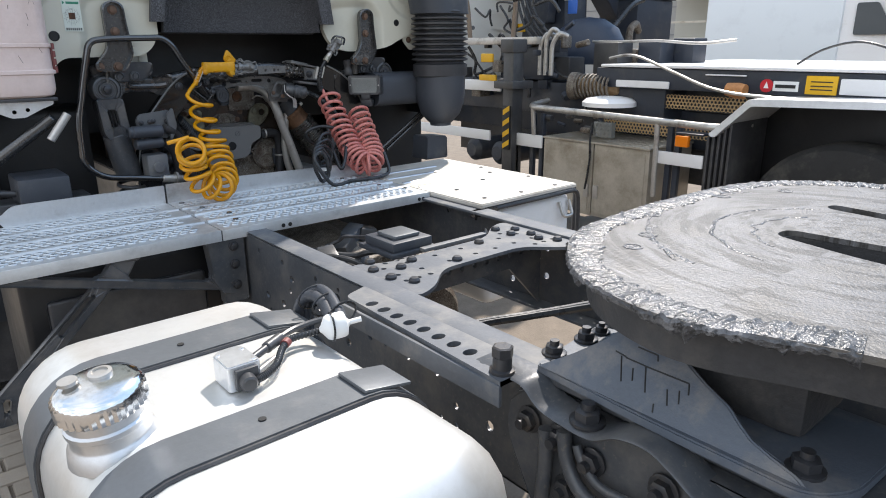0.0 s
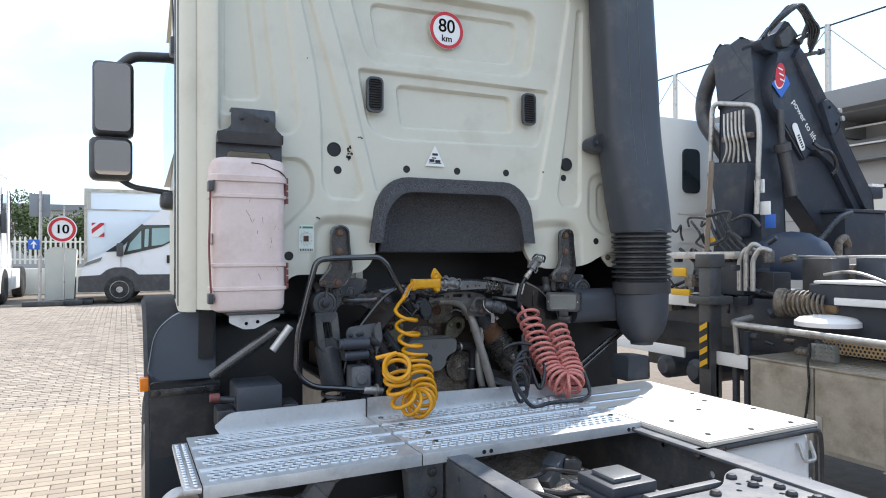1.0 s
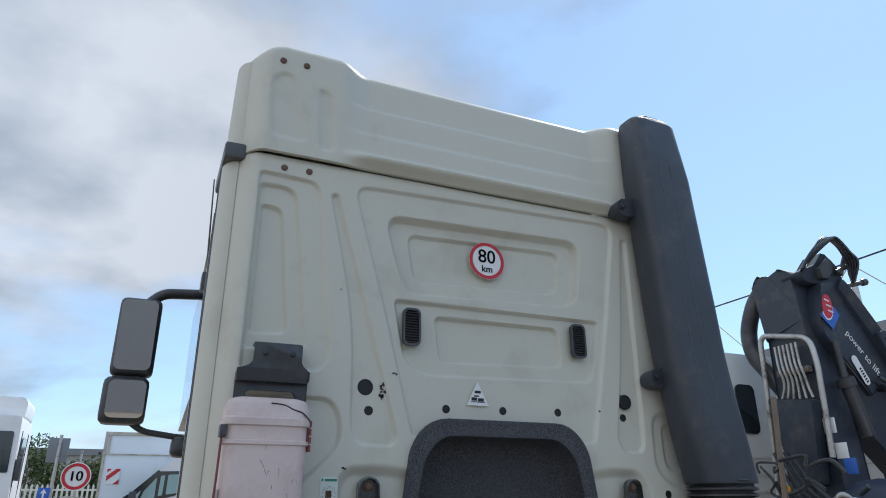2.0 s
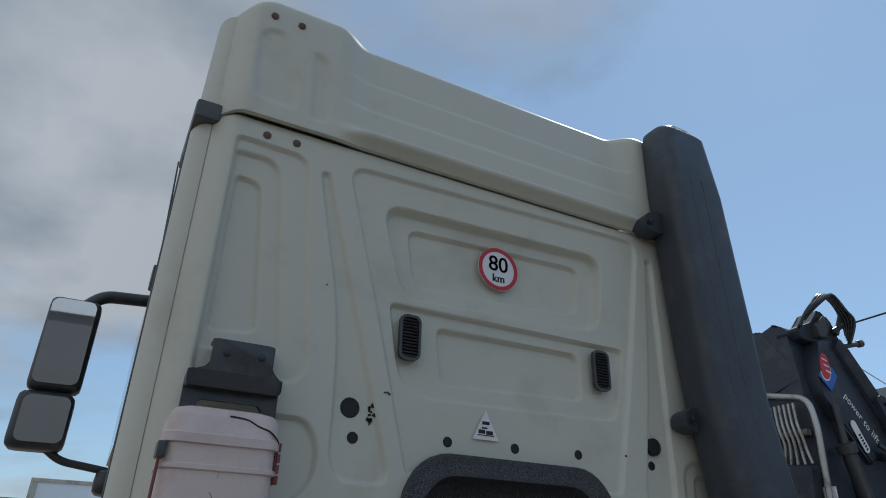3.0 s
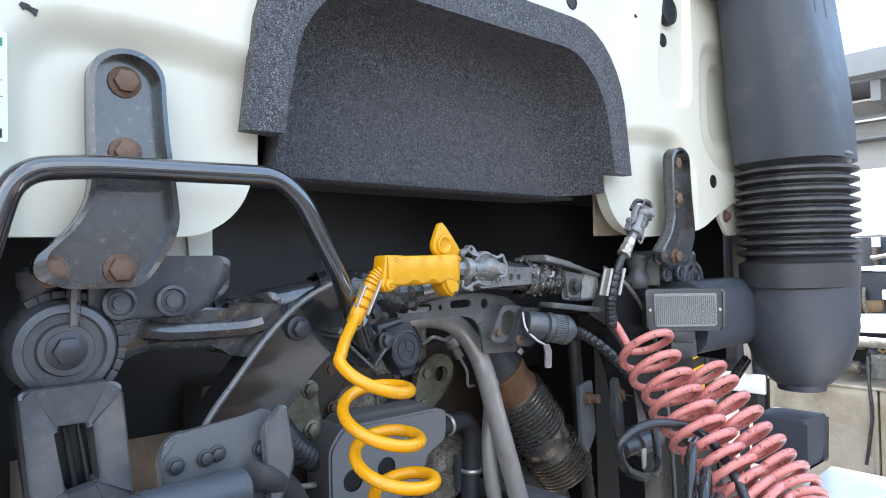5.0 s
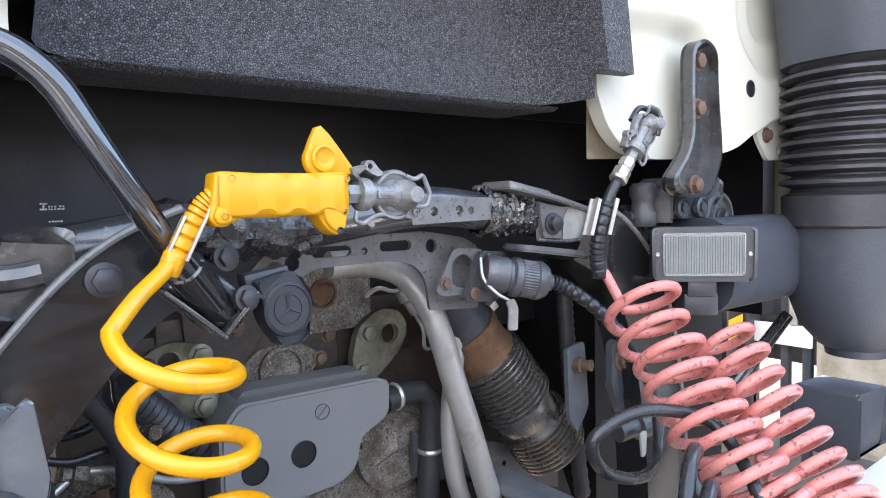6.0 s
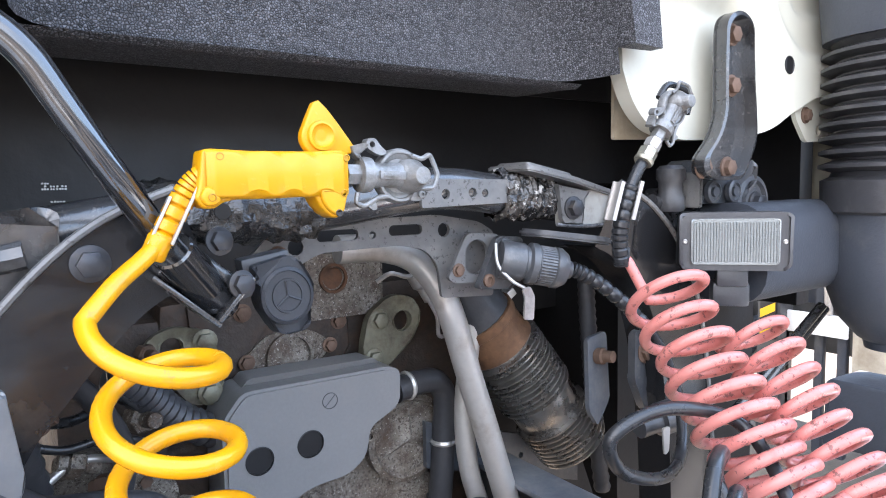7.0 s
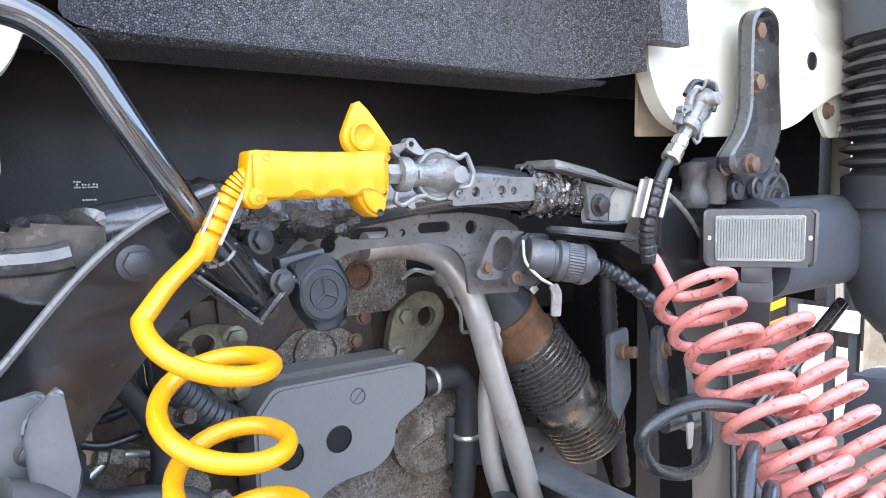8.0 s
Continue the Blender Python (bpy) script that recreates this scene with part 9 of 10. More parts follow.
# side panels
block("side_plate", CX - 0.02, CX, 0.72, 1.0, 0.815, 0.915, WHITE, ctk, "white reflective side plate")
block("side_plate", CX - 0.02, CX, -0.63, -0.30, 0.83, 0.915, WHITE, ctk, "white reflective side plate")
block("side_plate", CX, CX + 0.02, 1.32, 2.35, 0.815, 0.90, WHITE, ctk, "white reflective side plate")
block("side_plate", CX + 0.1, CX + 0.12, 1.30, 2.4, 1.22, 1.31, WHITE, ctk, "white reflective side plate")
block("corner_post", CX - 0.03, CX + 0.01, 0.985, 1.02, 0.30, 0.92, WHITE, ctk)
for y in (0.86, 0.76, -0.36, -0.42):
    block("slotted_post", CX + 0.02, CX + 0.06, y - 0.02, y + 0.02, 0.25, 1.08, CRANEM, ctk)
# aluminium tool boxes
for y0, y1 in ((0.232, 0.71), (-0.24, 0.226)):
    tb_ = block("tool_box", CX, CX + 0.55, y0, y1, 0.36, 0.90, ALUDULL, ctk, "dented dull aluminium tool box", 0.012)
    bm = B()
    prism(bm, [(y0 + 0.03, 0.39), (y1 - 0.03, 0.39), (y1 - 0.03, 0.87), (y0 + 0.03, 0.87)], CX - 0.006, CX, "x", bev=0.002)
    part("door", bm, ALUDULL, tb_)
    bm = B()
    box(bm, CX - 0.01, CX + 0.56, y0 - 0.003, y1 + 0.003, 0.90, 0.915, 0.004)
    for k in range(10):
        for q in range(8):
            if y1 < 0.3:
                lathe(bm, [(0.016, 0), (0.012, 0.004), (0, 0.004)], (CX + 0.03 + 0.056 * k, y0 + 0.03 + 0.056 * q, 0.915), (0, 0, 1), 6)
    part("lid", bm, ALUDULL, tb_)
    bm = B()
    box(bm, CX - 0.016, CX - 0.006, y0 + 0.02 if y1 > 0.3 else y1 - 0.06, y0 + 0.06 if y1 > 0.3 else y1 - 0.02, 0.50, 0.60, 0.003)
    part("latch", bm, STEEL, tb_)
bm = B()
sweep(bm, smoothed([(2.72, 0.27, 1.05), (2.69, 0.26, 0.93), (2.685, 0.25, 0.80), (2.685, 0.26, 0.70), (2.685, 0.28, 0.56)]), 0.008, 8)
part("strap", bm, CABLE, ctk)
# rails, mesh, dome, spring drum
bm = B()
sweep(bm, bent([(2.95, 0.90, 1.16), (2.66, 0.86, 1.135), (2.66, -0.74, 1.10), (2.95, -0.78, 1.10)], 0.12), 0.024, 12)
sweep(bm, [(2.66, 0.80, 1.13), (2.68, 0.80, 0.92)], 0.018, 10)
sweep(bm, [(2.66, -0.30, 1.11), (2.68, -0.30, 0.60)], 0.018, 10)
part("tube_rail", bm, STEEL, ctk, "grey steel tube rail")
bm = B()
for j in range(4):
    for i in range(34):
        y = 0.30 - 0.0265 * i - (0.013 if j % 2 else 0)
        prism(bm, circle(y, 0.995 + 0.0235 * j, 0.0155, 6, 30), 2.896, 2.902, "x", holes=[circle(y, 0.995 + 0.0235 * j, 0.0105, 6, 30)])
part("honeycomb_grating", bm, mat("brass_grating", (0.50, 0.36, 0.20), 0.5, metal=0.4, var=0.15), ctk, "brownish honeycomb grating")
bm = B()
for j in range(4):
    for i in range(22):
        y = -0.10 - 0.0265 * i - (0.013 if j % 2 else 0)
        prism(bm, circle(y, 1.17 + 0.0235 * j, 0.0155, 6, 30), 3.07, 3.076, "x", holes=[circle(y, 1.17 + 0.0235 * j, 0.0105, 6, 30)])
part("honeycomb_grating", bm, bpy.data.materials["brass_grating"], ctk)
bm = B()
lathe(bm, [(0.20, 0), (0.20, 0.03), (0.17, 0.055), (0.10, 0.068), (0, 0.072)], (2.95, 0.30, 1.155), (0, 0, 1), 28)
part("white_dome", bm, WHITE, ctk, "white plastic dome cover")
bm = B()
lathe(bm, [(0, 0.004), (0.05, 0.004), (0.055, 0), (0.098, 0), (0.106, -0.01), (0.106, -0.06), (0.09, -0.07)], (2.98, 0.70, 1.285), (-0.35, 1, 0), 26)
part("drum", bm, CASTM, ctk)
bm = B()
sweep(bm, [(2.99 + 0.22 * (i / 160) * 0.35 + 0.088 * math.cos(i / 160 * 2 * math.pi * 10), 0.65 - 0.31 * i / 160, 1.285 + 0.088 * math.sin(i / 160 * 2 * math.pi * 10)) for i in range(161)], 0.010, 6)
part("spring", bm, CASTM, ctk)
bm = B()
rod(bm, (3.01, 0.66, 1.285), (3.10, 0.30, 1.285), 0.072, 18, bev=0.01)
part("piston", bm, mat("rusty_drum", (0.33, 0.22, 0.12), 0.55, metal=0.4, var=0.3, scale=9, bump=0.2), ctk)
bm = B()
lathe(bm, [(0.045, 0), (0.05, 0.05), (0.04, 0.12)], (2.95, -0.72, 1.305), (0, 1, 0.1), 18)
part("orange_roller", bm, mat("orange_rust", (0.45, 0.20, 0.07), 0.6, var=0.25, scale=12, bump=0.3), ctk)
block("marker_lamp", CX - 0.045, CX - 0.01, -0.53, -0.44, 0.96, 1.03, ORANGE, ctk, "amber side marker lamp", 0.006)
block("lamp_guard", CX - 0.02, CX + 0.1, -0.62, -0.42, 1.035, 1.05, CRANEM, ctk)
wl_ = block("led_lamp", CX + 0.02, CX + 0.07, 0.10, 0.26, 0.95, 1.06, LENS, ctk, "square multi-lens work light", 0.006)
for i in range(4):
    for j in range(4):
        bm = B()
        lathe(bm, [(0.012, 0), (0.009, 0.004), (0, 0.005)], (CX + 0.02, 0.125 + 0.036 * i, 0.965 + 0.026 * j), (-1, 0, 0), 10)
        part("lens", bm, LENS, wl_)
# rear mudguard and wheel
plate_x("mudguard", round_poly([(-0.66, 1.06), (-0.89, 1.285), (-2.6, 1.335), (-2.6, 1.30), (-0.91, 1.245), (-0.70, 1.04)], 0.015), CX - 0.05, CX + 0.55, mat("tread_white", (0.70, 0.71, 0.72), 0.35, metal=0.4, var=0.1, scale=20, bump=0.5, fine=50), ctk, "white tread plate mudguard")
for k in range(5):
    block("flap_strip", CX - 0.02 + 0.0, CX + 0.45, -0.66 - 0.035 * k, -0.64 - 0.035 * k, 0.38, 1.04 + 0.03 * k, RUBBER, ctk)
bm = B()
c = (CX + 0.18, -1.42, 0.53)
lathe(bm, [(0.30, -0.15), (0.42, -0.165), (0.50, -0.15), (0.53, -0.11), (0.53, 0.11), (0.50, 0.15), (0.30, 0.15)], c, (1, 0, 0), 52)
tyr = part("wheel", bm, TYRE, ctk, "black truck tyre in the dark wheel arch")
bm = B()
lathe(bm, [(0.30, 0), (0.28, 0.01), (0.25, -0.05), (0.14, -0.06), (0.12, 0.0), (0, 0.0)], (c[0] - 0.15, c[1], c[2]), (-1, 0, 0), 32)
part("rim", bm, STEEL, tyr)
# near-black sheet put in for the shade inside the wheel arch
block("arch_back", CX + 0.46, CX + 0.50, -2.6, -0.66, 0.3, 1.28, SHADEWALL, ctk)
# outrigger leg with hazard strip, air tanks
leg = block("outrigger_leg", 2.62, 2.74, 0.985, 1.095, 0.28, 1.62, BLACKP, ctk)
hz = block("hazard_strip", 2.605, 2.62, 1.000, 1.075, 0.78, 1.13, INK, leg, "black and yellow hazard strip", 0.002)
for k in range(4):
    bm = B()
    z = 0.79 + 0.09 * k
    prism(bm, [(1.002, z + 0.035), (1.002, z + 0.075), (1.073, z + 0.035), (1.073, z - 0.005)], 2.602, 2.605, "x")
    part("yellow_bar", bm, WARNY, hz)
block("leg_head", 2.56, 2.80, 0.93, 1.14, 1.265, 1.325, BLACKP, ctk)
block("leg_collar", 2.60, 2.76, 0.97, 1.11, 1.54, 1.64, BLACKP, ctk)
# tall black panel added to hide the bright ground between the parts
block("chassis_rail", 3.34, 3.42, -0.60, 2.40, 0.58, 1.30, BLACKP, ctk)
for y in (1.62, 1.30):
    bm = B()
    lathe(bm, [(0, -0.02), (0.06, -0.015), (0.10, 0.03), (0.10, 0.5), (0.06, 0.55)], (2.78, y, 0.70), (1, 0, 0), 24)
    part("air_tank", bm, CRANEM, ctk)
block("yellow_tag", 2.72, 2.74, 1.32, 1.46, 1.46, 1.53, WARNY, ctk)
block("yellow_tag", 2.72, 2.74, 1.28, 1.48, 1.31, 1.36, WARNY, ctk)
block("tray", 2.9, 3.3, 1.0, 2.05, 1.60, 1.66, STEEL, ctk)
# white cab
cab2 = block("cab", 2.85, 4.95, 2.45, 4.4, 0.95, 3.05, mat("cab_white", (0.74, 0.73, 0.68), 0.4, var=0.04, scale=1.0, bump=0.02), ctk, "off-white cab", 0.06)
bm = B()
prism(bm, rrect(3.86, 4.10, 2.27, 2.73, 0.06), 2.435, 2.449, "y")
part("rear_window", bm, GLASSD, cab2)
for z in (1.75, 1.90, 2.05):
    bm = B()
    prism(bm, rrect(3.80, 4.60, z, z + 0.04, 0.015), 2.442, 2.449, "y")
    part("pressed_bead", bm, bpy.data.materials["cab_white"], cab2)
block("rear_bumper_plate", 2.84, 2.86, 2.5, 4.2, 0.5, 0.95, CRANEM, ctk)
bm = B()
box(bm, 2.70, 2.78, 2.20, 2.42, 2.15, 2.62, 0.03)
part("mirror", bm, BLACKP, ctk)
bm = B()
sweep(bm, bent([(2.85, 2.5, 2.75), (2.72, 2.3, 2.73), (2.72, 2.3, 2.62)], 0.05), 0.015, 8)
part("mirror_arm", bm, BLACKP, ctk)
bm = B()
for k in range(8):
    lathe(bm, [(0.05, 0.03 * k), (0.062, 0.03 * k + 0.012), (0.05, 0.03 * k + 0.026)], (3.0, 2.05, 2.45), (0, 0, 1), 16)
part("gaiter", bm, RUBBER, ctk)
bm = B()
sweep(bm, smoothed([(3.02, 2.05, 2.45), (3.0, 2.03, 2.2), (3.04, 1.98, 1.95), (3.05, 1.95, 1.66)]), 0.022, 10)
part("hydraulic_pipe", bm, mat("brown_pipe", (0.20, 0.15, 0.11), 0.55, var=0.3, scale=6), ctk)
block("fuse_box", 2.9, 3.0, 1.98, 2.12, 1.92, 2.02, STICKER, ctk)

# crane
crn = thing("loader_crane", (4.1, 1.9, 1.1), "anthracite folding loader crane with hoses and control levers", "crane")
post = plate_x("post", round_poly([(2.10, 1.25), (2.0, 2.2), (1.98, 3.07), (2.04, 3.60), (1.98, 3.68), (1.89, 3.62), (1.73, 3.67), (1.62, 3.60), (1.60, 3.2), (1.55, 2.2), (1.50, 1.25)], 0.04), 3.86, 4.2, CRANEM, crn, bev=0.012)


def plate_y(name, outline, y0, y1, material, parent, label="", bev=0.004, holes=()):
    bm = B()
    prism(bm, outline, y0, y1, "y", holes=holes, bev=bev)
    return part(name, bm, material, parent, label)


# the folded boom runs down along the truck
boom = plate_y("boom", round_poly([(4.06, 3.49), (4.30, 3.53), (4.42, 3.42), (5.38, 2.20), (5.42, 2.02), (5.20, 2.02), (4.81, 2.51), (4.56, 2.64), (4.44, 2.51), (4.21, 2.76), (3.98, 3.02), (3.96, 3.18)], 0.03), 1.50, 1.76, CRANEM, crn, bev=0.012)
plate_y("inner_boom", round_poly([(4.08, 3.02), (4.29, 2.80), (4.55, 2.57), (4.93, 2.57), (5.29, 2.06), (5.18, 1.72), (4.77, 1.83), (4.34, 2.23)], 0.03), 1.56, 1.74, CRANEM, crn, bev=0.01)
plate_y("boom_rail", round_poly([(4.31, 3.55), (4.41, 3.45), (5.38, 2.22), (5.40, 2.04), (5.26, 2.10), (4.98, 2.46), (4.24, 3.46)], 0.015), 1.46, 1.505, CRANEM, crn, bev=0.008)
lugp = plate_y("lug", round_poly([(4.57, 3.06), (4.66, 3.10), (4.88, 2.96), (4.79, 2.78), (4.71, 2.77)], 0.02), 1.42, 1.462, CRANEM, crn, holes=[(4.68, 3.02, 0.022), (4.78, 2.87, 0.022)])
bm = B()
rod(bm, (4.82, 1.40, 3.00), (4.82, 1.52, 3.00), 0.024, 12)
rod(bm, (4.86, 1.40, 2.93), (4.86, 1.52, 2.93), 0.024, 12)
part("pin", bm, STEEL, lugp)
plate_y("knuckle", round_poly([(3.84, 3.57), (4.06, 3.66), (4.20, 3.81), (4.34, 3.70), (4.43, 3.44), (4.21, 3.45), (4.10, 3.48), (3.91, 3.50)], 0.03), 1.52, 1.70, CRANEM, crn, bev=0.01)
plate_y("knuckle_cheek", round_poly([(4.05, 3.62), (4.20, 3.74), (4.28, 3.66), (4.20, 3.54), (4.08, 3.53)], 0.02), 1.47, 1.522, BLACKP, crn, bev=0.008)
for p, q in (((4.31, 3.62), (4.53, 3.73)), ((4.41, 3.50), (4.60, 3.55)), ((4.36, 3.60), (4.46, 3.80))):
    bm = B()
    rod(bm, (p[0], 1.49, p[1]), (q[0], 1.47, q[1]), 0.022, 10, bev=0.004)
    lathe(bm, [(0.030, 0), (0.034, 0.01), (0.034, 0.05), (0.026, 0.06)], (q[0], 1.47, q[1]), (q[0] - p[0], -0.02, q[1] - p[1]), 10)
    part("pipe_stub", bm, BLACKP, crn)
for k in range(5):
    bm = B()
    o = 0.022 * k
    sweep(bm, smoothed([(3.84 + o, 1.47 + o, 3.58), (3.94 + o, 1.47, 3.70 + o * 0.4), (4.06 + o, 1.46 - o, 3.82 + o * 0.5), (4.20 + o * 0.6, 1.46 - o, 3.93 - o * 0.3), (4.35 + o * 0.4, 1.46 - o, 3.88 - o), (4.44 + o * 0.3, 1.46 - o, 3.74 - o * 0.5), (4.46 + o * 0.2, 1.47, 3.60 - o)], 7), 0.012, 8)
    part("hose", bm, CABLE, crn)
bm = B()
sweep(bm, smoothed([(4.52, 1.47, 2.68), (4.60, 1.45, 2.63), (4.70, 1.44, 2.61), (4.79, 1.44, 2.54), (4.82, 1.45, 2.45), (4.78, 1.47, 2.40)], 6), 0.018, 8)
part("hose", bm, CABLE, crn)
bm = B()
rod(bm, (4.08, 1.47, 2.62), (4.21, 1.47, 2.17), 0.055, 16, bev=0.01)
rod(bm, (4.06, 1.47, 2.95), (4.08, 1.47, 2.62), 0.028, 12)
lathe(bm, [(0.05, -0.03), (0.075, -0.02), (0.075, 0.05), (0.05, 0.06)], (4.08, 1.47, 2.62), (0.13, 0, -0.45), 14)
part("lift_cylinder", bm, BLACKP, crn)
bl = plate_y("blue_plate", [(4.06, 3.475), (4.23, 3.21), (4.11, 3.07), (3.965, 3.20)], 1.494, 1.499, BLUE, crn, "blue plate with a round red emblem", 0.0)
ell = lambda a, k: (4.085 + k * (0.068 * math.cos(a) + 0.030 * math.sin(a)), 3.275 + k * 0.125 * math.sin(a) - k * 0.03 * math.cos(a))
plate_y("emblem", [ell(2 * math.pi * k / 28, 1.0) for k in range(28)], 1.490, 1.494, STICKER, bl, "", 0.0)
plate_y("emblem_face", [ell(2 * math.pi * k / 28, 0.88) for k in range(28)], 1.486, 1.490, SIGNRED, bl, "", 0.0)
for k in range(3):
    z = 3.315 - 0.05 * k
    plate_y("emblem_bar", [(4.055 + 0.012 * k, z + 0.016), (4.115 + 0.012 * k, z), (4.118 + 0.012 * k, z + 0.012), (4.058 + 0.012 * k, z + 0.028)], 1.482, 1.486, STICKER, bl, "", 0.0)
d_ = Vector((0.66, 0, -0.75)).normalized()
up_ = Vector((0.75, 0, 0.66)).normalized()
mt = Matrix((d_, up_, Vector((0, -1, 0)))).transposed().to_4x4()
mt.translation = Vector((4.43, 1.498, 2.89))
bm = B()
text_mesh(bm, "power to lift", 0.092, mt)
part("letters", bm, STICKER, boom, "white lettering")
cap_ = []
for k in range(24):
    a = 2 * math.pi * k / 24
    e_ = Vector((0.48, -0.88)) * (0.10 if math.cos(a) > 0 else -0.10)
    w_ = Vector((0.48, -0.88)) * 0.038 * math.cos(a) + Vector((0.88, 0.48)) * 0.038 * math.sin(a)
    cap_.append((4.345 + e_.x + w_.x, 2.73 + e_.y + w_.y))
ov = plate_y("oval_sticker", cap_, 1.494, 1.499, STICKER, boom, "", 0.0)
for k in range(6):
    c_ = Vector((4.335, 2.745)) + Vector((0.48, -0.88)) * 0.024 * k
    plate_y("bar", [(c_.x - 0.012, c_.y - 0.004), (c_.x + 0.014, c_.y + 0.010), (c_.x + 0.020, c_.y - 0.002), (c_.x - 0.006, c_.y - 0.016)], 1.491, 1.494, INK, ov, "", 0.0)
for y, z, m_ in ((1.53, 2.25, STICKER), (1.47, 2.05, STICKER), (1.42, 1.93, BLUE)):
    block("label", 3.843, 3.858, y - 0.05, y + 0.05, z - 0.06, z + 0.06, m_, post, "", 0.002)
block("yellow_tag", 3.835, 3.85, 2.0, 2.14, 1.72, 1.80, WARNY, post, "", 0.002)
bm = B()
sweep(bm, smoothed([(3.95, 2.0, 3.56), (3.93, 2.12, 3.42), (3.92, 2.22, 3.18), (3.92, 2.20, 2.96), (3.92, 2.08, 2.78), (3.95, 1.98, 2.6)], 8), 0.075, 12)
part("hose_sleeve", bm, RUBBER, crn)
for k in range(4):
    bm = B()
    o = 0.05 * k
    sweep(bm, smoothed([(3.6, 1.75 + o, 2.05), (3.55, 1.55 + o, 1.80 - o * 0.5), (3.55, 1.30, 1.62 - o), (3.6, 1.05, 1.60 - o), (3.75, 0.85, 1.70)], 7), 0.014, 8)
    part("hose", bm, CABLE, crn)
# lever bank and guard
bm = B()
sweep(bm, bent([(3.81, 2.12, 1.62), (3.81, 2.06, 2.3), (3.81, 2.01, 3.10), (3.81, 1.52, 2.98), (3.81, 1.49, 2.75), (3.81, 1.53, 2.0)], 0.10), 0.024, 12)
part("guard_hoop", bm, STEEL, crn, "grey tubular guard hoop")
plate_x("valve_box", round_poly([(1.985, 2.517), (1.564, 2.464), (1.63, 1.79), (1.875, 1.79)], 0.02), 3.74, 3.855, CRANEM, crn)
for k in range(6):
    bm = B()
    y = 1.83 - 0.043 * k
    sweep(bm, smoothed([(3.80, y + 0.07 - 0.02 * k, 2.48), (3.80, y + 0.02 - 0.005 * k, 2.58), (3.79, y, 2.66), (3.77, y + 0.004, 2.74), (3.79, y + 0.028, 2.82), (3.79, y + 0.028, 2.96)], 5), 0.011, 8)
    part("lever", bm, STEEL, crn, "steel control lever")
block("valve_bank", 3.80, 3.86, 1.58, 1.90, 2.70, 2.75, CASTM, crn)
block("valve_block", 3.0, 3.3, 1.0, 1.5, 1.32, 1.58, CRANEM, crn)
for k in range(3):
    bm = B()
    y = 1.00 - 0.06 * k
    sweep(bm, bent([(2.95, y, 1.36), (2.95, y, 1.60 + 0.05 * (k == 1)), (2.96, y - 0.06, 1.69 + 0.04 * (k == 1)), (3.02, y - 0.10, 1.66)], 0.045), 0.019, 10)
    part("pipe", bm, STEEL, crn)
bm = B()
lathe(bm, [(0.42, 0), (0.42, 0.10), (0.30, 0.30), (0.16, 0.38), (0, 0.40)], (3.75, 1.15, 1.43), (0, 0, 1), 20)
for v in bm.verts:
    v.co.x = 3.75 + (v.co.x - 3.75) * 0.6
part("slew_cover", bm, mat("dark_blue_cover", (0.022, 0.034, 0.060), 0.45, var=0.2, scale=4), crn, "dark blue slewing base cover")
tk_ = block("oil_tank", 4.76, 5.40, 1.33, 1.80, 1.62, 2.03, CRANEM, crn, "", 0.02)
block("tank_lid", 4.74, 5.42, 1.31, 1.82, 2.03, 2.06, CRANEM, tk_, "", 0.006)
bm = B()
sweep(bm, smoothed([(4.80, 1.30, 2.02), (4.58, 1.28, 1.96), (4.35, 1.27, 1.80), (4.15, 1.26, 1.66), (3.95, 1.25, 1.60)], 7), 0.028, 10)
part("hose", bm, CABLE, tk_)
bm = B()
sweep(bm, bent([(4.56, 1.27, 1.52), (4.56, 1.27, 1.74), (4.69, 1.29, 1.80), (4.80, 1.33, 1.72)], 0.05), 0.035, 12)
part("pipe_elbow", bm, CASTM, tk_)
block("lamp_arm", 5.30, 5.44, 1.55, 1.62, 2.14, 2.22, CRANEM, crn)
for x, y0, y1, z0, z1, m_ in ((3.20, 0.43, 0.66, 1.36, 1.61, BLACKP), (3.42, 0.20, 0.40, 1.43, 1.62, CRANEM), (3.44, 0.42, 0.52, 1.43, 1.56, CASTM), (3.62, 0.04, 0.22, 1.455, 1.64, CRANEM), (3.10, 0.82, 1.09, 1.32, 1.50, BLACKP)):
    block("pedestal_block", x, x + 0.2, y0, y1, z0, z1, m_, crn, "", 0.012)
bm = B()
sweep(bm, smoothed([(3.0, 1.36, 1.62), (3.0, 1.345, 1.85), (3.0, 1.33, 2.05), (3.01, 1.31, 2.40)], 6), 0.020, 10)
part("pipe", bm, bpy.data.materials["brown_pipe"], crn)
fl_ = block("flood_lamp", 5.36, 5.58, 1.46, 1.68, 2.19, 2.31, CRANEM, crn, "", 0.02)
for k in range(5):
    block("fin", 5.375 + 0.045 * k, 5.395 + 0.045 * k, 1.45, 1.69, 2.31, 2.335, STICKER, fl_, "", 0.0)
rng = random.Random(31)
for k in range(26):
    y, z, x = rng.uniform(0.75, 2.1), rng.uniform(1.15, 1.75), rng.uniform(2.85, 3.2)
    s = rng.uniform(0.03, 0.07)
    bm = B()
    if k % 3 == 0:
        rod(bm, (x, y, z), (x + rng.uniform(-0.05, 0.05), y - rng.uniform(0.05, 0.15), z + rng.uniform(-0.05, 0.05)), s * 0.45, 12, bev=0.004)
    else:
        box(bm, -s, s, -s * 0.8, s * 0.8, -s * 0.7, s * 0.7, 0.008, m=pose(x, y, z, 0, 0, rng.uniform(-20, 20)))
    part("valve", bm, (CRANEM, BLACKP, CASTM, CRANEM)[k % 4], crn)
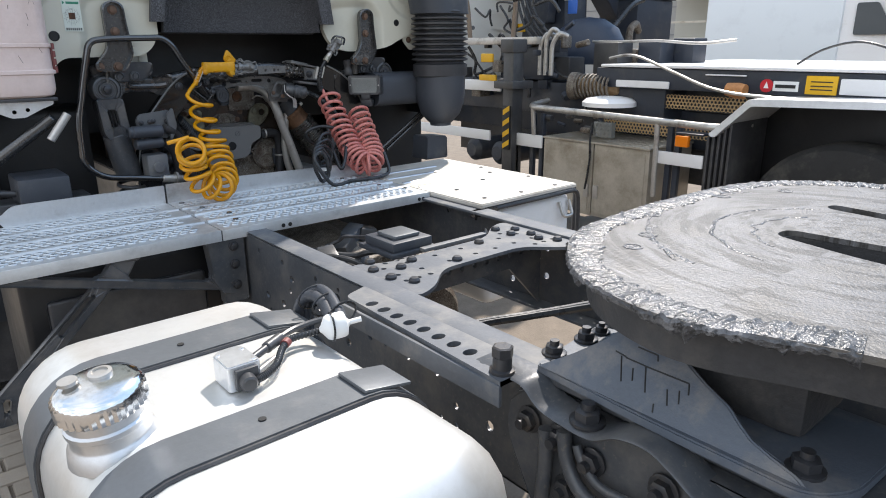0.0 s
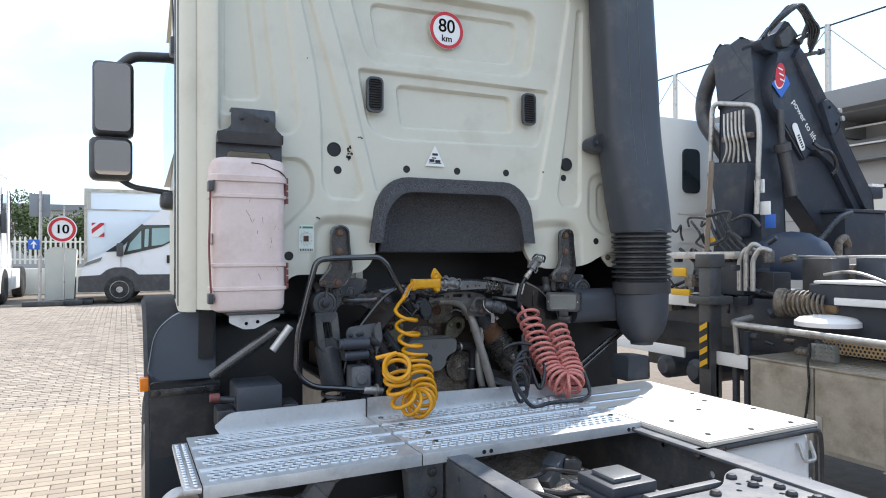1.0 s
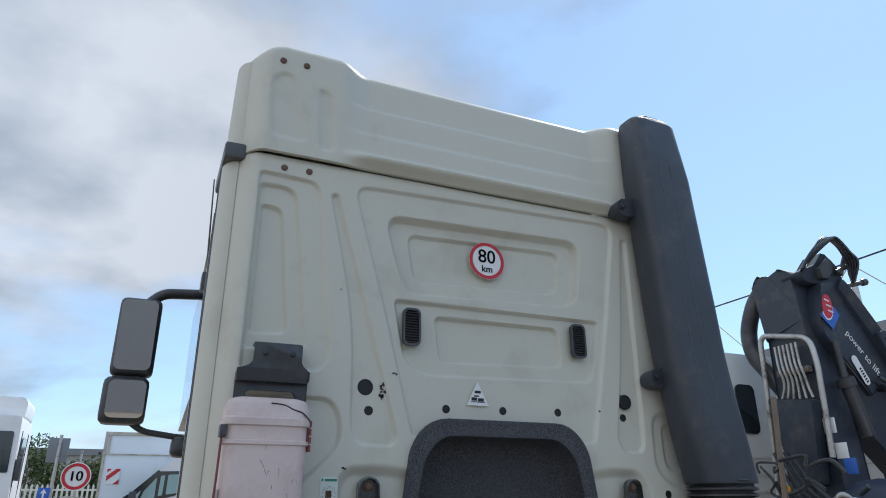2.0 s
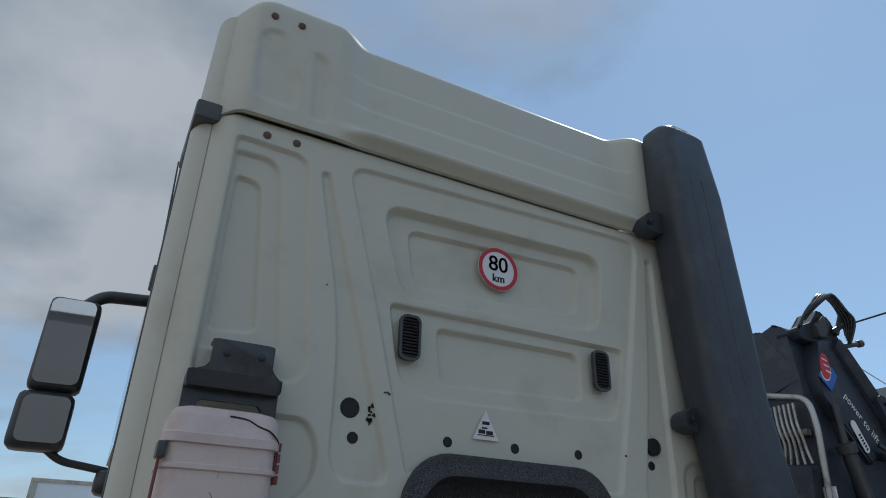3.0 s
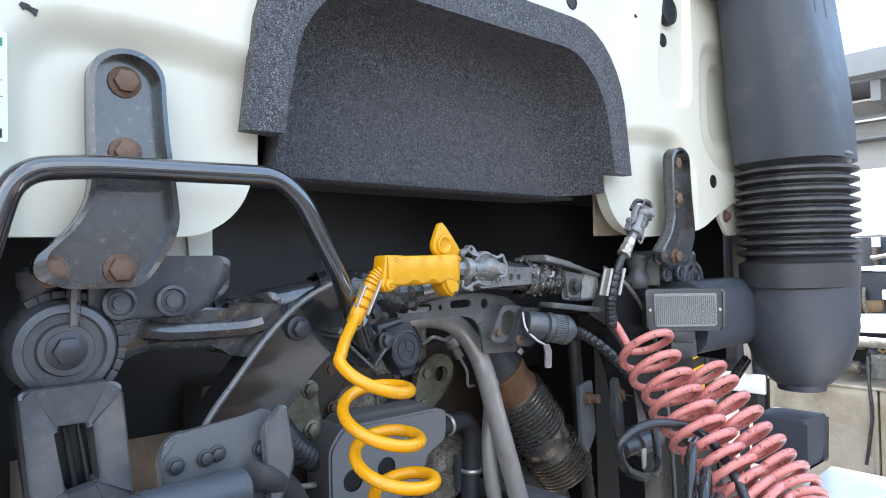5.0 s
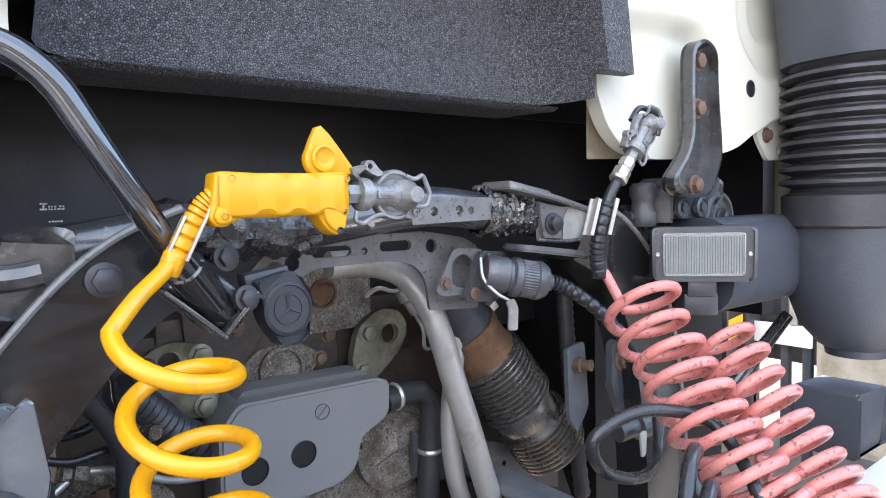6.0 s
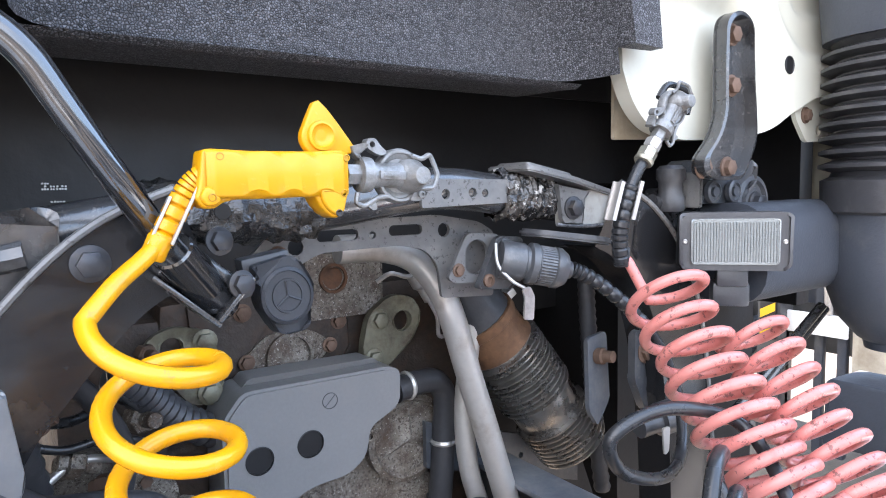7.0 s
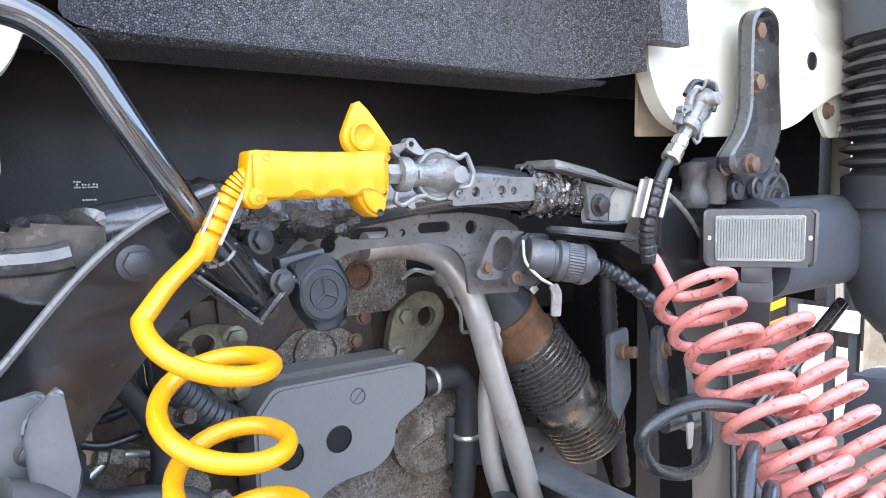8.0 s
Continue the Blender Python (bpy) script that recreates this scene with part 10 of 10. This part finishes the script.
for k in range(12):
    bm = B()
    y0, z0 = rng.uniform(1.0, 2.0), rng.uniform(1.4, 2.0)
    p = [Vector((rng.uniform(2.85, 3.1), y0, z0))]
    for _ in range(4):
        p.append(p[-1] + Vector((rng.uniform(-0.03, 0.05), rng.uniform(-0.22, 0.05), rng.uniform(-0.18, 0.08))))
    sweep(bm, smoothed(p, 6), rng.uniform(0.008, 0.016), 8)
    part("hose", bm, CABLE, crn)
rng = random.Random(32)
for k in range(14):
    bm = B()
    x, y, z = 2.76 + rng.uniform(0, 0.2), rng.uniform(0.30, 0.80), rng.uniform(0.93, 1.10)
    rod(bm, (x, y, z), (x, y - rng.uniform(0.03, 0.09), z + rng.uniform(-0.02, 0.02)), rng.uniform(0.012, 0.026), 10, bev=0.003)
    part("coupling", bm, (CASTM, BLACKP, CRANEM)[k % 3], ctk)
# loose cables over the bed
for line, r, m_ in (([(2.92, 0.30, 1.50), (2.86, 0.05, 1.52), (2.86, -0.25, 1.42), (2.86, -0.55, 1.32), (2.86, -0.9, 1.285), (2.86, -1.7, 1.275)], 0.010, STEEL), ([(3.5, 0.9, 1.62), (3.3, 0.5, 1.615), (3.2, 0.1, 1.62), (3.1, -0.3, 1.60), (3.2, -0.5, 1.62)], 0.010, STEEL),
                    ([(3.6, -0.75, 1.46), (3.5, -0.95, 1.56), (3.4, -1.2, 1.60), (3.3, -1.5, 1.52), (3.2, -1.8, 1.46)], 0.008, CABLE)):
    bm = B()
    sweep(bm, smoothed(line, 8), r, 8)
    solo("loose_cable", bm, m_, "loose cable slung over the truck bed", "cable", group="bed cables")

# ---- parked vehicles far off ----
def road_wheel(t, x, y, z, r, face=(0, -1, 0)):
    bm = B()
    lathe(bm, [(r * 0.66, 0.02), (r * 0.9, 0.03), (r, -0.02), (r, -0.2), (r * 0.66, -0.2)], (x, y, z), face, 32)
    w = part("wheel", bm, TYRE, t)
    bm = B()
    lathe(bm, [(r * 0.66, 0.015), (r * 0.62, 0.03), (r * 0.52, -0.02), (r * 0.25, -0.02), (r * 0.22, 0.03), (0, 0.03)], (x, y, z), face, 24)
    part("rim", bm, STEEL, w)
    for k in range(8):
        bm = B()
        a = radians(45 * k)
        lathe(bm, [(r * 0.07, 0), (r * 0.07, 0.012), (0, 0.012)], (x + r * 0.42 * math.cos(a), y + 0.01, z + r * 0.42 * math.sin(a)), face, 8)
        part("hand_hole", bm, INK, w)
    return w


GZ = 0.26
van = thing("panel_van", (-0.2, 19.8, GZ), "white delivery van with black lower cladding parked sideways", "van")
VO = [(-2.44, 0.62), (-2.42, 1.05), (-2.36, 1.32), (-2.26, 1.48), (-1.82, 1.72), (-1.42, 1.98), (-0.78, 2.60), (-0.10, 3.20), (0.50, 3.26), (3.4, 3.26), (3.4, 0.62)]
bm = B()
prism(bm, round_poly(VO, [0.05, 0.05, 0.06, 0.06, 0.1, 0.08, 0.15, 0.2, 0.2, 0.1, 0.05]), 19.0, 20.9, "y")
part("body", bm, WHITE, van)
bm = B()
prism(bm, round_poly([(-2.50, 0.60), (-2.48, 1.06), (-1.92, 1.09), (-1.76, 1.24), (-1.56, 1.31), (-1.24, 1.31), (-1.04, 1.22), (-0.92, 1.09), (3.4, 1.07), (3.4, 0.58)], 0.05), 18.98, 20.92, "y")
part("cladding", bm, BLACKP, van)
bm = B()
prism(bm, round_poly([(-1.32, 1.66), (-1.20, 2.08), (-0.78, 2.56), (0.02, 2.58), (0.02, 2.08), (-0.28, 1.92)], 0.05), 18.975, 18.995, "y")
part("window", bm, GLASSD, van)
PALEW = mat("pale_window", (0.30, 0.44, 0.44), 0.1, var=0.2, scale=1.2, bump=0.0)
for ol in ([(-0.56, 1.94), (-0.55, 2.47), (-0.04, 2.50), (-0.04, 2.10), (-0.26, 1.98)], [(-0.76, 1.90), (-0.74, 2.44), (-0.63, 2.46), (-0.65, 1.92)], [(-1.22, 1.78), (-1.14, 2.02), (-0.84, 2.40), (-0.84, 1.86)]):
    bm = B()
    prism(bm, round_poly(ol, 0.03), 18.966, 18.974, "y")
    part("pane", bm, PALEW, van)
bm = B()
prism(bm, round_poly([(-1.80, 1.76), (-1.44, 2.01), (-0.82, 2.60), (-0.75, 2.54), (-1.33, 1.93), (-1.46, 1.78)], 0.02), 18.978, 20.9, "y")
part("windscreen", bm, GLASSD, van)
bm = B()
box(bm, -1.50, -1.32, 18.80, 18.98, 1.63, 2.02, 0.03)
part("mirror", bm, BLACKP, van)
bm = B()
prism(bm, round_poly([(-2.36, 1.34), (-2.26, 1.46), (-1.86, 1.62), (-1.92, 1.50)], 0.03), 18.975, 19.1, "y")
part("headlamp", bm, LENS, van)
for x0, x1, y0, z0, z1 in ((-1.39, -1.38, 18.985, 1.12, 1.62), (-0.02, -0.01, 18.985, 1.05, 2.9), (-0.14, -0.06, 18.95, 1.42, 1.66)):
    bm = B()
    box(bm, x0, x1, y0, 19.0, z0, z1, 0.0)
    part("door_gap", bm, INK, van)
road_wheel(van, -1.42, 18.945, GZ + 0.40, 0.40)
road_wheel(van, 2.2, 18.945, GZ + 0.40, 0.40)
bt = thing("box_truck", (1.0, 22.2, GZ), "white box truck body with a red and white marker", "truck")
bm = B()
box(bm, -2.42, 5.0, 21.2, 23.6, 1.0, 3.77, 0.03)
part("box_body", bm, WHITEBOX, bt)
bm = B()
box(bm, -2.44, -2.36, 21.17, 21.2, 1.0, 3.78, 0.0)
box(bm, -2.44, 5.0, 21.16, 21.2, 3.70, 3.80, 0.0)
box(bm, -2.36, 5.0, 21.17, 21.2, 3.11, 3.15, 0.0)
box(bm, -2.33, -2.26, 21.175, 21.2, 3.15, 3.70, 0.0)
part("frame_edge", bm, ALUDULL, bt)
bm = B()
box(bm, -2.23, -1.87, 21.16, 21.2, 2.26, 2.71, 0.0)
mk = part("marker_plate", bm, STICKER, bt)
for ol in ([(-2.23, 2.35), (-2.23, 2.50), (-1.98, 2.71), (-1.87, 2.71), (-1.87, 2.66)], [(-2.23, 2.60), (-2.23, 2.71), (-2.10, 2.71)], [(-2.04, 2.26), (-1.87, 2.41), (-1.87, 2.26)]):
    bm = B()
    prism(bm, ol, 21.152, 21.16, "y")
    part("red_bar", bm, SIGNRED, mk)
bm = B()
box(bm, -2.0, 5.0, 21.4, 23.4, 0.95, 1.3, 0.02)
part("chassis", bm, CRANEM, bt)
road_wheel(bt, 3.0, 21.3, GZ + 0.45, 0.45)
road_wheel(bt, -1.2, 21.3, GZ + 0.45, 0.45)
tr = thing("parked_tractor", (-6.0, 20.5, GZ), "white tractor truck parked at the yard edge", "truck")
bm = B()
prism(bm, round_poly([(-7.0, 0.55), (-4.46, 0.55), (-4.42, 1.5), (-4.47, 3.0), (-4.50, 3.95), (-4.58, 4.0), (-6.9, 4.0), (-7.0, 3.9)], 0.06), 19.5, 21.5, "y")
part("cab", bm, WHITE, tr)
bm = B()
prism(bm, round_poly([(-6.6, 4.0), (-4.55, 4.0), (-4.52, 4.42), (-4.62, 4.58), (-6.5, 4.58)], 0.08), 20.1, 21.6, "y")
part("roof_spoiler", bm, WHITE, tr)
bm = B()
prism(bm, round_poly([(-6.9, 2.50), (-4.58, 2.50), (-4.62, 3.58), (-6.9, 3.58)], 0.06), 19.475, 19.5, "y")
part("windscreen", bm, GLASSD, tr)
bm = B()
prism(bm, round_poly([(19.75, 2.6), (20.55, 2.6), (20.55, 3.45), (19.95, 3.45)], 0.06), -4.46, -4.43, "x")
part("side_window", bm, GLASSD, tr)
for y in (19.62, 20.7, 21.35):
    bm = B()
    box(bm, -4.445, -4.425, y, y + 0.025, 1.3, 3.6, 0.0)
    part("door_gap", bm, INK, tr)
bm = B()
box(bm, -4.95, -4.50, 19.46, 19.5, 1.05, 1.32, 0.0)
part("headlamp", bm, LENS, tr)
for z in (1.45, 1.65, 1.85, 2.05):
    bm = B()
    box(bm, -6.8, -4.75, 19.47, 19.5, z, z + 0.08, 0.0)
    part("grille_bar", bm, CRANEM, tr)
bm = B()
box(bm, -4.44, -4.30, 19.55, 19.80, 2.3, 2.9, 0.03)
part("mirror", bm, BLACKP, tr)
for y in (20.3, 24.2):
    bm = B()
    lathe(bm, [(0.30, -0.02), (0.45, 0.0), (0.52, -0.04), (0.52, -0.32), (0.30, -0.32)], (-4.40, y, GZ + 0.52), (1, 0, 0), 32)
    part("wheel", bm, TYRE, tr)
bm = B()
box(bm, -6.7, -4.6, 21.5, 25.2, 0.85, 1.15, 0.02)
part("chassis", bm, CRANEM, tr)
bm = B()
box(bm, -4.75, -4.42, 21.7, 23.4, 0.60, 1.25, 0.06)
part("side_skirt", bm, WHITE, tr)
# signs
sp_ = thing("sign_post", (-3.42, 18.9, GZ), "grey steel post with sign backs on concrete feet", "sign post")
bm = B()
rod(bm, (-3.42, 18.9, GZ), (-3.40, 18.9, 3.47), 0.045, 12)
part("pole", bm, STEEL, sp_)
bm = B()
box(bm, -3.68, -3.17, 18.93, 18.96, 2.75, 3.39, 0.01)
part("sign_back", bm, mat("sign_grey", (0.22, 0.24, 0.26), 0.5, metal=0.4, var=0.1), sp_)
bm = B()
box(bm, -3.70, -3.42, 18.83, 18.86, 1.83, 2.11, 0.01)
bs = part("blue_sign", bm, BLUE, sp_, "blue sign with a white arrow")
bm = B()
prism(bm, [(-3.58, 1.86), (-3.54, 1.86), (-3.54, 1.98), (-3.48, 1.96), (-3.56, 2.08), (-3.64, 1.96), (-3.58, 1.98)], 18.82, 18.83, "y")
part("arrow", bm, STICKER, bs)
for k, (x, y, w) in enumerate(((-3.3, 18.6, 0.5), (-2.9, 18.75, 0.55), (-2.6, 19.0, 0.5), (-2.5, 19.4, 0.4))):
    bm = B()
    box(bm, x - w, x + w, y - 0.16, y + 0.16, GZ, GZ + 0.14, 0.03)
    part("ballast_block", bm, RUBBER, sp_)
s10 = thing("speed_sign", (-2.92, 19.3, GZ), "round speed limit sign reading 10 on a pole", "road sign")
bm = B()
prism(bm, circle(-2.90, 2.41, 0.375, 36), 19.2, 19.22, "y")
part("disc", bm, STICKER, s10)
bm = B()
prism(bm, circle(-2.90, 2.41, 0.345, 36), 19.19, 19.2, "y", holes=[circle(-2.90, 2.41, 0.265, 36)])
part("red_ring", bm, SIGNRED, s10)
bm = B()
for dx in (-0.008, 0, 0.008):
    text_mesh(bm, "10", 0.36, rear_plane(-2.90 + dx, 19.19, 2.41), 0.004)
part("letters", bm, INK, s10)
bm = B()
rod(bm, (-2.86, 19.26, GZ), (-2.86, 19.26, 3.1), 0.03, 10)
part("pole", bm, STEEL, s10)
kc = thing("cable_cabinet", (-3.0, 19.6, GZ), "pale weathered cabinet behind the signs", "cabinet")
bm = B()
prism(bm, round_poly([(-3.35, GZ), (-2.62, GZ), (-2.55, 1.85), (-3.10, 1.92), (-3.35, 1.80)], 0.03), 19.45, 20.0, "y", bev=0.02)
part("body", bm, mat("pale_cabinet", (0.55, 0.56, 0.50), 0.6, var=0.1, scale=1.5, bump=0.05), kc)

# ---- fence, shrubs, far roofs ----
fence = thing("fence", (-3, 25.5, GZ), "cream painted picket fence on a low wall", "fence")
bm = B()
box(bm, -14, 6, 25.6, 25.8, GZ - 0.1, 1.20, 0.02)
part("base_wall", bm, FENCEM, fence)
bm = B()
for z in (1.50, 2.15):
    box(bm, -14, 6, 25.66, 25.70, z, z + 0.06, 0.0)
part("rail", bm, FENCEM, fence)
pm = bmesh.new()
prism(pm, [(-0.035, 0), (0.035, 0), (0.035, 0.95), (0, 1.02), (-0.035, 0.95)], -0.012, 0.012, "y")
pme = finish(pm, "picket", FENCEM, 0)
for k in range(110):
    ob = new("picket", pme)
    ob.parent = fence
    ob.location = Vector((-13.5 + 0.16 * k, 25.63, 1.36)) - ORIGIN[fence]


def shrub(c, size, n, seed, label, name="shrub"):
    """A bush of many small leaf quads round forked stems."""
    rng = random.Random(seed)
    t = thing(name, (c[0], c[1], GZ), label, name)
    bm = B()
    for _ in range(7):
        tip = Vector((c[0] + rng.uniform(-0.6, 0.6) * size[0], c[1] + rng.uniform(-0.4, 0.4) * size[1], c[2] + rng.uniform(-0.1, 0.6) * size[2]))
        sweep(bm, smoothed([(c[0] + rng.uniform(-0.2, 0.2), c[1], GZ - 0.05), ((c[0] + tip.x) / 2, c[1], (GZ + tip.z) / 2 + 0.1), tip], 4), [0.06 - 0.005 * i for i in range(9)], 6)
    part("trunk", bm, BARK, t)
    vs, fs = [], []
    lobes = [(rng.uniform(-0.8, 0.8), rng.uniform(-0.5, 0.5), rng.uniform(-0.5, 0.7), rng.uniform(0.3, 0.6)) for _ in range(9)]
    for _ in range(n):
        lx, ly, lz, lr = rng.choice(lobes)
        d = Vector((rng.gauss(0, 1), rng.gauss(0, 1), rng.gauss(0, 1))).normalized() * lr * rng.uniform(0.5, 1.1)
        p = Vector((c[0] + (lx + d.x) * size[0], c[1] + (ly + d.y) * size[1], c[2] + (lz + d.z) * size[2]))
        a = Vector((rng.gauss(0, 1), rng.gauss(0, 1), rng.gauss(0, 1))).normalized()
        b = a.orthogonal().normalized()
        s = rng.uniform(0.05, 0.11)
        i = len(vs)
        vs += [p - a * s, p + b * s * 0.5, p + a * s, p - b * s * 0.5]
        fs.append((i, i + 1, i + 2, i + 3))
    me = bpy.data.meshes.new("crown")
    me.from_pydata([tuple(v - ORIGIN[t]) for v in vs], [], fs)
    me.materials.append(FOLIAGE)
    ob = new("crown", me)
    ob.parent = t
    tagged(ob, kind="stuff")
    return t


shrub((-5.6, 28.0, 2.7), (1.6, 1.0, 1.5), 3500, 1, "dense green shrub behind the picket fence")
shrub((-3.4, 28.5, 2.6), (1.6, 1.0, 1.2), 3500, 2, "dense green shrub behind the picket fence")
shrub((-1.2, 28.5, 2.3), (1.5, 1.0, 1.0), 2600, 3, "low olive green shrub behind the picket fence")
fr = thing("far_hall", (-2, 62, GZ), "low grey industrial hall far behind the fence", "building")
bm = B()
box(bm, -14, 16, 60, 75, 0, 5.4, 0.0)
part("wall", bm, PANELM, fr)
bm = B()
box(bm, -14.3, 16.3, 59.7, 75, 5.4, 5.9, 0.0)
part("roof", bm, ROOFM, fr)
for k in range(7):
    bm = B()
    box(bm, -6 + 2.0 * k, -4.8 + 2.0 * k, 59.95, 60, 3.0, 4.4, 0.0)
    part("window", bm, GLASSD, fr)

# ---- warehouse on the right ----
wh = thing("warehouse", (23, 6, 0), "beige clad warehouse with a deep flat canopy and masts", "building")
bm = B()
box(bm, 22.5, 40, -30, 40, 0, 6.2, 0.0)
part("wall", bm, PANELM, wh)
bm = B()
for z in (0.9, 1.9, 2.9, 3.9, 4.9):
    box(bm, 22.47, 22.5, -30, 40, z, z + 0.03, 0.0)
part("panel_joint", bm, ROOFM, wh)
bm = B()
box(bm, 19.6, 40, -30, 40, 6.35, 7.0, 0.02)
part("canopy", bm, ROOFM, wh, "deep grey steel canopy")
bm = B()
for z in (6.28, 5.5, 4.9):
    box(bm, 20.2 if z > 6 else 21.8, 22.5, -30, 40, z, z + 0.10, 0.0)
part("soffit_beam", bm, ROOFM, wh)
for y in (-2, 5, 12, 19, 26):
    bm = B()
    box(bm, 20.2, 22.5, y - 0.12, y + 0.12, 5.7, 6.3, 0.0)
    part("bracket", bm, ROOFM, wh)
for z, y0 in ((5.35, -30), (5.95, -30)):
    bm = B()
    box(bm, 21.3, 21.36, y0, 40, z, z + 0.06, 0.0)
    part("light_strip", bm, WHITE, wh)
for y in (5.0, 11.6, 18.4):
    bm = B()
    rod(bm, (20.0, y, 6.9), (20.0, y, 9.35), 0.10, 12)
    ms = part("mast", bm, STEEL, wh)
    for dy in (-2.2, 2.2):
        bm = B()
        rod(bm, (20.0, y, 9.25), (20.0, y + dy, 7.0), 0.02, 6)
        part("stay", bm, STEEL, ms)
bm = B()
sweep(bm, [(20.0, -12, 9.9), (20.0, 5.0, 9.35), (20.0, 11.6, 9.3), (20.0, 18.4, 9.35), (20.0, 32, 9.3)], 0.03, 6)
part("cable", bm, CABLE, wh)
# white box van in front of it
wv = thing("box_van", (15.5, 4.5, 0), "pale white box van with an open rear compartment", "van")
bm = B()
box(bm, 15.0, 17.0, 3.1, 6.2, 0.8, 3.25, 0.02)
part("box_body", bm, WHITEBOX, wv)
bm = B()
box(bm, 16.9, 17.0, 6.2, 8.2, 0.8, 3.3, 0.0)
box(bm, 15.0, 17.0, 6.2, 8.2, 3.2, 3.3, 0.0)
box(bm, 15.0, 17.0, 6.2, 8.2, 0.75, 0.85, 0.0)
box(bm, 15.0, 15.05, 6.2, 8.2, 2.65, 3.3, 0.0)
part("open_compartment", bm, mat("compartment_beige", (0.55, 0.54, 0.48), 0.6, var=0.06, scale=1), wv, "open compartment with beige walls")
bm = B()
for z in (1.5, 2.1):
    box(bm, 15.06, 15.10, 6.2, 8.2, z, z + 0.05, 0.0)
part("slat", bm, ALUDULL, wv)
bm = B()
prism(bm, round_poly([(3.1, 0.6), (3.1, 2.75), (2.45, 2.62), (1.85, 1.75), (1.0, 1.45), (0.75, 1.05), (0.8, 0.6)], 0.08), 15.1, 16.9, "x", bev=0.05)
part("cab", bm, WHITE, wv)
bm = B()
prism(bm, round_poly([(2.85, 1.75), (2.85, 2.4), (2.45, 2.4), (2.05, 1.75)], 0.05), 15.05, 15.1, "x")
part("window", bm, GLASSD, wv)
bm = B()
box(bm, 14.85, 15.08, 1.9, 2.1, 1.75, 2.1, 0.02)
part("mirror", bm, BLACKP, wv)
for y in (1.5, 5.6):
    bm = B()
    lathe(bm, [(0.22, 0.02), (0.33, 0.02), (0.36, -0.03), (0.36, -0.22), (0.22, -0.22)], (15.05, y, 0.36), (-1, 0, 0), 28)
    part("wheel", bm, TYRE, wv)
bm = B()
box(bm, 15.1, 16.9, 0.9, 8.0, 0.45, 0.8, 0.02)
part("chassis", bm, CRANEM, wv)
# hall that closes the yard behind
rhall = thing("rear_hall", (-4, -34, 0), "plain white-topped dark hall on the far side of the yard", "building")
bm = B()
box(bm, -30, 30, -44, -34, 0, 5.2, 0.0)
part("wall", bm, mat("dark_cladding", (0.16, 0.165, 0.17), 0.6, var=0.1, scale=0.4, bump=0.02), rhall)
bm = B()
box(bm, -30.2, 30.2, -44, -33.8, 5.2, 6.6, 0.0)
part("fascia", bm, WHITEBOX, rhall)

# ---- block paving: single pavers near the truck, the rest joined ----
PW, PL = 0.105, 0.21


def paver_mesh():
    bm = bmesh.new()
    box(bm, -PL / 2 + 0.003, PL / 2 - 0.003, -PW / 2 + 0.003, PW / 2 - 0.003, -0.03, 0.0)
    top = [e for e in bm.edges if all(v.co.z > -0.001 for v in e.verts)]
    bmesh.ops.bevel(bm, geom=top, offset=0.005, segments=1, affect="EDGES")
    return finish(bm, "paver", PAVER, 0)


pme = paver_mesh()
rng = random.Random(77)
made = 0
far_v, far_f = [], []
unit = [(-PL / 2 + 0.004, -PW / 2 + 0.004), (PL / 2 - 0.004, -PW / 2 + 0.004), (PL / 2 - 0.004, PW / 2 - 0.004), (-PL / 2 + 0.004, PW / 2 - 0.004)]
for j in range(186):
    y = -1.0 + PW * j
    for i in range(46):
        x = -1.15 - PL * i + (PL / 2 if j % 2 else 0)
        if x < -2.2 - 0.22 * max(0.0, y - 1.0) or (y < 1.2 and x < -2.3):
            continue
        z = ground_z(x, y) + rng.uniform(-0.0025, 0.0015)
        if 1.4 < y < 6.0 and made < 300 and x < -1.2:
            ob = new("paver", pme)
            ob.parent = GROUND
            ob.location, ob.rotation_euler = (x, y, z), (rng.uniform(-0.006, 0.006), rng.uniform(-0.006, 0.006), rng.uniform(-0.01, 0.01))
            made += 1
        else:
            k = len(far_v)
            for s, h in ((1.0, -0.012), (0.94, 0.0)):
                far_v += [(x + a * s, y + b * s, z + h) for a, b in unit]
            far_f += [(k + 4, k + 5, k + 6, k + 7)] + [(k + q, k + (q + 1) % 4, k + 4 + (q + 1) % 4, k + 4 + q) for q in range(4)]
me = bpy.data.meshes.new("pavers")
me.from_pydata(far_v, [], far_f)
PAVER2 = mat("paver_field", (0.34, 0.29, 0.235), 0.9, var=0.14, scale=9, bump=0.4, fine=160, dirt=(0.24, 0.20, 0.165), dirt_amount=0.3)
n, l = PAVER2.node_tree.nodes, PAVER2.node_tree.links
geo, hue, rng_ = n.new("ShaderNodeNewGeometry"), n.new("ShaderNodeHueSaturation"), n.new("ShaderNodeMapRange")
rng_.inputs["To Min"].default_value, rng_.inputs["To Max"].default_value = 0.84, 1.16
l.new(geo.outputs["Random Per Island"], rng_.inputs["Value"])
l.new(rng_.outputs[0], hue.inputs["Value"])
old = n["Principled BSDF"].inputs["Base Color"].links[0].from_socket
l.new(old, hue.inputs["Color"])
l.new(hue.outputs[0], n["Principled BSDF"].inputs["Base Color"])
me.materials.append(PAVER2)
pv = new("pavers", me)
pv.parent = GROUND
tagged(pv, kind="stuff")
